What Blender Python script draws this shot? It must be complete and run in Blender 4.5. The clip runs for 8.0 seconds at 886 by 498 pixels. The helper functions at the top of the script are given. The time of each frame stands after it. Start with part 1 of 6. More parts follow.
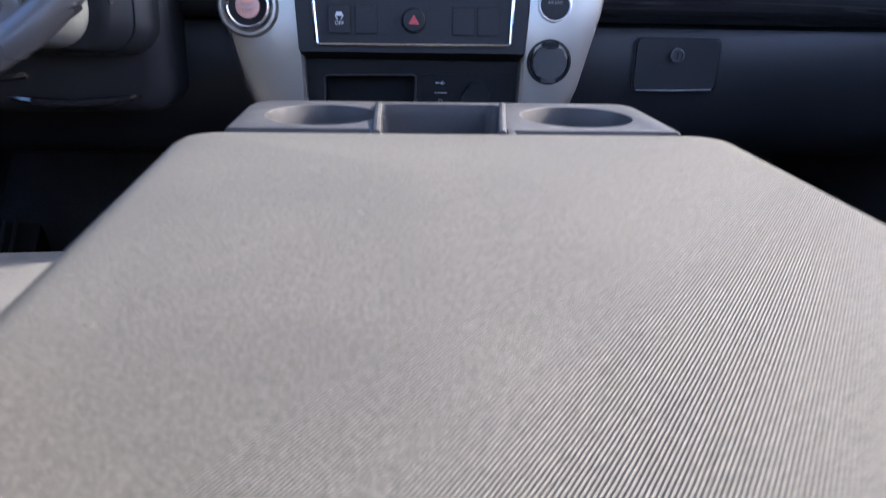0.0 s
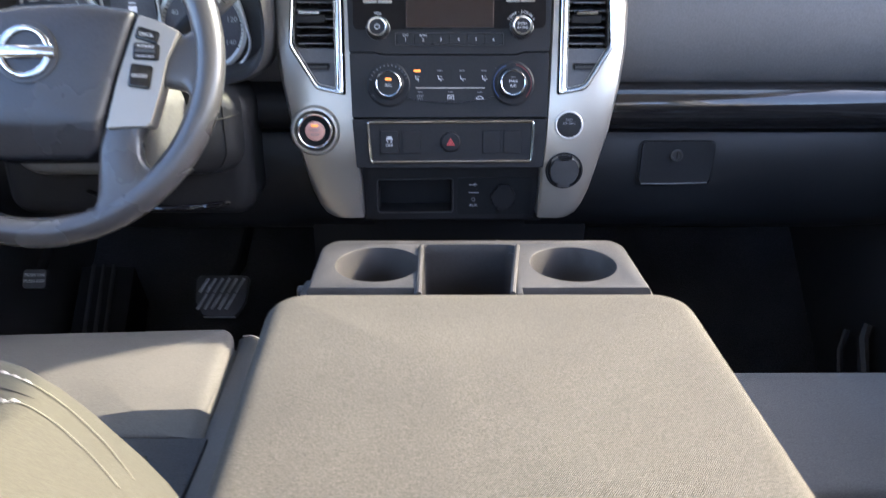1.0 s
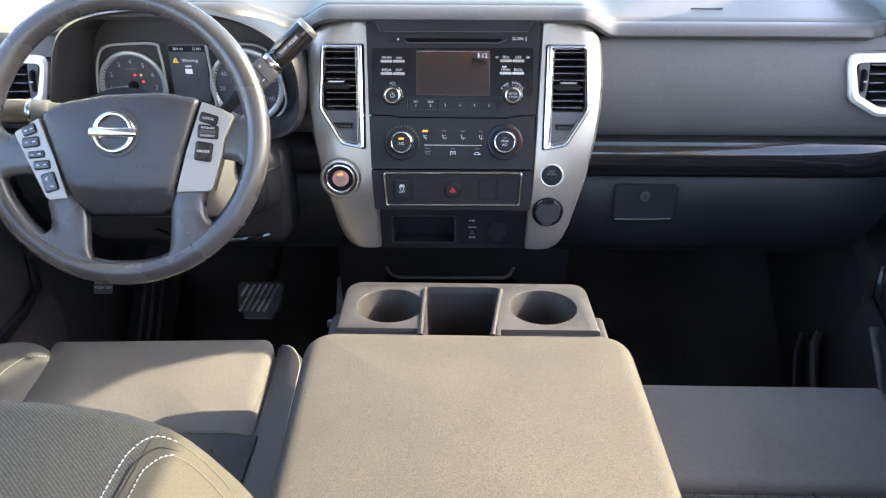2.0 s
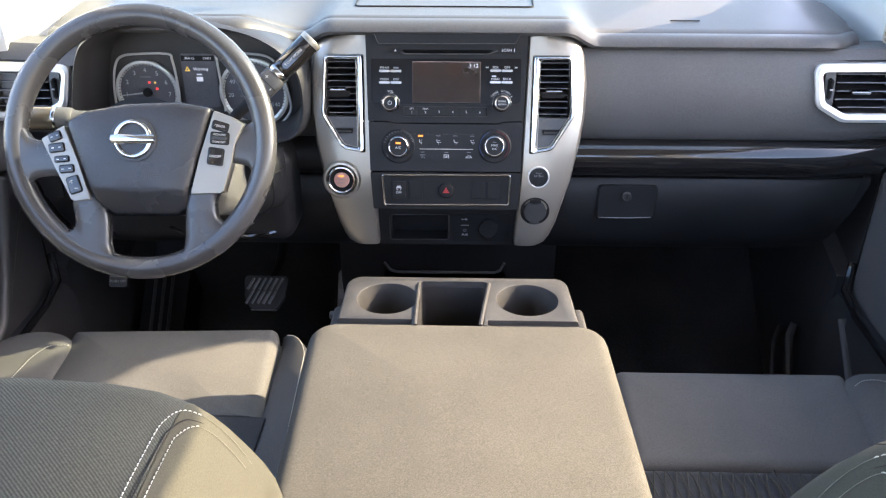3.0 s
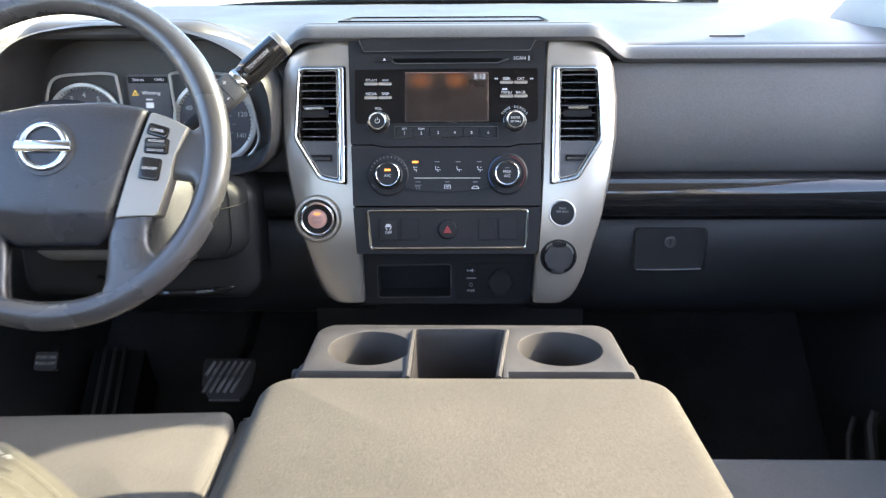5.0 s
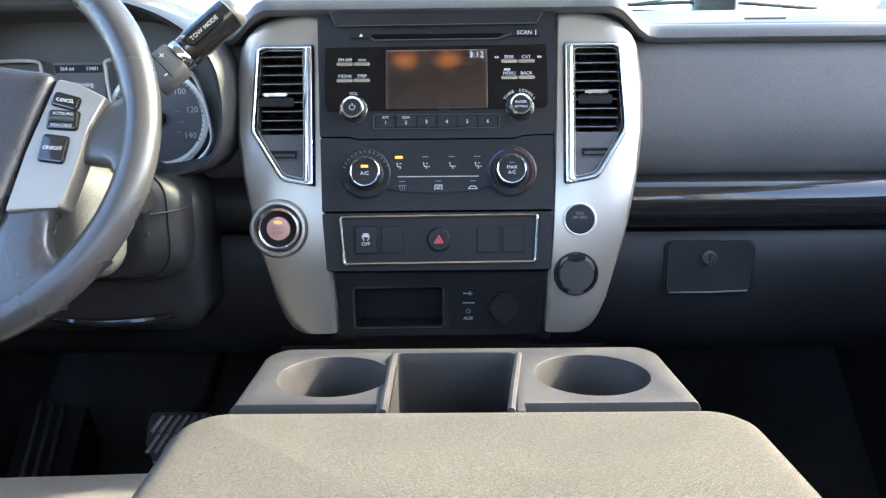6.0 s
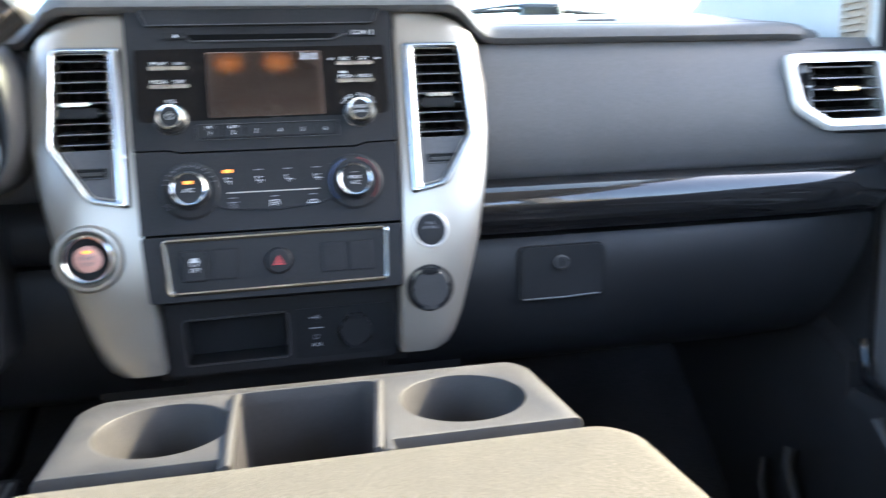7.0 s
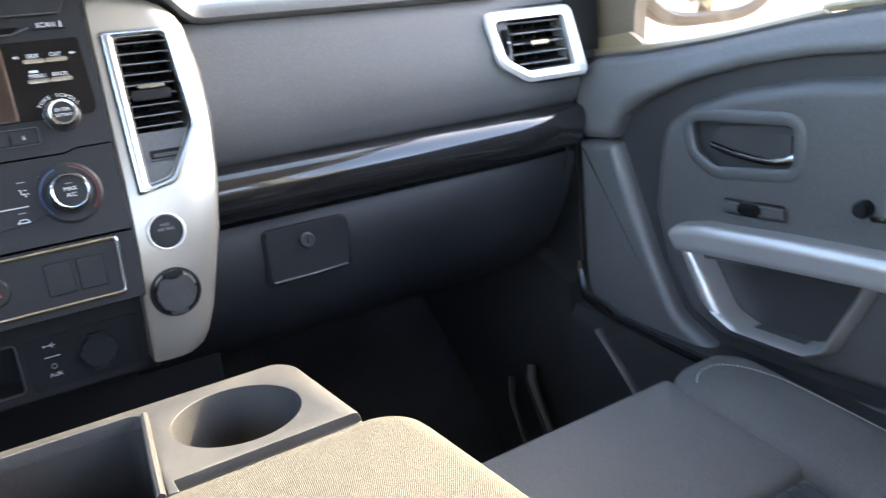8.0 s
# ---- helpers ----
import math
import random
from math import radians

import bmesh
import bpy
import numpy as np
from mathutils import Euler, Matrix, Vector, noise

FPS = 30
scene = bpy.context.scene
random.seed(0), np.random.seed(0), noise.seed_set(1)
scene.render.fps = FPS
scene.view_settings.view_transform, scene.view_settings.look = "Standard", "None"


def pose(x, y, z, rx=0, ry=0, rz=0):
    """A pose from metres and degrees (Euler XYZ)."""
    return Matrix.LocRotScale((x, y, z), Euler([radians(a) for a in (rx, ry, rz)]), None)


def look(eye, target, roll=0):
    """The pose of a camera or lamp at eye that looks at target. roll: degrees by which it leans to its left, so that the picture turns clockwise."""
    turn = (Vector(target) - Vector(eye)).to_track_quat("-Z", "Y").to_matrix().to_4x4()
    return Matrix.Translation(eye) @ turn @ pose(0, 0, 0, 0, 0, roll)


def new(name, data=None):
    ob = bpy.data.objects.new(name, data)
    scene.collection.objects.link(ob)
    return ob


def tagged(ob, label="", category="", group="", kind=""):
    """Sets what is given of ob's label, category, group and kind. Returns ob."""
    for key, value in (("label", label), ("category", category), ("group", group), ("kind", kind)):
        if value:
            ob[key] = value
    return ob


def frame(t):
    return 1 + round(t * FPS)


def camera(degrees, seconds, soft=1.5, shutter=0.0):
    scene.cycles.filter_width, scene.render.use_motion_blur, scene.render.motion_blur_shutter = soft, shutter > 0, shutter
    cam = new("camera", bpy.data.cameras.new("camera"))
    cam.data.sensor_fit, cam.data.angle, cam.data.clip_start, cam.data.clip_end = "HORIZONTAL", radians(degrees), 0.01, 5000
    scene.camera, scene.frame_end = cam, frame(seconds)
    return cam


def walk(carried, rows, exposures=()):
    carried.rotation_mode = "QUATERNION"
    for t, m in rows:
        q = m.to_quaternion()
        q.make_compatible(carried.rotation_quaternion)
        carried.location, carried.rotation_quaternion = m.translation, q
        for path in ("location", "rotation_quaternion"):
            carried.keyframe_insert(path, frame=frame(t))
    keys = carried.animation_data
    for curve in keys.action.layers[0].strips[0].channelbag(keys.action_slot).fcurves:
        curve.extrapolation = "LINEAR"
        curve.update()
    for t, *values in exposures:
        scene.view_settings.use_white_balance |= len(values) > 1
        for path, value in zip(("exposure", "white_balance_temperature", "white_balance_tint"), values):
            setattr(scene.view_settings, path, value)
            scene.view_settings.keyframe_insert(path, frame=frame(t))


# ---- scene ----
cam = camera(59.3, 8.0, soft=1.2, shutter=0.5)
PATH = [
    (0, (-0.024, -0.157, 0.685), (0.108, 1.726, 0.002), 1.3),
    (0.5, (-0.019, -0.197, 0.769), (0.077, 1.665, 0.047), 1.2),
    (1, (-0.017, -0.271, 0.885), (-0.004, 1.576, 0.113), 0.1),
    (1.5, (-0.008, -0.343, 0.976), (-0.0283, 1.4797, 0.1531), -0.05),
    (1.7, (-0.001, -0.374, 1.018), (-0.036, 1.433, 0.166), 0.05),
    (3, (0.021, -0.492, 1.109), (-0.02, 1.298, 0.219), 0.1),
    (3.5, (0.0217, -0.4929, 1.1131), (-0.0169, 1.305, 0.2379), 0.17),
    (4, (0.02, -0.467, 1.076), (-0.022, 1.355, 0.253), 0.2),
    (4.2, (0.018, -0.450, 1.045), (-0.027, 1.3834, 0.247), 0.15),
    (5.3, (0.012, -0.2222, 0.8475), (-0.026, 1.717, 0.3615), -0.45),
    (5.5, (0.015, -0.179, 0.823), (-0.025, 1.769, 0.373), -0.5),
    (6, (0.011, -0.122, 0.785), (-0.008, 1.838, 0.388), -0.6),
    (6.5, (0.003, -0.092, 0.772), (0.064, 1.873, 0.404), -0.9),
    (7, (0.006, -0.059, 0.771), (0.401, 1.868, 0.41), -1.9),
    (7.5, (0.009, -0.057, 0.783), (0.793, 1.737, 0.373), -3.7),
    (8, (0.0, -0.052, 0.81), (0.99, 1.596, 0.259), -6.1),
]
walk(cam, [(t, look(eye, target, roll)) for t, eye, target, roll in PATH], exposures=[(0, 3.36, 5350, 22), (0.5, 3.48, 5600, 20), (1.5, 3.68, 6350, 16), (3.5, 3.62, 6650, 17), (5.5, 3.8, 6250, 12), (6.5, 3.9, 6050, 10), (7.5, 4.2, 6500, 10), (8, 4.15, 6700, 12)])

# ---- light ----
SUN_EL, SUN_AZ = 32.5, 14.0   # the sun stands to the right of the car and slightly ahead of it
sun_way = Vector((math.cos(radians(SUN_EL)) * math.cos(radians(SUN_AZ)), math.cos(radians(SUN_EL)) * math.sin(radians(SUN_AZ)), math.sin(radians(SUN_EL))))
world = bpy.data.worlds.new("world")
scene.world = world
world.use_nodes = True
wn = world.node_tree.nodes
sky = wn.new("ShaderNodeTexSky")
sky.sky_type, sky.sun_disc = "NISHITA", False
sky.sun_elevation, sky.sun_rotation = radians(SUN_EL), radians(90 - SUN_AZ)
sky.air_density, sky.dust_density = 0.8, 2.4
world.node_tree.links.new(sky.outputs[0], wn["Background"].inputs[0])
wn["Background"].inputs[1].default_value = 0.15
sun = new("sun", bpy.data.lights.new("sun", "SUN"))
sun.data.energy, sun.data.angle, sun.data.color = 1.72, radians(0.6), (1.0, 0.845, 0.555)
sun.matrix_world = look(sun_way * 30, (0, 0, 0))


# ---- materials ----
def mat(name, base, rough=0.5, metal=0.0, grain=(400, 0.12), blotch=(9, 0.15), bump=(900, 0.15), weave=None, coat=0.0, spec=0.5, cells=False):
    """A surface with colour variation at two scales, uneven gloss and fine relief, in metres."""
    m = bpy.data.materials.new(name)
    m.use_nodes = True
    n, l = m.node_tree.nodes, m.node_tree.links
    p = n["Principled BSDF"]
    co = n.new("ShaderNodeTexCoord").outputs["Object"]

    def tex(scale, detail=3.0):
        t = n.new("ShaderNodeTexNoise")
        t.inputs["Scale"].default_value, t.inputs["Detail"].default_value = scale, detail
        l.new(co, t.inputs["Vector"])
        return t.outputs["Fac"]

    def span(fac, lo, hi):
        r = n.new("ShaderNodeMapRange")
        r.inputs["From Min"].default_value, r.inputs["From Max"].default_value = 0.3, 0.7
        r.inputs["To Min"].default_value, r.inputs["To Max"].default_value = lo, hi
        l.new(fac, r.inputs["Value"])
        return r.outputs[0]

    g, b = tex(grain[0]), tex(blotch[0], 5.0)
    mul = n.new("ShaderNodeMath")
    mul.operation = "MULTIPLY"
    l.new(span(g, 1 - grain[1], 1 + grain[1]), mul.inputs[0])
    l.new(span(b, 1 - blotch[1], 1 + blotch[1]), mul.inputs[1])
    sc = n.new("ShaderNodeVectorMath")
    sc.operation = "SCALE"
    sc.inputs[0].default_value = base
    l.new(mul.outputs[0], sc.inputs["Scale"])
    l.new(sc.outputs[0], p.inputs["Base Color"])
    p.inputs["Metallic"].default_value = metal
    p.inputs["Specular IOR Level"].default_value = spec
    p.inputs["Coat Weight"].default_value = coat
    l.new(span(b, max(0.02, rough * 0.85), min(1, rough * 1.18)), p.inputs["Roughness"])
    if bump:
        if weave:
            waves = []
            for turn in weave[1]:
                mp = n.new("ShaderNodeMapping")
                mp.inputs["Rotation"].default_value = (0, 0, radians(turn))
                l.new(co, mp.inputs["Vector"])
                w = n.new("ShaderNodeTexWave")
                w.inputs["Scale"].default_value = 0.314 / weave[0]
                w.inputs["Distortion"].default_value = 0.6
                w.inputs["Detail"].default_value = 1.0
                l.new(mp.outputs[0], w.inputs["Vector"])
                waves.append(w.outputs["Fac"])
            h = waves[0]
            for w in waves[1:]:
                a = n.new("ShaderNodeMath")
                a.operation = "MAXIMUM"
                l.new(h, a.inputs[0])
                l.new(w, a.inputs[1])
                h = a.outputs[0]
            d = n.new("ShaderNodeMath")
            d.operation = "MULTIPLY"
            l.new(mul.outputs[0], d.inputs[0])
            l.new(span(h, *weave[2]), d.inputs[1])
            l.new(d.outputs[0], sc.inputs["Scale"])
        elif cells:
            v = n.new("ShaderNodeTexVoronoi")
            v.inputs["Scale"].default_value = bump[0]
            l.new(co, v.inputs["Vector"])
            h = v.outputs["Distance"]
        else:
            h = tex(bump[0], 2.0)
        bp = n.new("ShaderNodeBump")
        bp.inputs["Strength"].default_value, bp.inputs["Distance"].default_value = bump[1], 0.0006
        l.new(h, bp.inputs["Height"])
        l.new(bp.outputs[0], p.inputs["Normal"])
    return m


def seep(m, spots, colour, strength):
    """Lamp light that seeps through a display round a few spots: x, y, half width, half height."""
    n, l = m.node_tree.nodes, m.node_tree.links
    co, out = n.new("ShaderNodeTexCoord").outputs["Object"], None
    for x, y, w, h in spots:
        a, b, c, d = n.new("ShaderNodeVectorMath"), n.new("ShaderNodeVectorMath"), n.new("ShaderNodeVectorMath"), n.new("ShaderNodeMapRange")
        a.operation, b.operation, c.operation, d.interpolation_type = "SUBTRACT", "MULTIPLY", "LENGTH", "SMOOTHERSTEP"
        a.inputs[1].default_value, b.inputs[1].default_value = (x, y, 0), (1 / w, 1 / h, 0)
        d.inputs["From Min"].default_value, d.inputs["From Max"].default_value = 0.0, 1.0
        d.inputs["To Min"].default_value, d.inputs["To Max"].default_value = strength, 0.0
        l.new(co, a.inputs[0])
        l.new(a.outputs[0], b.inputs[0])
        l.new(b.outputs[0], c.inputs[0])
        l.new(c.outputs["Value"], d.inputs["Value"])
        if out is None:
            out = d.outputs[0]
        else:
            s = n.new("ShaderNodeMath")
            l.new(out, s.inputs[0])
            l.new(d.outputs[0], s.inputs[1])
            out = s.outputs[0]
    p = n["Principled BSDF"]
    p.inputs["Emission Color"].default_value = (*colour, 1)
    l.new(out, p.inputs["Emission Strength"])


def glow(name, colour, strength):
    m = bpy.data.materials.new(name)
    m.use_nodes = True
    p = m.node_tree.nodes["Principled BSDF"]
    p.inputs["Base Color"].default_value = (*[c * 0.5 for c in colour], 1)
    p.inputs["Emission Color"].default_value = (*colour, 1)
    p.inputs["Emission Strength"].default_value = strength
    p.inputs["Roughness"].default_value = 0.5
    return m


def pane(name, tint, gloss):
    """Thin glass: clear straight through, with a Fresnel reflection."""
    m = bpy.data.materials.new(name)
    m.use_nodes = True
    n, l = m.node_tree.nodes, m.node_tree.links
    n.remove(n["Principled BSDF"])
    t, g, f, x = n.new("ShaderNodeBsdfTransparent"), n.new("ShaderNodeBsdfGlossy"), n.new("ShaderNodeLayerWeight"), n.new("ShaderNodeMixShader")
    t.inputs[0].default_value = (*tint, 1)
    g.inputs["Roughness"].default_value = gloss
    p, a = n.new("ShaderNodeMath"), n.new("ShaderNodeMath")
    p.operation, a.operation = "POWER", "MULTIPLY_ADD"
    p.inputs[1].default_value, a.inputs[1].default_value, a.inputs[2].default_value = 5.0, 0.9, 0.04
    l.new(f.outputs["Facing"], p.inputs[0])
    l.new(p.outputs[0], a.inputs[0])
    l.new(a.outputs[0], x.inputs[0])
    l.new(t.outputs[0], x.inputs[1])
    l.new(g.outputs[0], x.inputs[2])
    l.new(x.outputs[0], n["Material Output"].inputs[0])
    return m


CLOTH = mat("charcoal_cloth", (0.081, 0.0775, 0.067), 0.9, grain=(620, 0.25), blotch=(14, 0.13), bump=(900, 0.6), weave=(0.00105, (33,), (0.80, 1.13)), spec=0.2)
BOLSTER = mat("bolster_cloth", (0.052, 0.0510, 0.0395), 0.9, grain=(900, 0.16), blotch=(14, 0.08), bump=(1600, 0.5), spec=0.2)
RIB = mat("ribbed_cloth", (0.052, 0.0535, 0.0460), 0.9, grain=(600, 0.2), blotch=(12, 0.14), bump=(900, 0.4), weave=(0.0022, (-48,), (0.84, 1.10)), spec=0.2)
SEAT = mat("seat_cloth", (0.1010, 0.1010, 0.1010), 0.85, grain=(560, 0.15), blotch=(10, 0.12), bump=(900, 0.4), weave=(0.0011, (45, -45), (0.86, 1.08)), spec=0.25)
QUILT = mat("quilted_cloth", (0.055, 0.058, 0.064), 0.9, grain=(500, 0.2), blotch=(12, 0.12), bump=(900, 0.5), weave=(0.0016, (90,), (0.80, 1.12)), spec=0.2)
EDGE = mat("edge_thread", (0.130, 0.126, 0.098), 0.8, bump=(1500, 0.3))
THREAD = mat("pale_thread", (0.42, 0.42, 0.39), 0.7, bump=(1500, 0.3))
PADTOP = mat("soft_dash_plastic", (0.081, 0.078, 0.078), 0.42, blotch=(5, 0.10), bump=(1300, 0.16), cells=True, spec=0.32)
DOOR = mat("soft_door_plastic", (0.108, 0.104, 0.102), 0.40, blotch=(6, 0.06), bump=(1400, 0.10), cells=True)
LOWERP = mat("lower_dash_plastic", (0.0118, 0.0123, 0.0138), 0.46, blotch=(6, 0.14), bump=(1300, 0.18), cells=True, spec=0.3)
DOORMID = mat("grained_door_plastic", (0.080, 0.077, 0.076), 0.42, blotch=(6, 0.06), bump=(1400, 0.12), cells=True)
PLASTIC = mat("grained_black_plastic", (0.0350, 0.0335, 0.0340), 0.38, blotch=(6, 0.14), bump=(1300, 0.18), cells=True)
SLAT = mat("vent_plastic", (0.016, 0.016, 0.018), 0.30, bump=(1500, 0.05), spec=0.6)
# pale grey paints the highlight along each slat's front edge
SLATEDGE = mat("slat_edge_glint", (0.16, 0.16, 0.165), 0.35, bump=None)
PLATE = mat("vent_plate_plastic", (0.060, 0.060, 0.063), 0.42, bump=(1500, 0.1))
FASCIA = mat("smooth_dark_plastic", (0.0165, 0.0163, 0.0172), 0.42, blotch=(7, 0.14), bump=(1800, 0.10), spec=0.16)
DARK = mat("matt_black_plastic", (0.0095, 0.0095, 0.0102), 0.60, blotch=(6, 0.15), bump=(1200, 0.2), spec=0.2)
GAP = mat("deep_black_gap", (0.003, 0.003, 0.003), 0.8, bump=None, spec=0.05)
GLOSS = mat("piano_black", (0.012, 0.011, 0.011), 0.10, grain=(200, 0.1), blotch=(5, 0.12), bump=None, coat=0.6)
SILVER = mat("satin_silver_paint", (0.400, 0.370, 0.322), 0.35, 0.75, grain=(2500, 0.05), blotch=(6, 0.04), bump=(2600, 0.03))
BRIGHT = mat("pale_silver_paint", (0.60, 0.585, 0.56), 0.33, 0.35, grain=(2500, 0.04), blotch=(6, 0.04), bump=(2600, 0.03))
RAIL = mat("brushed_rail_silver", (0.50, 0.48, 0.465), 0.33, 0.6, grain=(2500, 0.05), blotch=(8, 0.08), bump=(2600, 0.04))
STALK = mat("bronze_stalk", (0.150, 0.128, 0.095), 0.20, 0.55, grain=(2000, 0.05), blotch=(30, 0.1), bump=None)
CHROME = mat("chrome", (0.60, 0.60, 0.59), 0.14, 1.0, grain=(300, 0.03), blotch=(20, 0.05), bump=None)
CONSOLE = mat("worn_grey_plastic", (0.037, 0.036, 0.0355), 0.52, grain=(900, 0.2), blotch=(40, 0.14), bump=(1500, 0.28), cells=True)
LEATHER = mat("wheel_rubber", (0.050, 0.0480, 0.048), 0.27, grain=(800, 0.1), blotch=(9, 0.12), bump=(1500, 0.14), cells=True, coat=0.24)
HUB = mat("hub_plastic", (0.0270, 0.0265, 0.0290), 0.25, blotch=(10, 0.08), bump=(1000, 0.35), cells=True)
SPOKE = mat("spoke_silver", (0.305, 0.280, 0.245), 0.36, 0.5, grain=(2500, 0.05), blotch=(8, 0.05), bump=(2600, 0.04))
PEDAL = mat("tread_rubber", (0.24, 0.24, 0.245), 0.26, blotch=(25, 0.25), bump=(700, 0.2))
SHROUD = mat("column_plastic", (0.115, 0.110, 0.100), 0.5, blotch=(10, 0.12), bump=(900, 0.5), cells=True)
CARPET = mat("black_carpet", (0.032, 0.032, 0.034), 0.95, grain=(500, 0.4), blotch=(8, 0.3), bump=(420, 1.0), spec=0.1)
LINER = mat("pale_headliner", (0.56, 0.55, 0.53), 0.85, grain=(900, 0.06), blotch=(4, 0.05), bump=(900, 0.4), spec=0.2)
SAIL = mat("mirror_corner_plastic", (0.150, 0.112, 0.078), 0.5, blotch=(12, 0.2), bump=(900, 0.2))
TAN = mat("tan_grille", (0.42, 0.33, 0.25), 0.6, bump=(900, 0.2))
PAINT = mat("tan_car_paint", (0.36, 0.27, 0.17), 0.3, 0.3, grain=(2500, 0.08), blotch=(5, 0.05), bump=None, coat=0.6)
# dial grey lifted to paint in the veil of lens reflections
DIAL = mat("dial_face", (0.085, 0.082, 0.092), 0.45, blotch=(20, 0.08), bump=(1500, 0.1))
RING = mat("dial_ring", (0.58, 0.57, 0.54), 0.4, 0.5, bump=(2000, 0.05))
# both browns stand in for the even glow of the display's backlight
SCREEN = mat("backlit_display", (0.200, 0.140, 0.115), 0.24, grain=(300, 0.03), blotch=(12, 0.06), bump=None)
FILM = mat("display_blade", (0.125, 0.092, 0.078), 0.30, grain=(300, 0.03), blotch=(12, 0.06), bump=None)
seep(SCREEN, ((-0.0330, 0.0185, 0.023, 0.0160), (0.0130, 0.0185, 0.023, 0.0160), (-0.0325, 0.0180, 0.0035, 0.0035), (0.0122, 0.0188, 0.0035, 0.0035)), (1.0, 0.30, 0.04), 0.026)
RADIOGLASS = mat("radio_glass", (0.0065, 0.0055, 0.0052), 0.24, grain=(300, 0.05), blotch=(8, 0.1), bump=None, spec=0.16)
PRINT = mat("pale_print", (0.50, 0.50, 0.50), 0.5, bump=None)
DIMPRINT = mat("faint_print", (0.16, 0.16, 0.17), 0.5, bump=None)
REDPLASTIC = mat("red_plastic", (0.42, 0.035, 0.035), 0.4, bump=None)
PINK = mat("start_cap", (0.50, 0.27, 0.22), 0.35, blotch=(40, 0.08), bump=None)
REDMARK = mat("red_mark", (0.16, 0.02, 0.02), 0.4, bump=None)
BLUEMARK = mat("blue_mark", (0.015, 0.045, 0.13), 0.4, bump=None)
ORANGE = glow("amber_lamp", (1.0, 0.30, 0.04), 0.16)
REDLAMP = glow("red_lamp", (1.0, 0.05, 0.05), 0.12)
DISPLAY = glow("display_text", (0.75, 0.80, 0.9), 0.05)
AMBERTEXT = glow("amber_text", (1.0, 0.62, 0.10), 0.06)
MIRROR = mat("mirror_glass", (0.85, 0.85, 0.86), 0.02, 1.0, grain=(100, 0.01), blotch=(5, 0.02), bump=None)
RUBBER = mat("pedal_rubber", (0.048, 0.048, 0.050), 0.42, bump=(900, 0.3))
STEEL = mat("worn_steel", (0.34, 0.34, 0.35), 0.35, 0.9, bump=(600, 0.2))
STUCCO = mat("beige_stucco", (0.46, 0.38, 0.28), 0.9, grain=(30, 0.15), blotch=(0.6, 0.2), bump=(40, 0.5), spec=0.2)
ROOFING = mat("brown_roofing", (0.13, 0.095, 0.07), 0.9, grain=(20, 0.25), blotch=(0.5, 0.25), bump=(30, 0.6), spec=0.2)
LEAF = mat("yellow_leaf", (0.20, 0.155, 0.025), 0.6, grain=(40, 0.3), blotch=(3, 0.4), bump=None, spec=0.3)
HEDGE = mat("green_leaf", (0.055, 0.075, 0.025), 0.6, grain=(40, 0.3), blotch=(3, 0.4), bump=None, spec=0.3)
BARK = mat("bark", (0.16, 0.11, 0.07), 0.9, grain=(60, 0.3), blotch=(6, 0.3), bump=(50, 0.8), spec=0.2)
ASPHALT = mat("pale_asphalt", (0.235, 0.210, 0.175), 0.9, grain=(60, 0.3), blotch=(0.4, 0.2), bump=(80, 0.6))
GLASS = pane("window_glass", (0.95, 0.96, 0.95), 0.01)
SHIELD = pane("windshield_glass", (0.76, 0.81, 0.79), 0.01)


# ---- mesh helpers ----
def thing(name, label, category, m=None, group="", kind=""):
    ob = new(name)
    ob.empty_display_size = 0.02
    if m is not None:
        ob.matrix_world = m
    return tagged(ob, label, category, group, kind)


def shade(bm, me):
    """Writes bm into me with normals weighted by face area, so that flat faces stay flat beside rounded edges."""
    bm.to_mesh(me)
    bm.normal_update()
    bm.faces.index_update()
    bm.verts.index_update()
    area = [f.calc_area() for f in bm.faces]
    if area and max(area) < 0.12 * sum(area):      # an evenly curved shape
        area = [1.0] * len(area)
    got = {}
    for v in bm.verts:
        left = list(v.link_faces)
        while left:
            fan, todo = set(), [left[0]]
            while todo:
                f = todo.pop()
                if f in fan:
                    continue
                fan.add(f)
                for e in f.edges:
                    if e.smooth and v in e.verts:
                        todo.extend(o for o in e.link_faces if o is not f)
            nor = Vector((0, 0, 0))
            for f in fan:
                nor += f.normal * area[f.index]
            if nor.length < 1e-14:
                nor = Vector(v.normal)
            nor.normalize()
            for f in fan:
                got[f.index, v.index] = nor
            left = [f for f in left if f not in fan]
    me.normals_split_custom_set([got[f.index, v.index] for f in bm.faces for v in f.verts])


def part(name, bm, material, parent=None, label="", m=None, sharp=38):
    bmesh.ops.recalc_face_normals(bm, faces=bm.faces[:])
    for e in bm.edges:
        e.smooth = len(e.link_faces) == 2 and e.calc_face_angle(0) < radians(sharp)
    for f in bm.faces:
        f.smooth = True
    me = bpy.data.meshes.new(name)
    shade(bm, me)
    bm.free()
    me.materials.append(material)
    ob = new(name, me)
    ob.parent = parent
    if m is not None:
        ob.matrix_basis = m
    if label:
        ob["label"] = label
    return ob


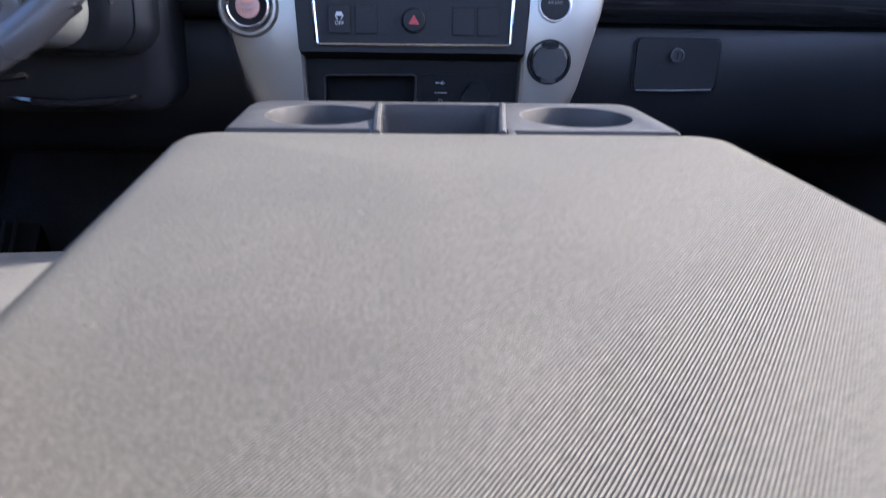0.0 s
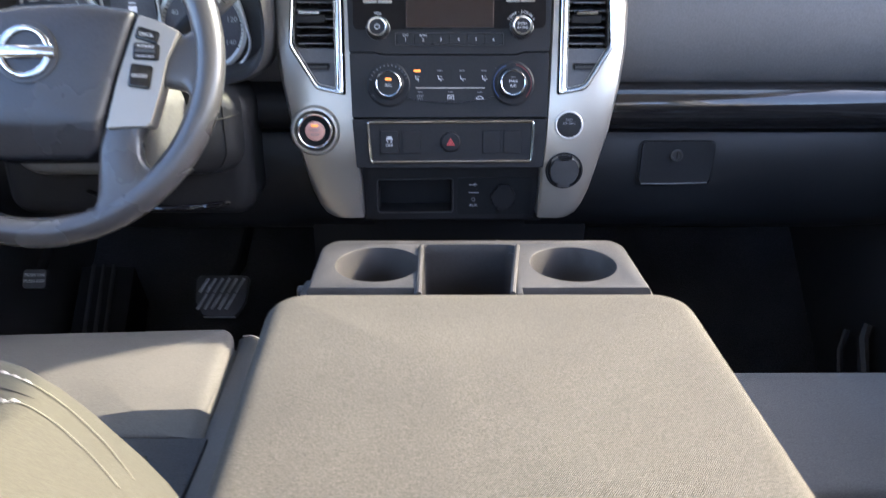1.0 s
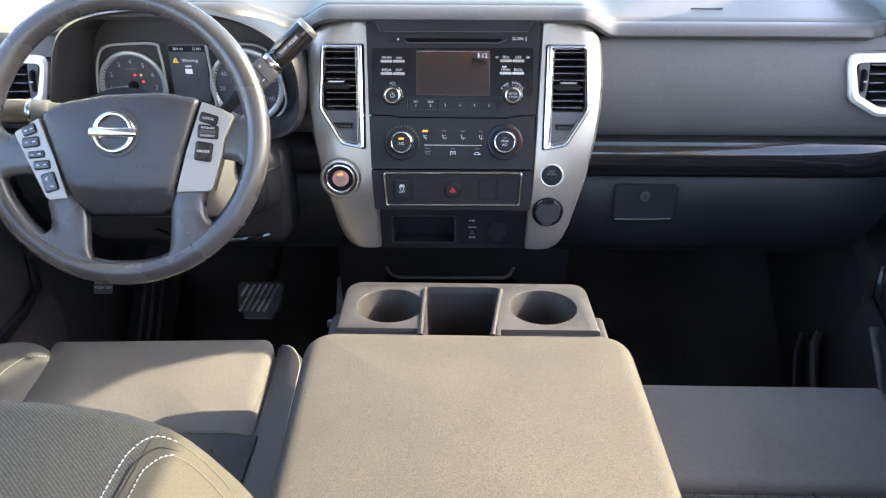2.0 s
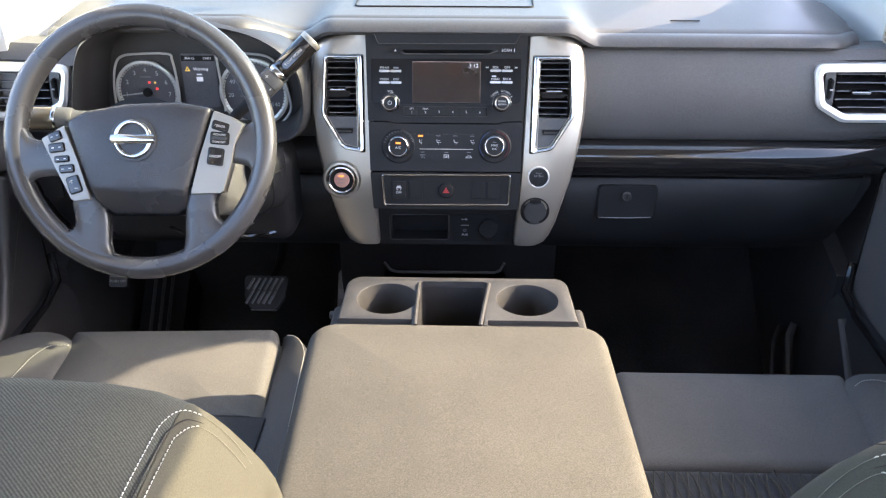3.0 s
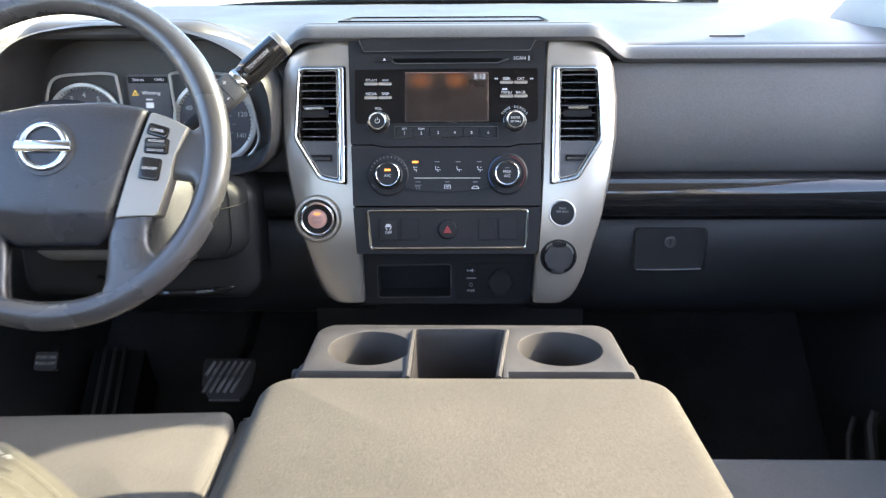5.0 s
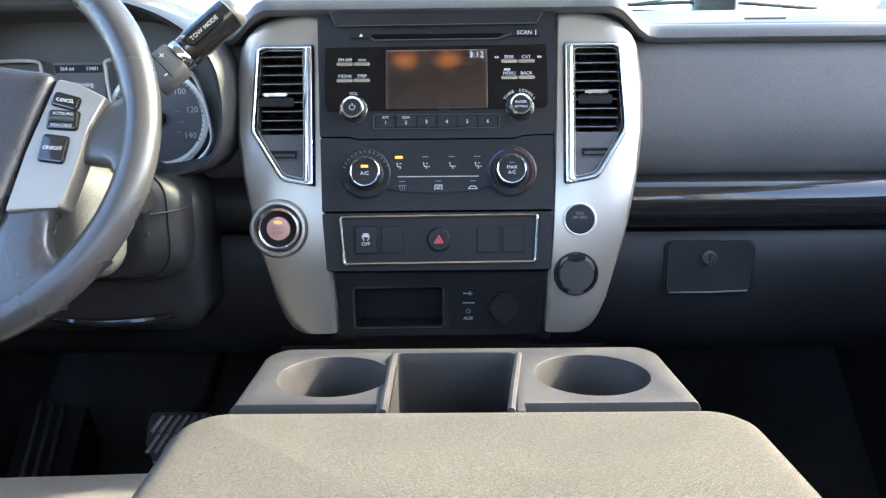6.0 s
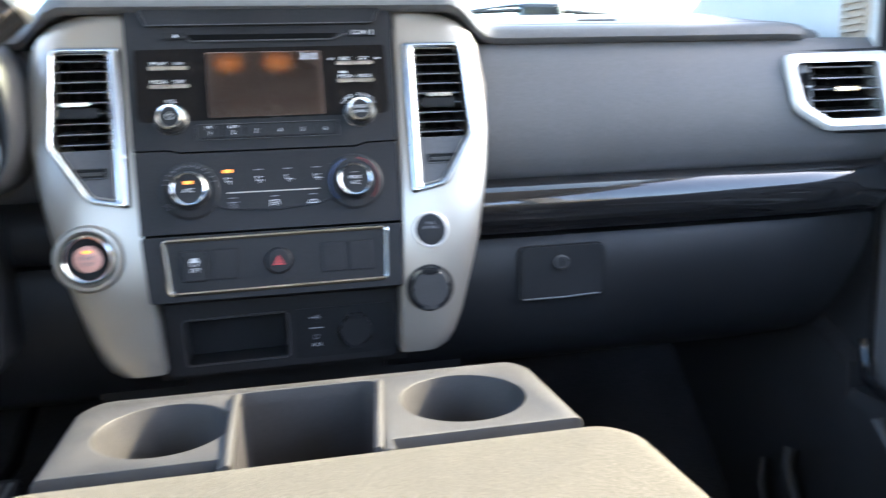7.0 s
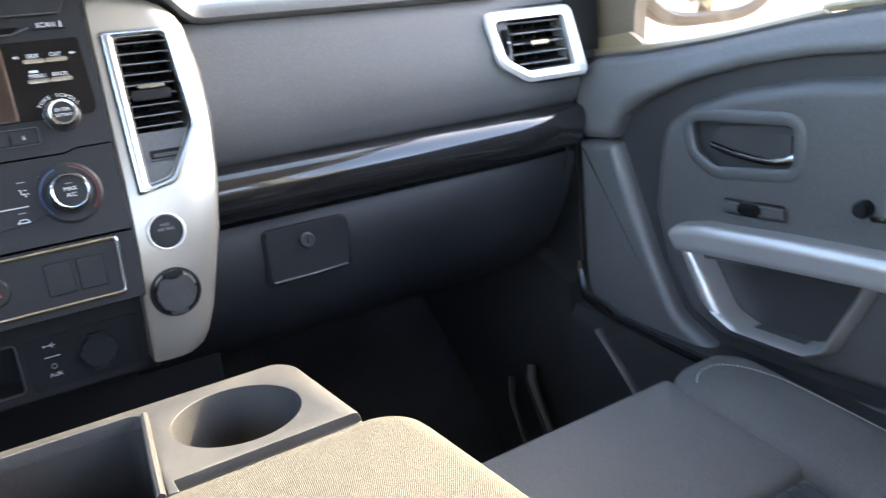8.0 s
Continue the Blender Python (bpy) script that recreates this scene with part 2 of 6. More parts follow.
def cut(ob, cutters):
    """Takes the shapes of the cutters (bmeshes) out of ob's mesh."""
    made = []
    for bm in cutters:
        bmesh.ops.recalc_face_normals(bm, faces=bm.faces[:])
        me = bpy.data.meshes.new("cutter")
        bm.to_mesh(me)
        bm.free()
        c = new("cutter", me)
        c.matrix_world = ob.matrix_world if ob.parent is None else ob.parent.matrix_world @ ob.matrix_basis
        made.append(c)
        b = ob.modifiers.new("cut", "BOOLEAN")
        b.operation, b.solver, b.object = "DIFFERENCE", "EXACT", c
    bpy.context.view_layer.update()
    old = ob.data
    me = bpy.data.meshes.new_from_object(ob.evaluated_get(bpy.context.evaluated_depsgraph_get()))
    ob.modifiers.clear()
    ob.data = me
    for c in made:
        bpy.data.objects.remove(c)
    bpy.data.meshes.remove(old)
    bm = bmesh.new()
    bm.from_mesh(me)
    for e in bm.edges:
        e.smooth = len(e.link_faces) == 2 and e.calc_face_angle(0) < radians(38)
    for f in bm.faces:
        f.smooth = True
    shade(bm, me)
    bm.free()
    return ob


def soften(ob, width, segments=2, angle=40):
    """Rounds the sharp edges of ob's mesh."""
    b = ob.modifiers.new("round", "BEVEL")
    b.width, b.segments, b.limit_method, b.angle_limit = width, segments, "ANGLE", radians(angle)
    bpy.context.view_layer.update()
    me = bpy.data.meshes.new_from_object(ob.evaluated_get(bpy.context.evaluated_depsgraph_get()))
    ob.modifiers.clear()
    ob.data = me
    bm = bmesh.new()
    bm.from_mesh(me)
    for e in bm.edges:
        e.smooth = len(e.link_faces) == 2 and e.calc_face_angle(0) < radians(38)
    for f in bm.faces:
        f.smooth = True
    shade(bm, me)
    bm.free()
    return ob


def rounded(pts, r, n=5):
    """A closed outline with its corners rounded; r: one radius, or one for each corner."""
    out, k = [], len(pts)
    rs = r if isinstance(r, (list, tuple)) else [r] * k
    for i in range(k):
        a, b, c = (Vector(pts[(i + j) % k]) for j in (-1, 0, 1))
        u, v = (a - b), (c - b)
        half = u.angle(v) / 2
        d = min(rs[i] / max(math.tan(half), 1e-4), u.length * 0.49, v.length * 0.49)
        p, q = b + u.normalized() * d, b + v.normalized() * d
        for j in range(n + 1):
            t = j / n
            out.append(tuple((1 - t) ** 2 * p + 2 * t * (1 - t) * b + t * t * q))
    return out


def rrect(w, h, r, n=5, cx=0.0, cy=0.0):
    r = max(1e-5, min(r, w * 0.499, h * 0.499))
    out = []
    for sx, sy, a0 in ((1, 1, 0), (-1, 1, 90), (-1, -1, 180), (1, -1, 270)):
        for j in range(n + 1):
            a = radians(a0 + 90 * j / n)
            out.append((cx + sx * (w / 2 - r) + r * math.cos(a), cy + sy * (h / 2 - r) + r * math.sin(a)))
    return out


def loft(rows, caps=True, bm=None, closed=True):
    bm = bm or bmesh.new()
    vs = [[bm.verts.new(p) for p in row] for row in rows]
    k = len(rows[0])
    for a, b in zip(vs, vs[1:]):
        for i in range(k if closed else k - 1):
            j = (i + 1) % k
            bm.faces.new((a[i], a[j], b[j], b[i]))
    if caps and closed:
        bm.faces.new(vs[0][::-1])
        bm.faces.new(vs[-1])
    return bm


def prism(pts, z0, z1, bev=0.0, seg=2, bm=None, both=False):
    bm = bm or bmesh.new()
    lo, hi = [bm.verts.new((x, y, z0)) for x, y in pts], [bm.verts.new((x, y, z1)) for x, y in pts]
    k = len(pts)
    for i in range(k):
        bm.faces.new((lo[i], lo[(i + 1) % k], hi[(i + 1) % k], hi[i]))
    bottom, top = bm.faces.new(lo[::-1]), bm.faces.new(hi)
    if bev:
        edges = list(top.edges) + (list(bottom.edges) if both else [])
        bmesh.ops.bevel(bm, geom=edges, offset=bev, segments=seg, affect="EDGES", profile=0.5, clamp_overlap=True)
    return bm


def pillow(pts, z0, z1, edge, step=0.007, n=6):
    """A padded panel over an outline: its upper edge is a wide quarter round."""
    ring = []
    for a, b in zip(pts, list(pts[1:]) + [pts[0]]):
        a, b = Vector(a), Vector(b)
        k = max(1, round((b - a).length / step)) if (b - a).length > step * 0.7 else 0
        ring += [a.lerp(b, i / k) for i in range(k)] if k else [a] if not ring or (a - ring[-1]).length > step * 0.35 else []
    k = len(ring)
    turn = 1 if sum(p.x * q.y - q.x * p.y for p, q in zip(ring, ring[1:] + ring[:1])) > 0 else -1
    inward = []
    for i in range(k):
        t = (ring[(i + 1) % k] - ring[i - 1]).normalized()
        inward.append(Vector((-t.y, t.x)) * turn)
    for _ in range(8):      # corners draw in less than straights
        inward = [(inward[i - 1] + inward[i] * 2 + inward[(i + 1) % k]) / 4 for i in range(k)]
    rows = [[(p.x, p.y, z0) for p in ring]]
    for j in range(n + 1):
        a = radians(90 * j / n)
        rows.append([(p.x + v.x * edge * (1 - math.cos(a)), p.y + v.y * edge * (1 - math.cos(a)), z1 - edge * (1 - math.sin(a))) for p, v in zip(ring, inward)])
    return loft(rows)


def slab(w, h, r, z0, z1, edge, crown=0.0, cx=0.0, cy=0.0, n=6, bm=None, under=0.0):
    """A padded block with rounded plan corners, a rounded upper edge and a crowned top."""
    rows = []

    def ring(i, z):
        return [(x, y, z) for x, y in rrect(w - 2 * i, h - 2 * i, max(r - i, 0.002), n, cx, cy)]

    rows.append(ring(under, z0))
    if under:
        rows.append(ring(0, z0 + under))
    for j in range(6):
        a = radians(90 * j / 5)
        rows.append(ring(edge * (1 - math.cos(a)), z1 - edge + edge * math.sin(a)))
    m, iw, ih = min(w, h) / 2, w / 2 - edge, h / 2 - edge
    for t in (0.06, 0.12, 0.18, 0.25, 0.33, 0.42, 0.52, 0.62, 0.74, 0.86):
        row = ring(edge + (m - edge) * t, z1)
        rows.append([(x, y, z + crown * (1 - ((x - cx) / iw) ** 2) ** 0.6 * (1 - ((y - cy) / ih) ** 2) ** 0.6) for x, y, z in row])
    return loft(rows, True, bm)


def sweep(path, rad, n=8, closed=False, flat=1.0, ref=(0, 0, 1), bm=None, caps=True):
    """A tube along a path; rad: one radius or one a point; flat: the section's height over its width, across ref."""
    path = [Vector(p) for p in path]
    k, rows = len(path), []
    for i, p in enumerate(path):
        a, b = (path[(i - 1) % k], path[(i + 1) % k]) if closed else (path[max(i - 1, 0)], path[min(i + 1, k - 1)])
        t = (b - a).normalized()
        s = t.cross(Vector(ref))
        s = s.normalized() if s.length > 1e-5 else t.orthogonal().normalized()
        u = s.cross(t)
        r = rad[i] if isinstance(rad, (list, tuple)) else rad
        rows.append([p + s * (r * math.cos(2 * math.pi * j / n)) + u * (r * flat * math.sin(2 * math.pi * j / n)) for j in range(n)])
    if closed:
        rows.append(rows[0])
        bm = loft(rows, False, bm)
        bmesh.ops.remove_doubles(bm, verts=bm.verts[:], dist=1e-6)
        return bm
    return loft(rows, caps, bm)


def lathe(profile, n=32, bm=None, caps=True):
    return loft([[(r * math.cos(2 * math.pi * i / n), r * math.sin(2 * math.pi * i / n), z) for i in range(n)] for r, z in profile], caps, bm)


def band(outer, inner, z0, z1, bm=None):
    """A flat frame between two outlines of as many points."""
    bm = bm or bmesh.new()
    k = len(outer)
    loops = [[bm.verts.new((*p, z)) for p in ring] for ring, z in ((outer, z0), (outer, z1), (inner, z1), (inner, z0))]
    for a, b in zip(loops, loops[1:] + loops[:1]):
        for i in range(k):
            j = (i + 1) % k
            bm.faces.new((a[i], a[j], b[j], b[i]))
    return bm


def curve(pts, n=6):
    """A smooth line through the points."""
    pts = [Vector(p) for p in pts]
    out = []
    for i in range(len(pts) - 1):
        p0, p1, p2, p3 = pts[max(i - 1, 0)], pts[i], pts[i + 1], pts[min(i + 2, len(pts) - 1)]
        for j in range(n):
            t = j / n
            out.append(0.5 * (2 * p1 + (p2 - p0) * t + (2 * p0 - 5 * p1 + 4 * p2 - p3) * t * t + (3 * p1 - p0 - 3 * p2 + p3) * t ** 3))
    return out + [pts[-1]]


def lettering(words, size, material, parent, x, y, z, turn=0.0, name="lettering", align="CENTER", wide=1.0):
    c = bpy.data.curves.new(name, "FONT")
    c.body, c.size, c.extrude, c.align_x, c.align_y, c.resolution_u = words, size, 0.00015, align, "CENTER", 2
    tmp = new(name, c)
    bpy.context.view_layer.update()
    me = bpy.data.meshes.new_from_object(tmp.evaluated_get(bpy.context.evaluated_depsgraph_get()))
    bpy.data.objects.remove(tmp)
    me.materials.clear()
    me.materials.append(material)
    ob = new(name, me)
    ob.parent = parent
    ob.matrix_basis = pose(x, y, z, 0, 0, turn) @ Matrix.Diagonal((wide, 1, 1, 1))
    return ob


def bars(name, items, material, parent, z=0.0, h=0.0006, label=""):
    """Little printed marks: centre x, centre y, width, height, turn."""
    bm = bmesh.new()
    for cx, cy, w, hh, turn in items:
        c, s = math.cos(radians(turn)), math.sin(radians(turn))
        pts = [(cx + x * c - y * s, cy + x * s + y * c) for x, y in ((-w / 2, -hh / 2), (w / 2, -hh / 2), (w / 2, hh / 2), (-w / 2, hh / 2))]
        prism(pts, z, z + h, bm=bm)
    return part(name, bm, material, parent, label)


def stitches(name, path, parent, step=0.0050, length=0.0036, r=0.0007):
    """A row of thread stitches along a path."""
    path = [Vector(p) for p in path]
    bm, run, due = bmesh.new(), 0.0, 0.0
    for a, b in zip(path, path[1:]):
        d = (b - a).length
        if d < 1e-6:
            continue
        w = (b - a) / d
        while due < run + d:
            p = a + w * (due - run)
            q = p + w * length
            up = Vector((0, 0, 0.0006))
            sweep([p, p + w * length * 0.5 + up, q], [r * 0.5, r, r * 0.5], 5, bm=bm)
            due += step
        run += d
    return part(name, bm, THREAD, parent, "pale stitching")


# ---- the ground and the cab's shell ----
def box(x0, x1, y0, y1, z0, z1, bev=0.0, bm=None):
    bm = bm or bmesh.new()
    rows = [[(x0, y0, z), (x1, y0, z), (x1, y1, z), (x0, y1, z)] for z in (z0, z1)]
    n0 = len(bm.edges)
    loft(rows, True, bm)
    if bev:
        bm.edges.ensure_lookup_table()
        bmesh.ops.bevel(bm, geom=bm.edges[n0:], offset=bev, segments=2, affect="EDGES", clamp_overlap=True)
    return bm


UPRIGHT = pose(0, 0, 0, 90)                     # local x, y, z -> world x, z, -y
SIDE = Matrix(((0, 0, -1, 0), (-1, 0, 0, 0), (0, 1, 0, 0), (0, 0, 0, 1)))   # local x, y, z -> world -y, z, -x


def turned(bm, m):
    bmesh.ops.transform(bm, matrix=m, verts=bm.verts[:])
    return bm


tagged(part("ground", box(-400, 400, -400, 400, -0.62, -0.57), ASPHALT), "pale sunlit parking lot paving round the car", "ground", kind="structure")
tagged(part("floor", box(-0.80, 0.80, -1.45, 1.42, -0.03, 0.0), CARPET), "black carpet over the cab floor", "floor", kind="structure")
tagged(part("wall_front", box(-0.80, 0.80, 1.40, 1.44, 0.0, 0.86), DARK), "dark firewall behind the dashboard", "wall", kind="structure")
bm = loft([[(x, 0.98, 0.0), (x, 1.395, 0.42), (x, 1.395, 0.0)] for x in (-0.78, 0.78)])
tagged(part("toe_board", bm, CARPET), "black carpeted toe board sloping up to the firewall", "floor", kind="structure")
bm = loft([[(x, 0.45, 0.001), (x, 0.50, z), (x, 1.05, z + 0.03), (x, 1.39, z + 0.18), (x, 1.39, 0.001)] for x, z in ((-0.2, 0.02), (-0.13, 0.14), (0.13, 0.14), (0.2, 0.02))])
tagged(part("tunnel", bm, CARPET), "black carpeted hump in the middle of the floor", "floor", kind="structure")
tagged(part("wall_back", box(-0.80, 0.80, -1.49, -1.45, 0.0, 0.86), LINER), "pale trim of the cab's back wall", "wall", kind="structure")
tagged(part("ceiling", box(-0.76, 0.76, -1.49, 0.42, 1.45, 1.49, 0.008), LINER), "pale cloth headliner", "ceiling", kind="structure")
for s, nm in ((1, "right"), (-1, "left")):
    x0, x1 = sorted((s * 0.70, s * 0.80))
    tagged(part("roof_rail_" + nm, box(x0, x1, -1.49, 0.42, 1.35, 1.448, 0.01), LINER), "pale roof rail over the side windows", "trim", kind="structure")
    tagged(part("pillar_b_" + nm, box(x0, x1, -0.62, -0.50, 0.0, 1.348, 0.01), LINER), "pale door pillar between the side windows", "trim", kind="structure")
    tagged(part("pillar_c_" + nm, box(x0, x1, -1.448, -1.36, 0.0, 1.348, 0.01), LINER), "pale rear corner pillar", "trim", kind="structure")
    x0, x1 = sorted((s * 0.78, s * 0.84))
    tagged(part("rear_wall_" + nm, box(x0, x1, -1.36, -0.62, 0.0, 0.80, 0.01), PLASTIC), "dark lower side wall of the rear cab", "wall", kind="structure")
bm = loft([[(x, 1.400, 0.925), (x, 0.435, 1.452), (x, 0.432, 1.448), (x, 1.396, 0.920)] for x in (-0.70, 0.70)])
for s, nm in ((1, "right"), (-1, "left")):
    x0, x1 = sorted((s * 0.757, s * 0.80))
    tagged(part("cowl_wall_" + nm, box(x0, x1, 0.803, 1.398, 0.0, 0.80), PLASTIC), "dark cowl side between dashboard and door", "wall", kind="structure")
tagged(part("windshield", bm, SHIELD), "clear raked windshield", "windshield", kind="structure")
bm = sweep(curve([(x, 1.388, 0.929 - 0.05 * (abs(x) / 0.7) ** 4) for x in (-0.68, -0.5, -0.25, 0.0, 0.25, 0.5, 0.68)], 5), 0.006, 8)
tagged(part("windshield_seal", bm, DARK), "black rubber seal along the foot of the windshield", "trim", kind="structure")


def pillar_trim(s):
    """The inner cover of a windshield pillar, wide at its foot, with a slotted grille."""
    t = thing("pillar_trim", "pale grey windshield pillar cover with a tan slotted grille", "pillar trim", group="windshield pillars")
    out = rounded([(-1.32, 0.80), (-1.30, 0.895), (-1.11, 1.000), (-0.985, 1.058), (-0.952, 1.105), (-0.922, 1.178), (-0.885, 1.285), (-0.50, 1.475), (-0.37, 1.475), (-0.755, 1.264), (-0.80, 1.236), (-0.834, 1.165), (-0.838, 1.08), (-0.80, 1.00), (-0.80, 0.80)], [0.004, 0.02, 0.04, 0.02, 0.02, 0.03, 0.05, 0.004, 0.004, 0.03, 0.03, 0.03, 0.03, 0.03, 0.004])
    bm = turned(prism(out, -0.785, -0.735, 0.012, 3), SIDE)
    if s < 0:
        turned(bm, Matrix.Diagonal((-1, 1, 1, 1)))
    part("cover", bm, LINER, t)
    if s < 0:
        tagged(t, "pale grey windshield pillar cover")
        return t
    g = bmesh.new()
    band(rrect(0.050, 0.10, 0.014, 5, -0.835, 0.885), rrect(0.040, 0.088, 0.010, 5, -0.835, 0.885), -0.740, -0.731, g)
    prism(rrect(0.040, 0.088, 0.010, 5, -0.835, 0.885), -0.740, -0.7345, bm=g)
    turned(g, SIDE)
    part("door_seal", box(0.738, 0.800, 0.7920, 0.7975, 0.755, 0.99, 0.002), DARK, t, "black rubber door seal")
    gr = part("grille", g, TAN, t, "tan slotted grille")
    for i in range(9):
        z = 0.849 + i * 0.009
        bb = box(0.7290, 0.7345, 0.817, 0.853, z - 0.0018, z + 0.0018)
        part("slat", bb, TAN, gr)
    return t


for s in (1, -1):
    pillar_trim(s)


def blend(x, a, b):
    t = min(1.0, max(0.0, (x - a) / (b - a)))
    return t * t * (3 - 2 * t)


def pad_section(x):
    """The dash pad's outline in y and z at x: a soft lip, then the top that rises to the windshield."""
    c = 1 - blend(abs(x), 0.185, 0.245)
    h = blend(x, -0.625, -0.52) * (1 - blend(x, -0.33, -0.235))
    yl = 0.788 - 0.046 * c - 0.07 * h
    zl = 0.836 + 0.030 * c + 0.036 * h
    zr = 0.872 + 0.018 * c + 0.014 * h
    open_front = blend(x, -0.615, -0.590) * (1 - blend(x, -0.250, -0.230))    # clear of the dials
    end = blend(abs(x), 0.60, 0.684)
    yl += 0.05 * end ** 2
    zl -= 0.004 * end
    zr -= 0.008 * end
    return [(yl + 0.035, zl + 0.002), (yl + 0.006, zl), (yl, zl + 0.006), (yl + 0.003, zl + 0.014), (yl + 0.014, zl + 0.020), (yl + 0.028, zl + 0.0225),
            (yl + 0.0295, zl + 0.0215), (yl + 0.031, zl + 0.0232), (yl + 0.05, (zl + 0.024) * 0.8 + zr * 0.2), (0.90, zr), (1.0, 0.890 - 0.012 * end), (1.18, 0.908 - 0.03 * end), (1.33, 0.921 - 0.04 * end), (1.385, 0.923 - 0.04 * end), (1.385, 0.80), (yl + 0.06, 0.80 + (zl - 0.801) * open_front)]


dash = thing("dashboard", "black grained plastic truck dashboard with padded top", "dashboard")
xs = [-0.684 + 1.368 * i / 110 for i in range(111)]
part("top_pad", loft([[(x, y, z) for y, z in pad_section(x)] for x in xs]), PADTOP, dash, "soft grained dark grey top pad", sharp=60)
bm = bmesh.new()
for cx in (0.40,):
    box(cx - 0.025, cx + 0.025, 0.873, 0.876, 0.866, 0.8700, bm=bm)
part("airbag_mark", bm, PADTOP, dash)
# the shallow tray on the middle of the pad
tray = [(-0.160, 0.865), (0.142, 0.865), (0.150, 1.06), (-0.166, 1.06)]
def tray_z(y):
    return float(np.interp(y, [0.78, 0.90, 1.0, 1.18], [0.8905, 0.890, 0.890, 0.908])) + 0.0008
part("tray_edge", sweep([(x, y, tray_z(y)) for x, y in rounded(tray, 0.014, 5)], 0.0016, 6, True), DARK, dash, "thin seam round the tray")


def face_end(z):
    """How far to the side the lower dash reaches at a height."""
    return float(np.interp(z, [0.40, 0.456, 0.513, 0.60, 0.64, 0.70, 0.84], [0.655, 0.672, 0.688, 0.722, 0.735, 0.75, 0.75]))


def dash_strip(name, section, x0, material, s, label="", steps=24):
    rows = []
    for i in range(steps + 1):
        t = i / steps
        rows.append([(s * (x0 + t * (face_end(z) - x0)), y + bend(t, z), z) for y, z in section])
    return part(name, loft(rows), material, dash, label)


def bend(t, z):
    return 0.012 * blend(t, 0.75, 1.0) ** 2


UPPER = [(0.800, 0.838), (0.790, 0.828), (0.778, 0.808), (0.769, 0.775), (0.766, 0.740), (0.768, 0.712), (0.774, 0.694), (0.788, 0.684), (0.86, 0.684), (0.86, 0.838)]
TRIM = [(0.800, 0.6900), (0.780, 0.6890), (0.770, 0.6865), (0.761, 0.6820), (0.7545, 0.6750), (0.7510, 0.666), (0.7500, 0.655), (0.7520, 0.643), (0.762, 0.630), (0.785, 0.624), (0.83, 0.624), (0.83, 0.6895)]
LOWER = [(0.790, 0.627), (0.768, 0.623), (0.761, 0.613), (0.760, 0.57), (0.765, 0.54), (0.778, 0.505), (0.802, 0.475), (0.850, 0.453), (0.93, 0.44), (0.93, 0.50), (0.86, 0.627)]
upper_right = dash_strip("upper_panel", UPPER, 0.20, PADTOP, 1, "smooth dark grey panel over the glovebox")
dash_strip("gloss_trim", TRIM, 0.20, GLOSS, 1, "piano black trim strip")
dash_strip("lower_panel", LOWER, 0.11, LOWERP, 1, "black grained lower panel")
upper_left = dash_strip("upper_panel", UPPER, 0.20, PADTOP, -1)
dash_strip("gloss_trim", TRIM, 0.20, FASCIA, -1)
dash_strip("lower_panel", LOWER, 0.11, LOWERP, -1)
FARVENT = rounded([(0.590, 0.818), (0.735, 0.820), (0.748, 0.727), (0.645, 0.727), (0.600, 0.752)], [0.016, 0.010, 0.010, 0.034, 0.024])
HOLE = rounded([(0.603, 0.807), (0.718, 0.808), (0.726, 0.741), (0.648, 0.741), (0.613, 0.760)], [0.009, 0.006, 0.006, 0.020, 0.014])
cut(upper_right, [turned(prism(HOLE, -0.85, -0.70), UPRIGHT)])
ARCH = [(-0.602, 0.734), (-0.590, 0.790), (-0.577, 0.833), (-0.556, 0.861), (-0.508, 0.880), (-0.421, 0.888), (-0.336, 0.880), (-0.278, 0.859), (-0.241, 0.825), (-0.230, 0.785), (-0.2345, 0.735), (-0.262, 0.706), (-0.34, 0.694), (-0.42, 0.690), (-0.52, 0.692), (-0.590, 0.702)]
cut(upper_left, [turned(prism(ARCH, -0.90, -0.70), UPRIGHT), turned(prism([(-x, z) for x, z in HOLE], -0.85, -0.70), UPRIGHT)])
# the glovebox lid's end seam and its latch
part("lid_seam", sweep(curve([(0.714, 0.7735, 0.632), (0.708, 0.7705, 0.605), (0.700, 0.773, 0.57)]), 0.0012, 6), DARK, dash)
lm = pose(0.311, 0.7605, 0.582, 90)
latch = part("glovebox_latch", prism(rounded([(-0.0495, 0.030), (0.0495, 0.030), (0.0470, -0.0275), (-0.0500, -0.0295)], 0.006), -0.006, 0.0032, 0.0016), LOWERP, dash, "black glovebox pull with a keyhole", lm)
part("edge", sweep([(-0.047, -0.0285, 0.0045), (0.0, -0.0285, 0.0050), (0.044, -0.0270, 0.0045)], 0.0009, 6), STEEL, latch)
part("gap", band(rrect(0.1035, 0.0635, 0.008, 5, -0.001, 0.0), rrect(0.0995, 0.0595, 0.006, 5, -0.001, 0.0), -0.004, 0.0022), DARK, latch)
part("lock", lathe([(0.0, 0.0045), (0.0085, 0.0045), (0.0085, 0.0068), (0.0065, 0.0074), (0.006, 0.0058), (0.0, 0.0058)], 20), PLASTIC, latch, m=pose(-0.002, 0.012, 0))
part("keyhole", prism(rrect(0.0018, 0.008, 0.0008, 3, -0.002, 0.012), 0.0057, 0.0063), DARK, latch)
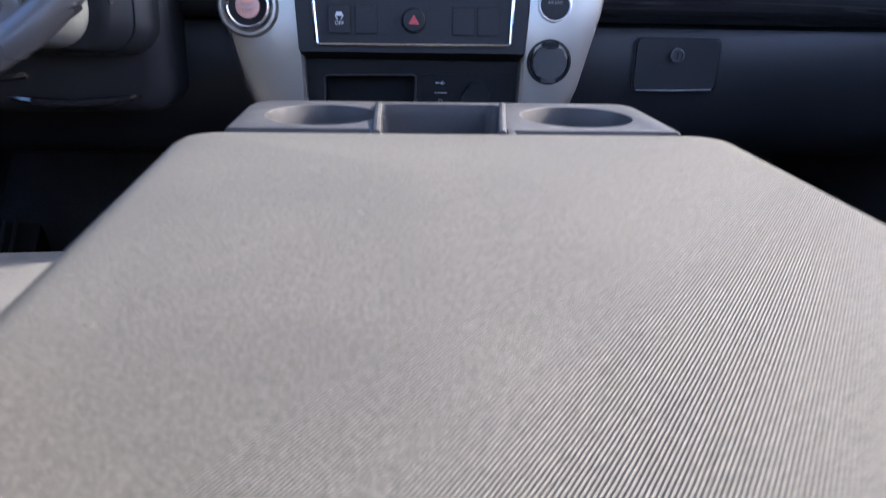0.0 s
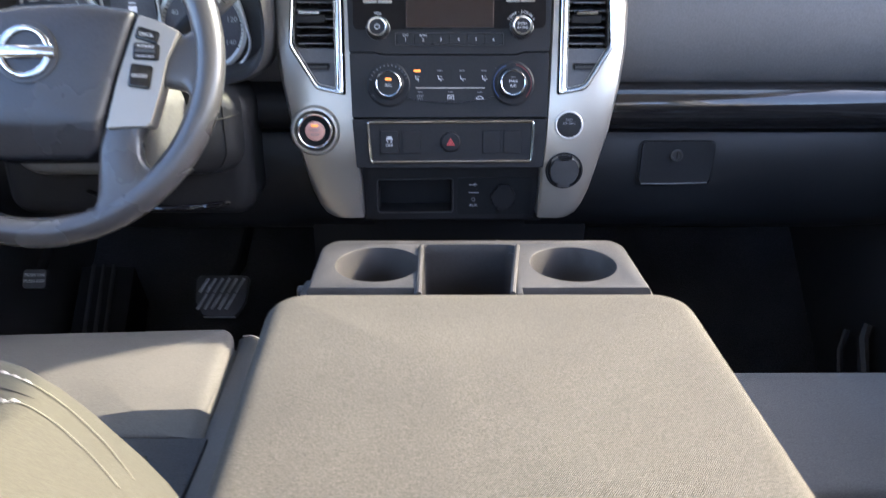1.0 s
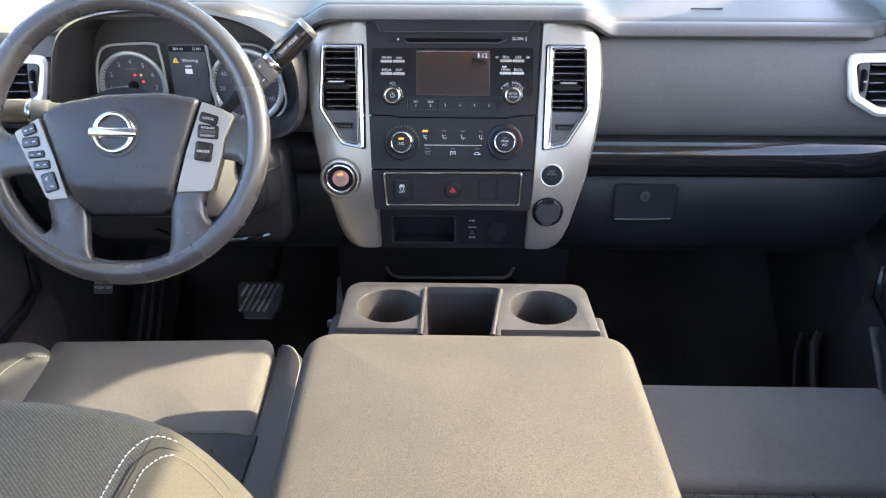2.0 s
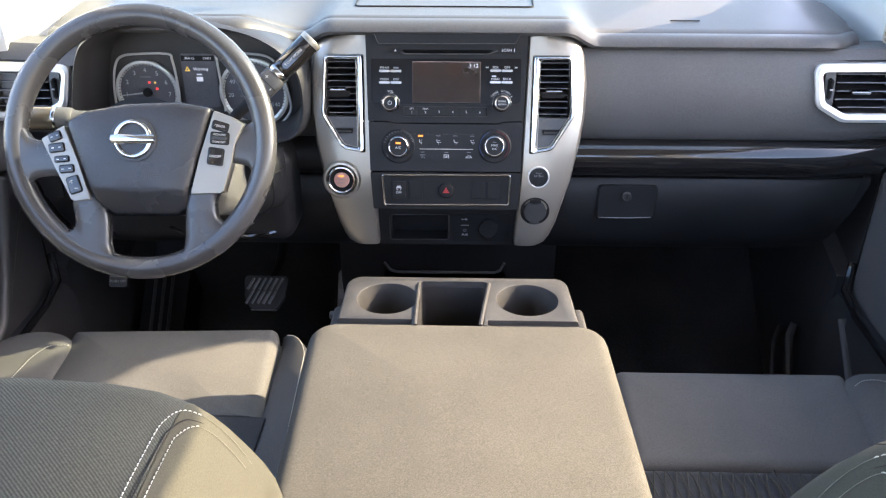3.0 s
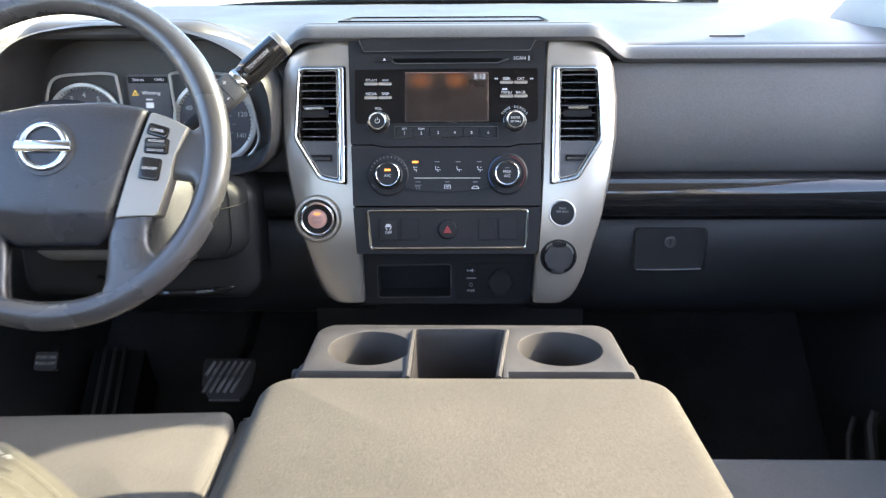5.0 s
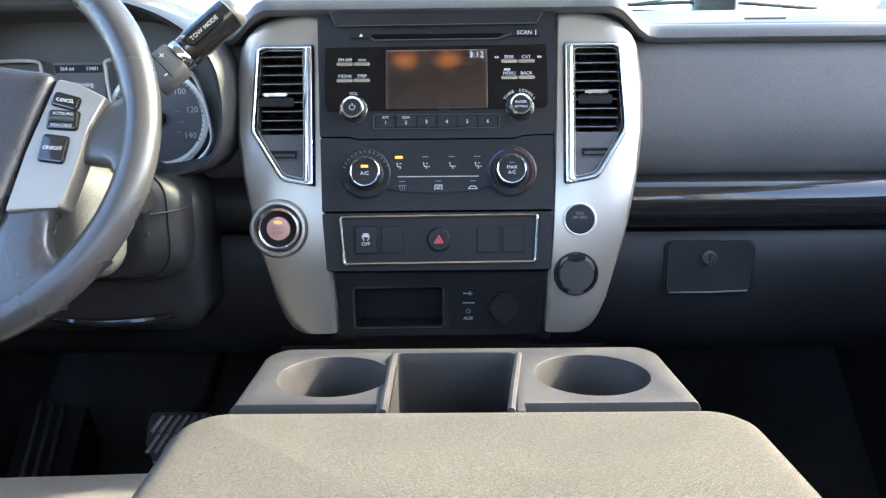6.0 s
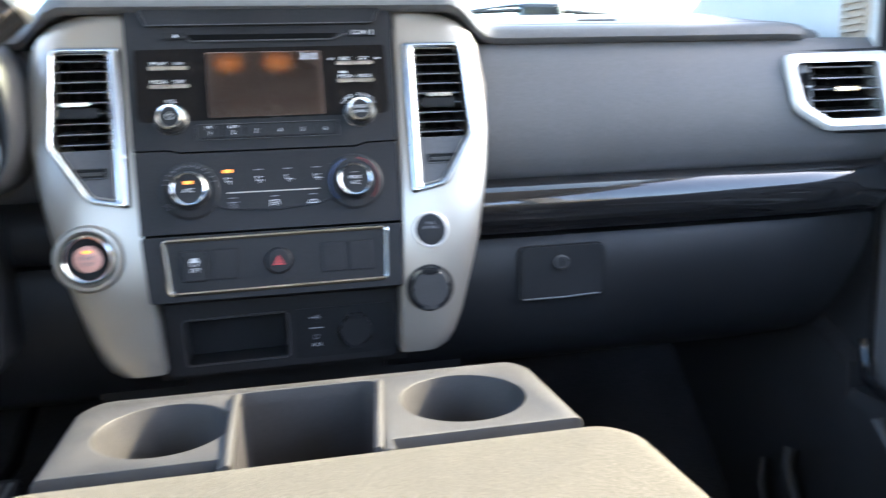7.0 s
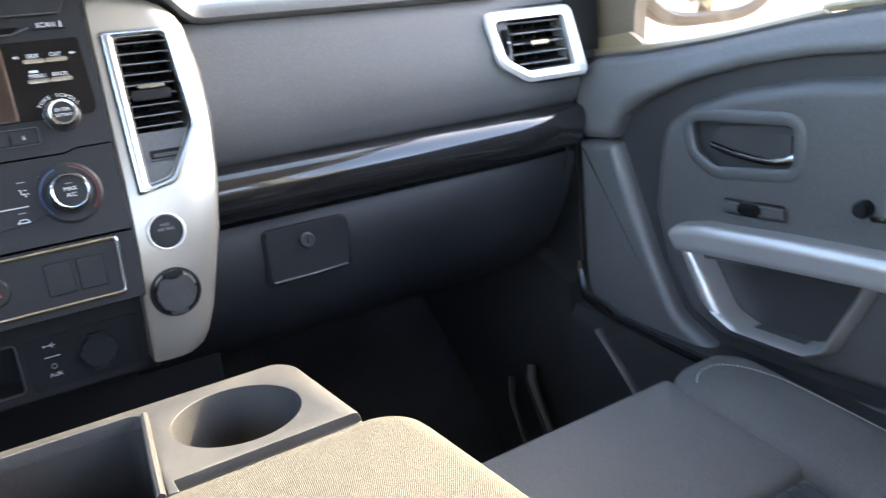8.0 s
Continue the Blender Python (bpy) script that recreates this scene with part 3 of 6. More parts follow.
# behind the centre stack and under it
part("stack_core", box(-0.128, 0.128, 0.755, 1.0, 0.50, 0.866), DARK, dash)
part("stack_foot", loft([[(x, 0.80, 0.505), (x, 0.80, 0.40), (x, 0.87, 0.20), (x, 1.2, 0.20), (x, 1.2, 0.505)] for x in (-0.20, 0.20)]), DARK, dash)


# ---- silver side pieces of the centre stack, with vents and buttons ----
def front_y(z):
    """The face of the silver pieces."""
    return float(np.interp(z, [0.50, 0.537, 0.59, 0.647, 0.69, 0.784, 0.87], [0.705, 0.70, 0.697, 0.698, 0.708, 0.735, 0.758]))


def fascia_y(z):
    return float(np.interp(z, [0.585, 0.61, 0.655, 0.735, 0.826, 0.90], [0.678, 0.679, 0.685, 0.708, 0.735, 0.757]))


OUTER = [(0.524, 0.158), (0.530, 0.168), (0.542, 0.176), (0.56, 0.183), (0.60, 0.193), (0.64, 0.2035), (0.70, 0.216), (0.745, 0.2225), (0.79, 0.2235), (0.832, 0.2185), (0.846, 0.212), (0.857, 0.200), (0.864, 0.184), (0.867, 0.170)]
INNER = [(0.524, 0.1150), (0.60, 0.117), (0.67, 0.121), (0.78, 0.1245), (0.867, 0.1275)]
VENT = rounded([(0.134, 0.8365), (0.198, 0.8365), (0.2035, 0.744), (0.170, 0.692), (0.132, 0.6855)], [0.005, 0.010, 0.016, 0.016, 0.004])
VENTIN = rounded([(0.1475, 0.8295), (0.1925, 0.8295), (0.1965, 0.746), (0.1665, 0.6995), (0.1455, 0.6945)], [0.004, 0.006, 0.012, 0.012, 0.003])


def stack_side(s):
    """One silver side piece: its panel with a chrome-framed vent let into it."""
    t = thing("centre_stack_trim", "satin silver side piece of the centre stack", "dash trim", group="centre stack sides")
    rows = []
    zs = [z for z, _ in OUTER]
    for z in zs:
        xo, xi, y = float(np.interp(z, zs, [x for _, x in OUTER])), float(np.interp(z, [a for a, _ in INNER], [b for _, b in INNER])), front_y(z)
        w = xo - xi
        rows.append([(s * x, yy, z) for x, yy in ((xi, y + 0.05), (xi, y + 0.003), (xi + 0.003, y), (xi + w * 0.3, y - 0.0015), (xi + w * 0.6, y - 0.0015), (xo - w * 0.18, y + 0.001),
                                                 (xo - w * 0.06, y + 0.006), (xo, y + 0.017), (xo, y + 0.05))])
    p = part("panel", loft(rows), SILVER, t)
    cuts = [turned(prism([(s * x, z) for x, z in VENTIN], -0.9, -0.6), UPRIGHT)]
    cut(p, cuts)
    bm = bmesh.new()
    k = len(VENT)

    def between(f):
        return [(a[0] * (1 - f) + b[0] * f, a[1] * (1 - f) + b[1] * f) for a, b in zip(VENT, VENTIN)]

    loft([[(s * x, front_y(z) + d, z) for x, z in ring] for ring, d in ((VENT, 0.004), (VENT, -0.001), (between(0.10), -0.0036), (between(0.25), -0.0056), (between(0.42), -0.0066), (between(0.60), -0.0064), (between(0.78), -0.0050), (between(0.92), -0.0024), (VENTIN, 0.001), (VENTIN, 0.020))], False, bm)
    part("chrome_surround", bm, CHROME, t, "chrome vent surround", sharp=60)
    return t


def vent_inside(s):
    t = thing("air_vent", "black slatted air vent in a chrome surround", "air vent", group="centre air vents")
    bm = loft([[(s * x, front_y(z) + d, z) for x, z in ring] for ring, d in ((VENTIN, 0.004), (VENTIN, 0.050))], False)
    bmesh.ops.holes_fill(bm, edges=[e for e in bm.edges if e.is_boundary and min(v.co.y - front_y(v.co.z) for v in e.verts) > 0.03])
    part("duct", bm, DARK, t)
    for i in range(9):
        z = 0.7455 + i * 0.0097
        y = front_y(z)
        x0, x1 = 0.1470, 0.1935 if z > 0.75 else 0.192
        bb = loft([[(s * x, y + 0.0075, z + 0.0008), (s * x, y + 0.006, z), (s * x, y + 0.0075, z - 0.0008), (s * x, y + 0.026, z + 0.0022), (s * x, y + 0.026, z + 0.0036)] for x in (x0, x1)])
        sl = part("slat", bb, SLAT, t)
        part("edge", sweep([(s * (x0 + 0.001), y + 0.0062, z + 0.0004), (s * (x1 - 0.001), y + 0.0062, z + 0.0004)], 0.00065, 6), SLATEDGE, sl, "pale front edge painted as a highlight")
    for x in (0.158, 0.170, 0.182):
        part("vane", loft([[(s * x - 0.0006, front_y(z) + d, z) for d in (0.032, 0.046)] + [(s * x + 0.0006, front_y(z) + d, z) for d in (0.046, 0.032)] for z in (0.735, 0.827)]), DARK, t)
    xc = 0.169 if s > 0 else 0.184
    if s < 0:
        xc = 0.176
    tab = box(s * xc - 0.0135, s * xc + 0.0135, 0.7280, 0.7440, 0.7815, 0.7850, 0.0014)
    part("slider", tab, CHROME, t, "bright slider tab")
    part("slider_body", box(s * xc - 0.0185, s * xc + 0.0185, 0.7345, 0.7480, 0.7705, 0.7800, 0.0012), FASCIA, t)
    low = [(x, z) for x, z in VENTIN if z < 0.735] + []
    plate = rounded([(0.1450, 0.7405), (0.1962, 0.7405), (0.1955, 0.7400), (0.1665, 0.6995), (0.1455, 0.6945)], [0.001, 0.001, 0.003, 0.010, 0.003])
    bm = loft([[(s * x, front_y(z) + d, z) for x, z in plate] for d in (0.002, 0.012)])
    part("lower_plate", bm, PLATE, t)
    xc = 0.167
    part("slot_edge", sweep([(s * xc + x, front_y(0.719) - 0.0004, 0.7195 + z) for x, z in rrect(0.0300, 0.0098, 0.001, 3)], 0.0005, 5, True, ref=(0, 1, 0)), CONSOLE, t)
    part("thumbwheel", box(s * xc - 0.0128, s * xc + 0.0128, front_y(0.719) - 0.0006, 0.728, 0.7162, 0.7222, 0.0015), CONSOLE, t, "dark vent thumbwheel")
    part("slot", box(s * xc - 0.0145, s * xc + 0.0145, front_y(0.719) + 0.0008, front_y(0.719) + 0.010, 0.7148, 0.7236, 0.001), DARK, t)
    return t


for s in (-1, 1):
    stack_side(s)
    vent_inside(s)


def far_vent(s):
    t = thing("air_vent", "black slatted corner air vent in a pale silver frame", "air vent", group="corner air vents")
    mid = [(a[0] * 0.6 + b[0] * 0.4, a[1] * 0.6 + b[1] * 0.4) for a, b in zip(FARVENT, HOLE)]

    def fy(z):
        return float(np.interp(z, [0.70, 0.74, 0.775, 0.808, 0.828], [0.767, 0.766, 0.769, 0.778, 0.790]))

    part("frame", loft([[(s * x, fy(z) + d, z) for x, z in ring] for ring, d in ((FARVENT, 0.006), (FARVENT, -0.006), (mid, -0.009), (HOLE, -0.006), (HOLE, 0.025))], False), BRIGHT, t, "pale silver vent frame")
    bm = loft([[(s * x, fy(z) + d, z) for x, z in HOLE] for d in (0.002, 0.055)], False)
    bmesh.ops.holes_fill(bm, edges=[e for e in bm.edges if e.is_boundary and min(v.co.y - fy(v.co.z) for v in e.verts) > 0.03])
    part("duct", bm, DARK, t)
    for i in range(5):
        z = 0.7495 + i * 0.0130
        y = fy(z)
        x0 = 0.632 if z > 0.755 else 0.640
        sl = part("slat", loft([[(s * x, y + 0.006, z + 0.001), (s * x, y + 0.004, z), (s * x, y + 0.006, z - 0.001), (s * x, y + 0.026, z + 0.003), (s * x, y + 0.026, z + 0.005)] for x in (x0, 0.722)]), SLAT, t)
        part("edge", sweep([(s * (x0 + 0.001), y + 0.0044, z + 0.0004), (s * 0.721, y + 0.0044, z + 0.0004)], 0.0009, 6), SLATEDGE, sl, "pale front edge painted as a highlight")
    for i in range(4):
        x = 0.648 + i * 0.019
        part("vane", box(s * x - 0.0007, s * x + 0.0007, 0.796, 0.812, 0.744, 0.806), DARK, t)
    part("slider", box(s * 0.668 - 0.0155, s * 0.668 + 0.0155, 0.7600, 0.776, 0.7735, 0.7785, 0.0012), CHROME, t, "bright slider tab")
    part("side_plate", loft([[(s * 0.6135, fy(z) + 0.004, z), (s * 0.630, fy(z) + 0.004, z), (s * 0.630, fy(z) + 0.014, z), (s * 0.6135, fy(z) + 0.014, z)] for z in (0.748, 0.775, 0.806)]), PLATE, t, "grey side plate")
    part("thumbwheel", box(s * 0.621 - 0.0030, s * 0.621 + 0.0030, 0.766, 0.786, 0.763, 0.796, 0.002), DARK, t, "dark vent thumbwheel")
    part("tick", box(s * 0.621 - 0.0024, s * 0.621 + 0.0024, 0.7650, 0.7664, 0.7785, 0.7805), PRINT, t)
    part("seam", sweep([(s * (0.669 + (x - 0.669) * 1.045), fy(z) + 0.003, 0.7735 + (z - 0.7735) * 1.065) for x, z in FARVENT], 0.0012, 6, True, ref=(0, 1, 0)), DARK, t, "thin seam round the frame")
    return t


far_vent(1)
far_vent(-1).matrix_world = pose(-0.034, 0, -0.009)


# ---- buttons on the silver pieces ----
def start_button():
    t = thing("start_button", "round engine start button with a pink cap in a silver ring", "start button", pose(-0.172, front_y(0.643) - 0.001, 0.643, 84))
    part("ring", lathe([(0.0315, -0.004), (0.0315, 0.002), (0.029, 0.006), (0.0262, 0.0065), (0.0245, 0.003), (0.0236, -0.002)], 48, caps=False), SILVER, t, "satin silver ring")
    part("chrome_ring", lathe([(0.0238, 0.0), (0.0234, 0.0045), (0.0222, 0.0064), (0.0206, 0.0068), (0.0192, 0.0056), (0.0185, 0.0030), (0.0185, 0.0)], 40, caps=False), CHROME, t, "chrome ring")
    part("collar", lathe([(0.0188, -0.003), (0.0188, 0.0030), (0.0127, 0.0020), (0.0127, -0.003)], 40), DARK, t)
    part("cap", lathe([(0.0125, -0.003), (0.0125, 0.0040), (0.0116, 0.0050), (0.007, 0.0056), (0.0005, 0.0058)], 36), PINK, t, "pink button cap")
    part("lamp", box(-0.0042, 0.0042, 0.0056, 0.0082, 0.0045, 0.0062, 0.0005), ORANGE, t, "lit amber lamp")
    lettering("START", 0.0045, DIMPRINT, t, 0, 0.0010, 0.0059)
    lettering("STOP", 0.0045, DIMPRINT, t, 0, -0.0044, 0.0059)


def airbag_light():
    t = thing("airbag_indicator", "round dark passenger airbag indicator in a silver rim", "indicator", pose(0.149, front_y(0.650) - 0.0015, 0.650, 80))
    part("rim", lathe([(0.0180, -0.002), (0.0180, 0.0012), (0.0165, 0.0020), (0.0155, 0.0008), (0.0155, -0.002)], 36, caps=False), BRIGHT, t)
    part("lens", lathe([(0.0155, -0.002), (0.0155, 0.0004), (0.012, 0.0010), (0.0005, 0.0012)], 36), FASCIA, t)
    lettering("PASS", 0.0042, DIMPRINT, t, 0, 0.0065, 0.0014)
    lettering("AIR BAG", 0.0042, DIMPRINT, t, 0, 0.0022, 0.0014)


def power_socket(x, y, z, rx, r, with_ring):
    t = thing("power_socket", "dark capped power socket", "power socket", pose(x, y, z, rx), group="power sockets")
    if with_ring:
        part("recess", lathe([(r * 1.12, -0.001), (r * 1.12, 0.0012), (r * 1.02, 0.0016), (r * 0.98, -0.002), (r * 0.90, -0.004), (0.0005, -0.004)], 36), FASCIA, t)
    out = [(r * 0.88 * math.cos(a), r * 0.88 * math.sin(a)) for a in [2 * math.pi * i / 36 for i in range(36)]]
    out = [(px, max(-r * 0.84, min(r * 0.84, py))) for px, py in out]
    c = part("cap", prism(out, -0.003, 0.0048, 0.0018), CONSOLE if with_ring else FASCIA, t, "dark hinged cap")
    part("hinge", box(-r * 0.42, r * 0.42, r * 0.72, r * 0.98, -0.002, 0.0058, 0.001), FASCIA, t)
    part("pull", box(-r * 0.38, r * 0.38, -r * 1.02, -r * 0.70, -0.002, 0.0042, 0.001), CONSOLE if with_ring else FASCIA, t)
    part("slot", box(-r * 0.22, r * 0.22, r * 0.66, r * 0.72, 0.0045, 0.0053), DARK, t)


start_button()
airbag_light()
power_socket(0.146, front_y(0.591) - 0.0015, 0.591, 90, 0.0215, True)


# ---- radio ----
LEAN = 16.3
CS = math.cos(radians(LEAN))


def radio():
    o = (-0.0025, fascia_y(0.80), 0.80)
    t = thing("car_radio", "black car radio with a brownish display and two chrome-ringed knobs", "car radio", pose(*o, 90 - LEAN))

    def v(z):
        return (z - 0.80) / CS

    def u(x):
        return x - o[0]

    out = rounded([(u(-0.1265), v(0.7390)), (u(-0.095), v(0.7390)), (u(-0.085), v(0.7365)), (u(0.080), v(0.7365)), (u(0.090), v(0.7395)), (u(0.1210), v(0.7400)), (u(0.1255), v(0.868)), (u(-0.1300), v(0.868))], [0.002, 0.004, 0.004, 0.004, 0.004, 0.002, 0.003, 0.003])
    part("body", prism(out, -0.03, 0.0, 0.0015), FASCIA, t)
    top = rounded([(u(-0.116), v(0.8705)), (u(-0.109), v(0.8535)), (u(0.105), v(0.8545)), (u(0.113), v(0.8705))], 0.004)
    part("top_shelf", prism(top, -0.002, 0.0030, 0.0012), FASCIA, t)
    part("top_edge", sweep([(u(-0.116), v(0.868), 0.003), (u(-0.109), v(0.8535), 0.0032), (u(0.105), v(0.8545), 0.0032), (u(0.113), v(0.868), 0.003)], 0.0007, 6), CONSOLE, t)
    part("cd_slot", prism(rounded([(u(-0.074), v(0.8425) + 0.0030), (u(-0.066), v(0.8425) - 0.0030), (u(0.062), v(0.8425) - 0.0030), (u(0.072), v(0.8425) + 0.0030)], 0.0012), -0.001, 0.0008), GAP, t)
    part("slot_lip", sweep([(u(-0.078), v(0.8438), 0.0008), (u(-0.068), v(0.8388), 0.0012), (u(0.064), v(0.8392), 0.0012), (u(0.078), v(0.8442), 0.0008)], 0.0009, 6), CONSOLE, t)
    b = part("button", box(u(-0.094), u(-0.072), v(0.844) - 0.0032, v(0.844) + 0.0032, -0.001, 0.0022, 0.0006), DARK, t)
    part("mark", prism([(u(-0.0845), v(0.8425)), (u(-0.0805), v(0.8425)), (u(-0.0825), v(0.8458))], 0.0021, 0.0026), PRINT, b)
    b = part("button", box(u(0.080), u(0.108), v(0.845) - 0.0032, v(0.845) + 0.0032, -0.001, 0.0022, 0.0006), DARK, t)
    lettering("SCAN", 0.0062, PRINT, b, u(0.092), v(0.845), 0.0024)
    part("mark", box(u(0.1035), u(0.1045), v(0.845) - 0.0028, v(0.845) + 0.0028, 0.002, 0.0026), PRINT, b)
    part("glass", prism(rounded([(u(-0.121), v(0.8315)), (u(0.1150), v(0.8330)), (u(0.1160), v(0.7665)), (u(-0.121), v(0.7645))], [0.002, 0.002, 0.008, 0.008]), -0.001, 0.0012, 0.0006), RADIOGLASS, t, "glossy dark brown panel")
    part("screen", prism(rrect(0.108, 0.0635, 0.0008, 2, u(-0.002), v(0.7975)), 0.001, 0.0018), SCREEN, t, "brownish display with its backlight glow in the colour")
    # added fine blades over the display, tilted down, to hide its lamps from above
    bm = bmesh.new()
    for k in range(124):
        y, tip = v(0.7975) - 0.0305 + k * 0.0005, -0.0030 * math.tan(radians(17))
        loft([[(x, y + dy + a, 0.0017 + z) for dy, z, a in ((0, 0, 0), (0, 0, 0.00005), (tip, 0.0030, 0.00005), (tip, 0.0030, 0))] for x in (u(-0.0555), u(0.0515))], True, bm)
    part("glow_blades", bm, FILM, t, "fine added blades that hide the display glow from above")
    lettering("3:12", 0.0092, DISPLAY, t, u(0.0405), v(0.8215), 0.0048, name="clock")
    for sx, sz, words in ((-1, 0.8135, ("FM·AM", "")), (-1, 0.7965, ("MEDIA", "DISP")), (1, 0.8150, ("SEEK", "CAT")), (1, 0.7980, ("MENU", "BACK"))):
        x0 = -0.1085 if sx < 0 else 0.0665
        for k in (0, 1):
            xx = x0 + k * 0.0182
            b = part("button", box(u(xx), u(xx + 0.0175), v(sz) - 0.0019, v(sz) + 0.0019, 0.0, 0.0042, 0.0008), CHROME, t, "narrow chrome button")
            if words[k]:
                lettering(words[k], 0.0049, PRINT, b, u(xx + 0.0088), v(sz) + 0.0050, 0.0014)
            else:
                bars("mark", [(u(xx + 0.0088), v(sz) + 0.0050, 0.0085, 0.0024, 0), ], DIMPRINT, b, 0.0012, 0.0003)
    for kx, kz, words in ((-0.0905, 0.7660, "VOL"), (0.0860, 0.7675, "")):
        k = part("knob", lathe([(0.0140, -0.001), (0.0140, 0.003), (0.0122, 0.0046), (0.0118, 0.0125), (0.0110, 0.0140), (0.0092, 0.0142)], 40), FASCIA, t, "dark knob with a chrome rim", pose(u(kx), v(kz), 0))
        part("rim", lathe([(0.0121, 0.0104), (0.0121, 0.0136), (0.0110, 0.0149), (0.0094, 0.0145), (0.0094, 0.0128)], 40, caps=False), CHROME, k)
        part("base_ring", lathe([(0.0150, -0.001), (0.0150, 0.0018), (0.0142, 0.0028), (0.0136, 0.001)], 40, caps=False), CHROME, k)
        if words:
            lettering(words, 0.0050, PRINT, k, 0, 0.0178, 0.0014)
            part("mark", sweep([(0.0029 * math.cos(a), 0.0029 * math.sin(a), 0.0144) for a in [radians(125 + 290 * i / 14) for i in range(15)]], 0.0004, 5), PRINT, k)
            part("mark", box(-0.0004, 0.0004, 0.0010, 0.0042, 0.0142, 0.0148), PRINT, k)
        else:
            lettering("ENTER", 0.0040, PRINT, k, 0, 0.0020, 0.0144)
            lettering("SETTING", 0.0034, PRINT, k, 0, -0.0028, 0.0144)
            for i, ch in enumerate("TUNE·SCROLL"):
                a = radians(148 - i * 11.6)
                lettering(ch, 0.0044, PRINT, k, 0.0182 * math.cos(a), 0.0182 * math.sin(a), 0.0014, math.degrees(a) - 90)
    part("preset_well", prism(rrect(0.1320, 0.0140, 0.001, 2, u(-0.0025), v(0.7535)), -0.001, 0.0004), DARK, t)
    part("preset_frame", sweep([(x, y, 0.0016) for x, y in rrect(0.1330, 0.0148, 0.0012, 3, u(-0.0025), v(0.7535))], 0.00045, 6, True), CONSOLE, t, "thin grey frame round the preset buttons")
    for x, z, d in ((0.0640, 0.8150, -1), (0.1055, 0.8150, 1)):
        for k in (0.0, 0.0024):
            part("arrow", prism([(u(x + d * k), v(z) + 0.0036), (u(x + d * k), v(z) + 0.0064), (u(x + d * (k + 0.0022)), v(z) + 0.0050)], 0.0011, 0.0015), PRINT, t)
    bars("mark", [(u(0.0730), v(0.7980) + 0.0092, 0.0066, 0.0022, 0)], PRINT, t, 0.0012, 0.0003)
    for i in range(6):
        x = -0.0565 + i * 0.02165
        b = part("button", box(u(x) - 0.0103, u(x) + 0.0103, v(0.7535) - 0.0062, v(0.7535) + 0.0062, -0.001, 0.0022, 0.0008), FASCIA, t)
        lettering(str(i + 1), 0.0056, PRINT, b, u(x), v(0.7535) - 0.0012 if i < 2 else v(0.7535) - 0.0006, 0.0024)
        if i < 2:
            lettering(("RPT", "RDM")[i], 0.0040, PRINT, b, u(x), v(0.7535) + 0.0042, 0.0024)


radio()


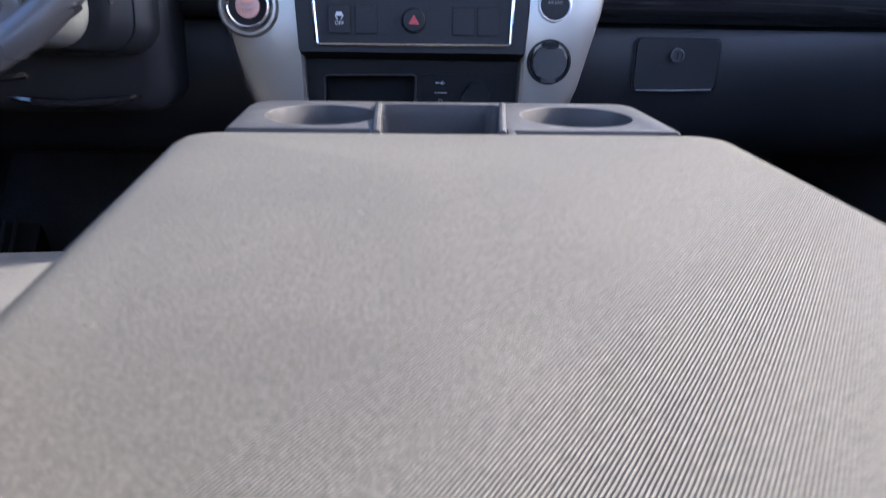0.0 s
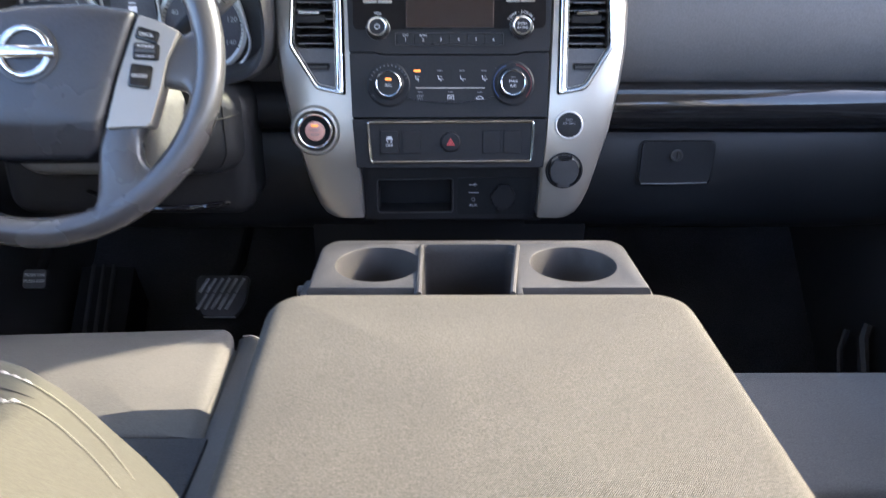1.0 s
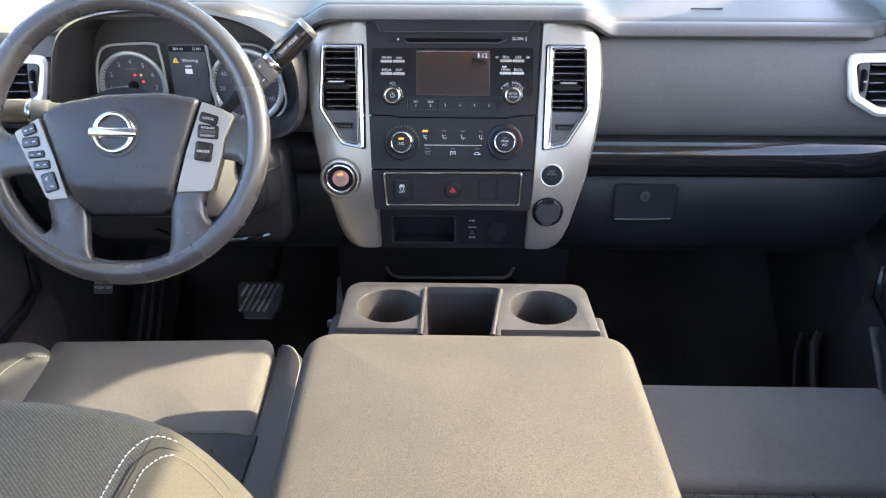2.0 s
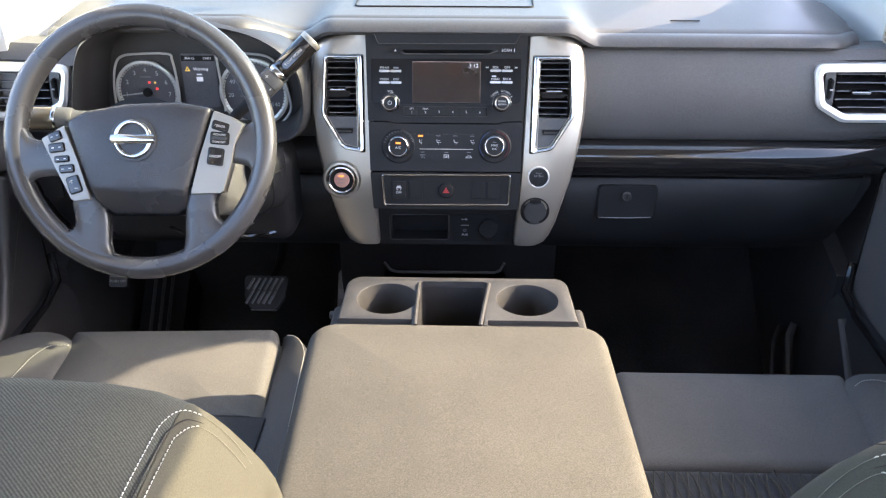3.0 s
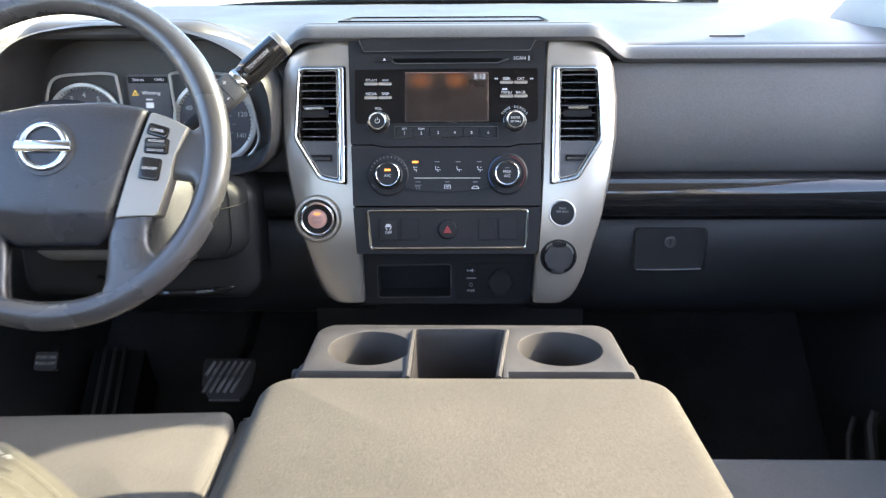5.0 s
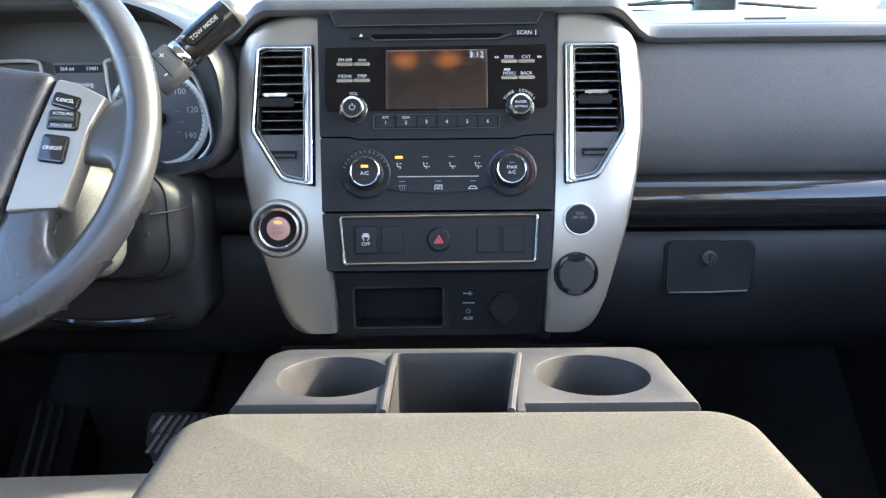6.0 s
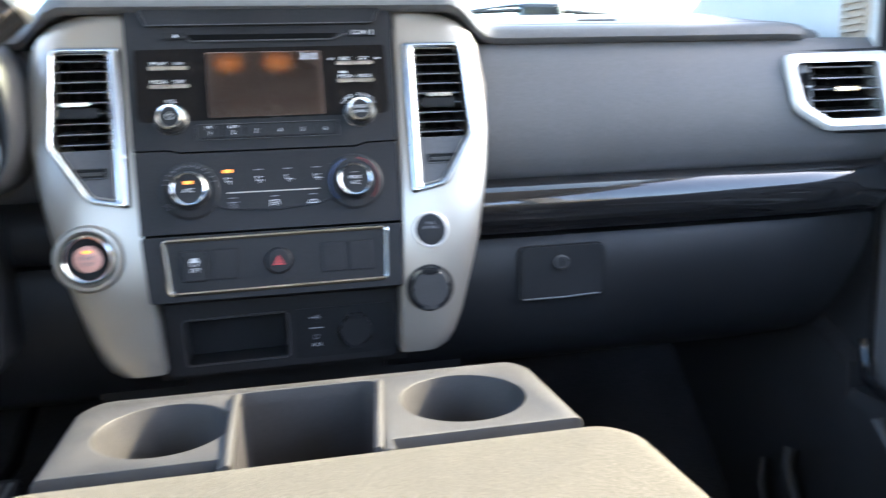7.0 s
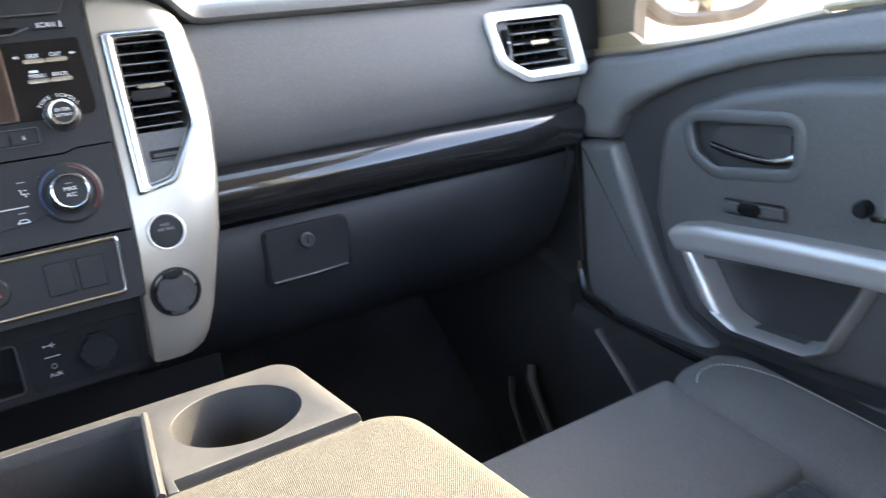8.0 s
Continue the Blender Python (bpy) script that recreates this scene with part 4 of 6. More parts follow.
# ---- climate controls ----
def climate():
    o = (-0.0015, fascia_y(0.70), 0.70)
    t = thing("climate_panel", "dark climate control panel with two round knobs", "climate control", pose(*o, 90 - LEAN))

    def v(z):
        return (z - 0.70) / CS

    def u(x):
        return x - o[0]

    out = rounded([(u(-0.1235), v(0.6625)), (u(0.1190), v(0.6630)), (u(0.1205), v(0.7385)), (u(0.090), v(0.7380)), (u(0.080), v(0.7348)), (u(-0.085), v(0.7348)), (u(-0.095), v(0.7374)), (u(-0.1260), v(0.7374))], [0.001, 0.001, 0.002, 0.004, 0.004, 0.004, 0.004, 0.002])
    part("body", prism(out, -0.02, 0.0, 0.0012), FASCIA, t)
    pts = [(u(-0.058), v(0.7195)), (u(0.056), v(0.7200)), (u(0.060), v(0.690)), (u(0.040), v(0.683)), (u(0.0), v(0.6795)), (u(-0.042), v(0.682)), (u(-0.062), v(0.688))]
    part("key_panel", prism(rounded(pts, [0.003, 0.003, 0.004, 0.02, 0.03, 0.02, 0.004]), -0.001, 0.0020, 0.0008), FASCIA, t)
    part("chrome_line", box(u(-0.0440), u(0.0415), v(0.6968) - 0.0005, v(0.6968) + 0.0005, 0.0018, 0.0026), SILVER, t)
    for x in (-0.028, -0.0005, 0.0265):
        part("seam", box(u(x) - 0.0003, u(x) + 0.0003, v(0.7175) - 0.0186, v(0.7175), 0.0019, 0.0022), DARK, t)

    def figure(cx, cz, kind):
        """A seated figure sign and its arrows, as strokes."""
        it = [(cx - 0.0012, cz + 0.0016, 0.0016, 0.0016, 45), (cx - 0.0008, cz - 0.0014, 0.0010, 0.0046, 12), (cx + 0.0014, cz - 0.0034, 0.0040, 0.0010, 8), (cx + 0.0034, cz - 0.0052, 0.0010, 0.0038, -15)]
        if kind != 2:
            it += [(cx + 0.0036, cz + 0.0010, 0.0036, 0.0007, 10)]
        if kind > 0:
            it += [(cx + 0.0066, cz - 0.0036, 0.0026, 0.0007, -40)]
        return [(cx + (a - cx) * 0.72, cz + (b - cz) * 0.72, w * 0.72, h * 0.78, r) for a, b, w, h, r in it]

    for i, x in enumerate((-0.0425, -0.0145, 0.0130, 0.0400)):
        bars("sign", figure(u(x) - 0.001, v(0.7095), i), PRINT, t, 0.0020, 0.0003)
        if i:
            bars("lamp", [(u(x), v(0.7170), 0.0066, 0.0009, 0)], DIMPRINT, t, 0.0020, 0.0003)
        else:
            part("lamp", box(u(x) - 0.0040, u(x) + 0.0040, v(0.7167) - 0.0014, v(0.7167) + 0.0014, 0.0016, 0.0026), ORANGE, t, "lit amber lamp")
    for i, x in enumerate((-0.0390, -0.0010, 0.0350)):
        a, b = u(x), v(0.6855)
        it = [[(a + d, b - 0.0005, 0.0006, 0.0050, 12) for d in (-0.0024, 0, 0.0024)] + [(a, b + 0.0025, 0.0090, 0.0007, 0)],
              [(a, b + 0.0027, 0.0074, 0.0007, 0), (a - 0.0037, b, 0.0007, 0.0054, 0), (a + 0.0037, b, 0.0007, 0.0054, 0), (a, b - 0.0012, 0.0044, 0.0007, 0), (a, b + 0.0006, 0.0044, 0.0007, 0)],
              [(a, b + 0.0012, 0.0052, 0.0008, 0), (a - 0.0036, b - 0.0002, 0.0036, 0.0008, 45), (a + 0.0036, b - 0.0002, 0.0036, 0.0008, -45), (a, b - 0.0016, 0.0098, 0.0008, 0)]][i]
        bars("sign", it, PRINT if i != 0 else DIMPRINT, t, 0.0020, 0.0003)
        bars("lamp", [(a, v(0.6920), 0.0062, 0.0008, 0)], DIMPRINT, t, 0.0020, 0.0003)
    for kx, kz, words in ((-0.0775, 0.7005, "A/C"), (0.0755, 0.7020, "MAX")):
        k = part("knob", lathe([(0.0272, -0.001), (0.0274, 0.0012), (0.0250, 0.0030), (0.0190, 0.0022), (0.0172, 0.0034), (0.0166, 0.0112), (0.0158, 0.0124), (0.0138, 0.0127)], 48), FASCIA, t, "dark round knob with a chrome rim", pose(u(kx), v(kz), 0))
        part("rim", lathe([(0.0156, 0.0108), (0.0156, 0.0132), (0.0148, 0.0140), (0.0139, 0.0135), (0.0139, 0.0120)], 44, caps=False), CHROME, k)
        part("cap", lathe([(0.0139, 0.0110), (0.0139, 0.0126), (0.0124, 0.0131), (0.0005, 0.0132)], 40), FASCIA, k)
        if words == "A/C":
            part("lamp", box(-0.0038, 0.0038, 0.0042, 0.0070, 0.0126, 0.0137), ORANGE, k, "lit amber lamp")
            lettering("A/C", 0.0056, PRINT, k, 0, -0.0018, 0.0134)
            bars("scale", [(0.0235 * math.cos(radians(a)), 0.0235 * math.sin(radians(a)), 0.0022, 0.0007, a) for a in range(20, 165, 12)], DIMPRINT, k, 0.0026, 0.0004)
            lettering("OFF", 0.0042, DIMPRINT, k, -0.0192, -0.0142, 0.0027, 125)
        else:
            lettering("MAX", 0.0050, PRINT, k, 0, 0.0016, 0.0134)
            lettering("A/C", 0.0050, PRINT, k, 0, -0.0038, 0.0134)
            bars("lamp", [(0, 0.0066, 0.0054, 0.0008, 0)], DIMPRINT, k, 0.0130, 0.0004)
            for c, a0, a1 in ((BLUEMARK, 110, 225), (REDMARK, -45, 80)):
                arc = [radians(a0 + (a1 - a0) * i / 16) for i in range(17)]
                part("scale", loft([[(0.0226 * math.cos(a), 0.0226 * math.sin(a), 0.0029), (0.0238 * math.cos(a), 0.0238 * math.sin(a), 0.0033), (0.0238 * math.cos(a), 0.0238 * math.sin(a), 0.0020), (0.0226 * math.cos(a), 0.0226 * math.sin(a), 0.0018)] for a in arc]), c, k)


climate()


# ---- switch row ----
def switch_row():
    o = (-0.001, 0.6815, 0.632)
    t = thing("hazard_switch_unit", "dark switch row framed by a thin chrome line", "switch panel", pose(*o, 82.4))

    def v(z):
        return z - 0.632

    def u(x):
        return x - o[0]

    part("body", prism(rounded([(u(-0.1195), v(0.6000)), (u(0.1160), v(0.6005)), (u(0.1190), v(0.6610)), (u(-0.1235), v(0.6605))], 0.002), -0.05, 0.0, 0.002), FASCIA, t)
    ring = rounded([(u(-0.1045), v(0.6565)), (u(0.1025), v(0.6580)), (u(0.1005), v(0.6085)), (u(-0.1005), v(0.6070))], 0.004, 4)
    part("chrome_frame", sweep([(x, y, 0.0005) for x, y in ring], 0.0022, 8, True), CHROME, t, "thin chrome frame")
    part("inner_plate", prism(rounded([(u(-0.1035), v(0.6555)), (u(0.1015), v(0.6570)), (u(0.0995), v(0.6095)), (u(-0.0995), v(0.6080))], 0.004, 4), -0.001, 0.0006), FASCIA, t)
    for x, first in ((-0.0775, True), (-0.0500, False), (0.0505, False), (0.0768, False)):
        part("recess", prism(rrect(0.0242, 0.0300, 0.002, 4, u(x), v(0.6325)), 0.0002, 0.0009), DARK, t)
        b = part("button", prism(rrect(0.0224, 0.0282, 0.002, 4, u(x), v(0.6325)), -0.001, 0.0036 if first else 0.0016, 0.0010), FASCIA, t)
        if first:
            it = [(u(x), v(0.6385), 0.0060, 0.0026, 0), (u(x), v(0.6365), 0.0086, 0.0016, 0), (u(x) - 0.0026, v(0.6338), 0.0010, 0.0040, 30), (u(x) + 0.0026, v(0.6338), 0.0010, 0.0040, -30)]
            bars("sign", it, PRINT, b, 0.0034, 0.0004)
            lettering("OFF", 0.0054, PRINT, b, u(x), v(0.6285), 0.0038)
    b = part("hazard_button", lathe([(0.0118, -0.001), (0.0118, 0.0030), (0.0108, 0.0042), (0.0005, 0.0046)], 36), FASCIA, t, "round hazard button with a red triangle", pose(u(-0.0010), v(0.6325), 0))
    part("rim", lathe([(0.0132, -0.001), (0.0132, 0.0012), (0.0122, 0.0018), (0.0119, 0.0)], 36, caps=False), DARK, b)
    tri = [(0.0062 * math.cos(radians(a)), 0.0062 * math.sin(radians(a)) - 0.0008) for a in (90, 210, 330)]
    tin = [(x * 0.60, (y + 0.0008) * 0.60 - 0.0008) for x, y in tri]
    part("triangle", band(tri, tin, 0.0043, 0.0052), REDPLASTIC, b)
    part("triangle", prism([(x * 0.42, (y + 0.0008) * 0.42 - 0.0008) for x, y in tri], 0.0043, 0.0050), REDPLASTIC, b)
    # the underside that steps back to the storage tray
    part("underside", turned(loft([[(x, 0.678, 0.6005), (x, 0.720, 0.588), (x, 0.760, 0.588), (x, 0.760, 0.602)] for x in (-0.119, 0.116)]), t.matrix_world.inverted()), DARK, t)


switch_row()


def storage_tray():
    o = (-0.001, 0.720, 0.548)
    t = thing("storage_compartment", "dark lower panel with an open tray and sockets", "storage tray", pose(*o, 90))

    def v(z):
        return z - 0.548

    def u(x):
        return x - o[0]

    b = part("body", prism(rounded([(u(-0.1170), v(0.5150)), (u(0.1120), v(0.5160)), (u(0.1180), v(0.5890)), (u(-0.1210), v(0.5880))], 0.004), -0.07, 0.0, 0.002), FASCIA, t)
    cut(b, [prism(rounded([(u(-0.0965), v(0.5255)), (u(0.0020), v(0.5265)), (u(0.0020), v(0.5715)), (u(-0.0965), v(0.5700))], 0.004), -0.062, 0.01)])
    part("tray_lip", sweep([(x, y, 0.0004) for x, y in rounded([(u(-0.0975), v(0.5245)), (u(0.0030), v(0.5255)), (u(0.0030), v(0.5725)), (u(-0.0975), v(0.5710))], 0.005)], 0.0011, 6, True), PLASTIC, t)
    part("jack_plate", prism(rounded([(u(0.0090), v(0.5220)), (u(0.1070), v(0.5230)), (u(0.1090), v(0.5740)), (u(0.0090), v(0.5735))], 0.004), -0.001, 0.0010, 0.0005), DARK, t)
    bars("usb_sign", [(u(0.0305), v(0.5640), 0.0096, 0.0007, 0), (u(0.0320), v(0.5652), 0.0034, 0.0007, 40), (u(0.0320), v(0.5628), 0.0034, 0.0007, -40), (u(0.0258), v(0.5640), 0.0018, 0.0018, 45)], PRINT, t, 0.0010, 0.0003)
    part("usb_slot", box(u(0.0245), u(0.0370), v(0.5535), v(0.5585), 0.0006, 0.0013), DARK, t)
    part("usb_edge", box(u(0.0240), u(0.0375), v(0.5528), v(0.5535), 0.0006, 0.0020), PRINT, t)
    part("aux_jack", lathe([(0.0026, 0.0), (0.0026, 0.0012), (0.0020, 0.0012), (0.0018, 0.0)], 16, caps=False), DIMPRINT, t, m=pose(u(0.0305), v(0.5435), 0.0006))
    lettering("AUX", 0.0052, PRINT, t, u(0.0305), v(0.5352), 0.0014)


storage_tray()
power_socket(0.0705, 0.7185, 0.5475, 90, 0.0185, False)


# ---- instrument cluster ----
def cluster():
    arch = ARCH
    ring = [tuple(p) for p in curve([(x, z, 0) for x, z in arch + arch[:1]], 4)][:-1]
    cx, cz = -0.417, 0.785

    def row(k, y, dz=0.0):
        return [(cx + (p[0] - cx) * k, y, cz + (p[1] - cz) * k + dz) for p in ring]

    t = thing("instrument_cluster", "instrument cluster with two round dials and a small display", "instrument cluster", pose(-0.42, 0.805, 0.757, 90))
    part("hood", turned(loft([row(1.05, 0.84), row(1.05, 0.735), row(1.035, 0.715), row(1.01, 0.707), row(0.985, 0.712), row(0.95, 0.75), row(0.90, 0.812)], False), t.matrix_world.inverted()), PLASTIC, t, "dark plastic hood")
    part("face", prism([(x + 0.42, z - 0.757) for x, _, z in row(0.93, 0)], -0.03, -0.002), PLASTIC, t)

    def dial(cu, cv, r, nums, needle, words, size):
        d = part("dial", lathe([(r * 1.02, -0.001), (r * 1.02, 0.001), (0.0005, 0.001)], 56), DIAL, t, "dark round dial with a pale ring", pose(cu, cv, 0.0))
        part("ring", lathe([(r * 1.06, 0.0), (r * 1.05, 0.0045), (r * 0.97, 0.0050), (r * 0.90, 0.0022), (r * 0.90, 0.0)], 56, caps=False), RING, d, "pale metal dial ring")
        it = []
        a0, a1 = nums[0][1], nums[-1][1]
        for i in range(43):
            a = a0 + (a1 - a0) * i / 42
            it.append(((r * 0.935) * math.cos(radians(a)), (r * 0.935) * math.sin(radians(a)), 0.0050 if i % 6 == 0 else 0.0032, 0.0012 if i % 6 == 0 else 0.0006, a))
        bars("ticks", it, DARK, d, 0.0026, 0.0016)
        for n, a in nums:
            lettering(n, size, PRINT, d, r * 0.72 * math.cos(radians(a)), r * 0.72 * math.sin(radians(a)), 0.0013)
        part("needle", loft([[(x, -w, 0.0042), (x, w, 0.0042), (x, w, 0.0054), (x, -w, 0.0054)] for x, w in ((0.0, 0.0016), (r * 0.92, 0.0005))]), PRINT, d, "thin pale needle", pose(0, 0, 0, 0, 0, needle))
        part("boss", lathe([(0.0075, 0.001), (0.0070, 0.0070), (0.0050, 0.0082), (0.0005, 0.0085)], 24), DARK, d)
        if words:
            for w in words:
                bars("print", [w], DIMPRINT, d, 0.0010, 0.0004)
        return d

    tach = dial(-0.0920, 0.0, 0.0515, [("0", 226), ("1", 187), ("2", 153), ("3", 120), ("4", 90), ("5", 58), ("6", 27), ("7", -6), ("8", -46)], 187, [(-0.001, 0.026, 0.018, 0.0022, 0)], 0.0105)
    bars("lamp", [(0.0045, 0.0165, 0.0038, 0.0032, 0)], REDLAMP, tach, 0.0010, 0.0006, "lit red warning lamp")
    bars("lamp", [(0.0145, 0.0165, 0.0030, 0.0030, 0)], AMBERTEXT, tach, 0.0010, 0.0006, "lit amber warning lamp")
    bars("lamp", [(0.0165, 0.0060, 0.0038, 0.0034, 0)], REDLAMP, tach, 0.0010, 0.0006, "lit red warning lamp")
    speed = dial(0.0900, 0.0, 0.0560, [("0", 226), ("20", 186), ("40", 152), ("60", 120), ("80", 88), ("100", 50), ("120", 14), ("140", -30)], 226, [(0.022, 0.008, 0.005, 0.0022, 0), (0.026, -0.004, 0.005, 0.0022, 0), (0.022, -0.016, 0.005, 0.0022, 0), (-0.024, 0.006, 0.005, 0.0022, 0), (-0.022, -0.006, 0.005, 0.0022, 0)], 0.0100)
    for pts in ([(-0.148, -0.030), (-0.146, 0.010), (-0.138, 0.045), (-0.124, 0.062), (-0.090, 0.0665), (-0.046, 0.0665), (-0.040, 0.055), (-0.037, 0.020), (-0.037, -0.030)],
                [(0.039, -0.030), (0.037, 0.020), (0.035, 0.055), (0.040, 0.0675), (0.090, 0.0675), (0.122, 0.062), (0.140, 0.040), (0.150, 0.0), (0.150, -0.030), (0.125, -0.055), (0.085, -0.064), (0.05, -0.055)]):
        part("bezel", sweep(curve([(x, y, 0.008) for x, y in pts], 5), 0.0021, 8), BRIGHT, t, "thin bright dial bezel")
    s = part("display", prism(rrect(0.058, 0.090, 0.002, 3, 0.0005, 0.020), -0.001, 0.0015), DIAL, t, "small lit driver display")
    bars("band", [(0.0005, 0.058, 0.056, 0.009, 0)], FASCIA, s, 0.0013, 0.0004)
    lettering("364 mi", 0.0060, DISPLAY, s, -0.013, 0.058, 0.0019)
    lettering("13401", 0.0060, DISPLAY, s, 0.0165, 0.058, 0.0019)
    lettering("Warning", 0.0072, DISPLAY, s, 0.0035, 0.040, 0.0019)
    part("sign", band([(-0.0235, 0.0365), (-0.0145, 0.0365), (-0.0190, 0.0445)], [(-0.0212, 0.0378), (-0.0168, 0.0378), (-0.0190, 0.0418)], 0.0014, 0.0020), AMBERTEXT, s, "amber warning triangle")
    bars("sign", [(0.000, 0.0230, 0.0110, 0.0075, 0), (0.000, 0.0310, 0.0090, 0.0020, 0)], DISPLAY, s, 0.0014, 0.0004)


cluster()


# ---- steering wheel ----
def steering_wheel():
    t = thing("steering_wheel", "grey rubber steering wheel with silver spoke plates", "steering wheel", pose(-0.43, 0.552, 0.753, 67))
    ring, rad = [], []
    for i in range(96):
        a = 2 * math.pi * i / 96
        ring.append((0.1785 * math.cos(a) - 0.002, 0.1785 * math.sin(a), 0.0))
        d = math.degrees(a)
        rad.append(0.0160 + 0.0010 * math.exp(-((d - 30) / 14) ** 2) + 0.0010 * math.exp(-((d - 150) / 14) ** 2))
    part("rim", sweep(ring, rad, 16, True, 0.95), LEATHER, t, "grey rubber rim")
    hub = rounded([(-0.1007, 0.0274), (-0.0755, 0.0416), (-0.0148, 0.0526), (0.0561, 0.0559), (0.1065, 0.0484), (0.0855, -0.0204), (0.0708, -0.0735), (0.0690, -0.0912), (0.0535, -0.1038), (-0.0399, -0.1048), (-0.0540, -0.0943), (-0.0632, -0.082), (-0.0805, -0.0325)], [0.010, 0.05, 0.08, 0.05, 0.008, 0.03, 0.02, 0.02, 0.016, 0.016, 0.02, 0.02, 0.03], 4)
    edge = []
    for i, p in enumerate(hub):
        q = hub[(i + 1) % len(hub)]
        n = max(1, int(math.dist(p, q) / 0.003))
        edge += [(p[0] + (q[0] - p[0]) * j / n, p[1] + (q[1] - p[1]) * j / n) for j in range(n)]
    hub = edge

    def lower(p):
        return -0.42 * max(0.0, math.sqrt((p[1] + 0.066) ** 2 + 0.000006) - (p[1] + 0.066)) * 0.5

    rows = []
    for s, z in ((1.0, -0.02), (1.0, 0.008), (0.996, 0.0125), (0.985, 0.0160), (0.965, 0.0188), (0.94, 0.0205), (0.92, 0.0212), (0.90, 0.0217), (0.875, 0.0221), (0.85, 0.0225), (0.82, 0.0228), (0.79, 0.0231), (0.755, 0.0234), (0.72, 0.0236), (0.68, 0.0238), (0.64, 0.0240), (0.60, 0.0242), (0.55, 0.0243), (0.45, 0.0246), (0.33, 0.0248), (0.2, 0.0250), (0.08, 0.0250)):
        rows.append([(-0.003 + (x + 0.003) * s, -0.024 + (y + 0.024) * s, z + (lower((x * s, -0.024 + (y + 0.024) * s)) if z > 0.012 else 0)) for x, y in hub])
    h = part("airbag_cover", loft(rows), HUB, t, "grained black airbag cover")
    lettering("SRS", 0.0100, HUB, h, 0.004, -0.0330, 0.0246)
    lettering("AIRBAG", 0.0100, HUB, h, 0.004, -0.0440, 0.0244)
    bars("mark", [(0.040, 0.004, 0.0045, 0.0018, -25), (0.046, 0.003, 0.0040, 0.0016, 20)], PRINT, h, 0.0228, 0.0006)
    e = part("emblem_seat", lathe([(0.0325, 0.018), (0.0320, 0.0262), (0.0295, 0.0272), (0.0005, 0.0258)], 40), HUB, t, m=pose(-0.0010, 0.0025, 0))
    part("emblem_ring", sweep([(0.0238 * math.cos(a), 0.0238 * math.sin(a), 0.0282) for a in [2 * math.pi * i / 40 for i in range(40)]], 0.0031, 10, True, 0.7), CHROME, e, "plain chrome ring")
    part("emblem_bar", sweep([(-0.030, 0, 0.0292), (-0.028, 0, 0.0292), (0.028, 0, 0.0292), (0.030, 0, 0.0292)], [0.0054, 0.0064, 0.0064, 0.0054], 16, flat=0.5), CHROME, e, "plain chrome bar")
    plates = {1: [(0.1075, 0.0440), (0.128, 0.0370), (0.151, 0.026), (0.1365, -0.003), (0.1315, -0.030), (0.1199, -0.0701), (0.0735, -0.0742), (0.0880, -0.0204)],
              -1: [(-0.1364, 0.0024), (-0.1025, 0.0225), (-0.0825, -0.0327), (-0.0655, -0.0827), (-0.0925, -0.0841), (-0.1174, -0.0343)]}
    for s, pts in plates.items():
        p = part("spoke_plate", prism(rounded(pts, 0.004, 3), -0.006, 0.0165, 0.003), SPOKE, t, "satin silver spoke plate with buttons")
        if s > 0:
            keys = [((0.1175, 0.0219), 0.022, 0.0110, -16, "CANCEL", 0.0044), ((0.1165, 0.0052), 0.025, 0.0155, -4, "", 0), ((0.1106, -0.0200), 0.021, 0.0225, -8, "ON/OFF", 0.0050)]
        else:
            keys = [((-0.1150, 0.0060), 0.017, 0.0115, 20, "", 0), ((-0.1129, -0.0098), 0.021, 0.0115, 8, "", 0), ((-0.1060, -0.0255), 0.020, 0.0075, 6, "", 0), ((-0.0992, -0.0390), 0.020, 0.0100, 6, "", 0), ((-0.0889, -0.0611), 0.017, 0.0230, 18, "", 0)]
        for (x, y), w, hh, turn, words, size in keys:
            m = pose(x, y, 0, 0, 0, turn)
            part("gap", prism(rrect(w + 0.0022, hh + 0.0022, 0.003, 3), 0.0150, 0.0169), DARK, p, m=m)
            b = part("button", prism(rrect(w, hh, 0.0024, 3), 0.012, 0.0192, 0.0014), GLOSS, p, m=m)
            if words:
                lettering(words, size, PRINT, b, 0, 0, 0.0194, -turn * 0.4, wide=0.9)
            elif s > 0:
                lettering("ACCEL/RES", 0.0036, PRINT, b, 0, 0.0050, 0.0194)
                lettering("COAST/SET", 0.0036, PRINT, b, 0, -0.0052, 0.0194)
                part("rocker", box(-0.0105, 0.0105, -0.0022, 0.0022, 0.0188, 0.0215, 0.0010), CONSOLE, b)
            else:
                bars("bar", [(-w * 0.24, 0, w * 0.16, hh * 0.12, 0), (w * 0.24, 0, w * 0.16, hh * 0.12, 0)] if hh < 0.015 else [(-0.002, 0.006, 0.005, 0.0014, 20), (-0.002, 0.004, 0.0016, 0.004, 20), (0.002, -0.006, 0.005, 0.0014, -20)], PRINT, b, 0.0191, 0.0004)

    def web(name, one, other, thick):
        """A rubber spoke between two edges, with a rounded section, that widens into the rim."""
        rows = []
        for a, b in zip(curve([(*q, 0) for q in one], 6), curve([(*q, 0) for q in other], 6)):
            c, h = (a + b) / 2, (b - a) / 2
            row = []
            for i in range(28):
                w = 2 * math.pi * i / 28
                x, z = math.cos(w), math.sin(w)
                x, z = math.copysign(abs(x) ** 0.62, x), math.copysign(abs(z) ** 0.62, z)
                row.append(c + h * x + Vector((0, 0, thick * z)))
            rows.append(row)
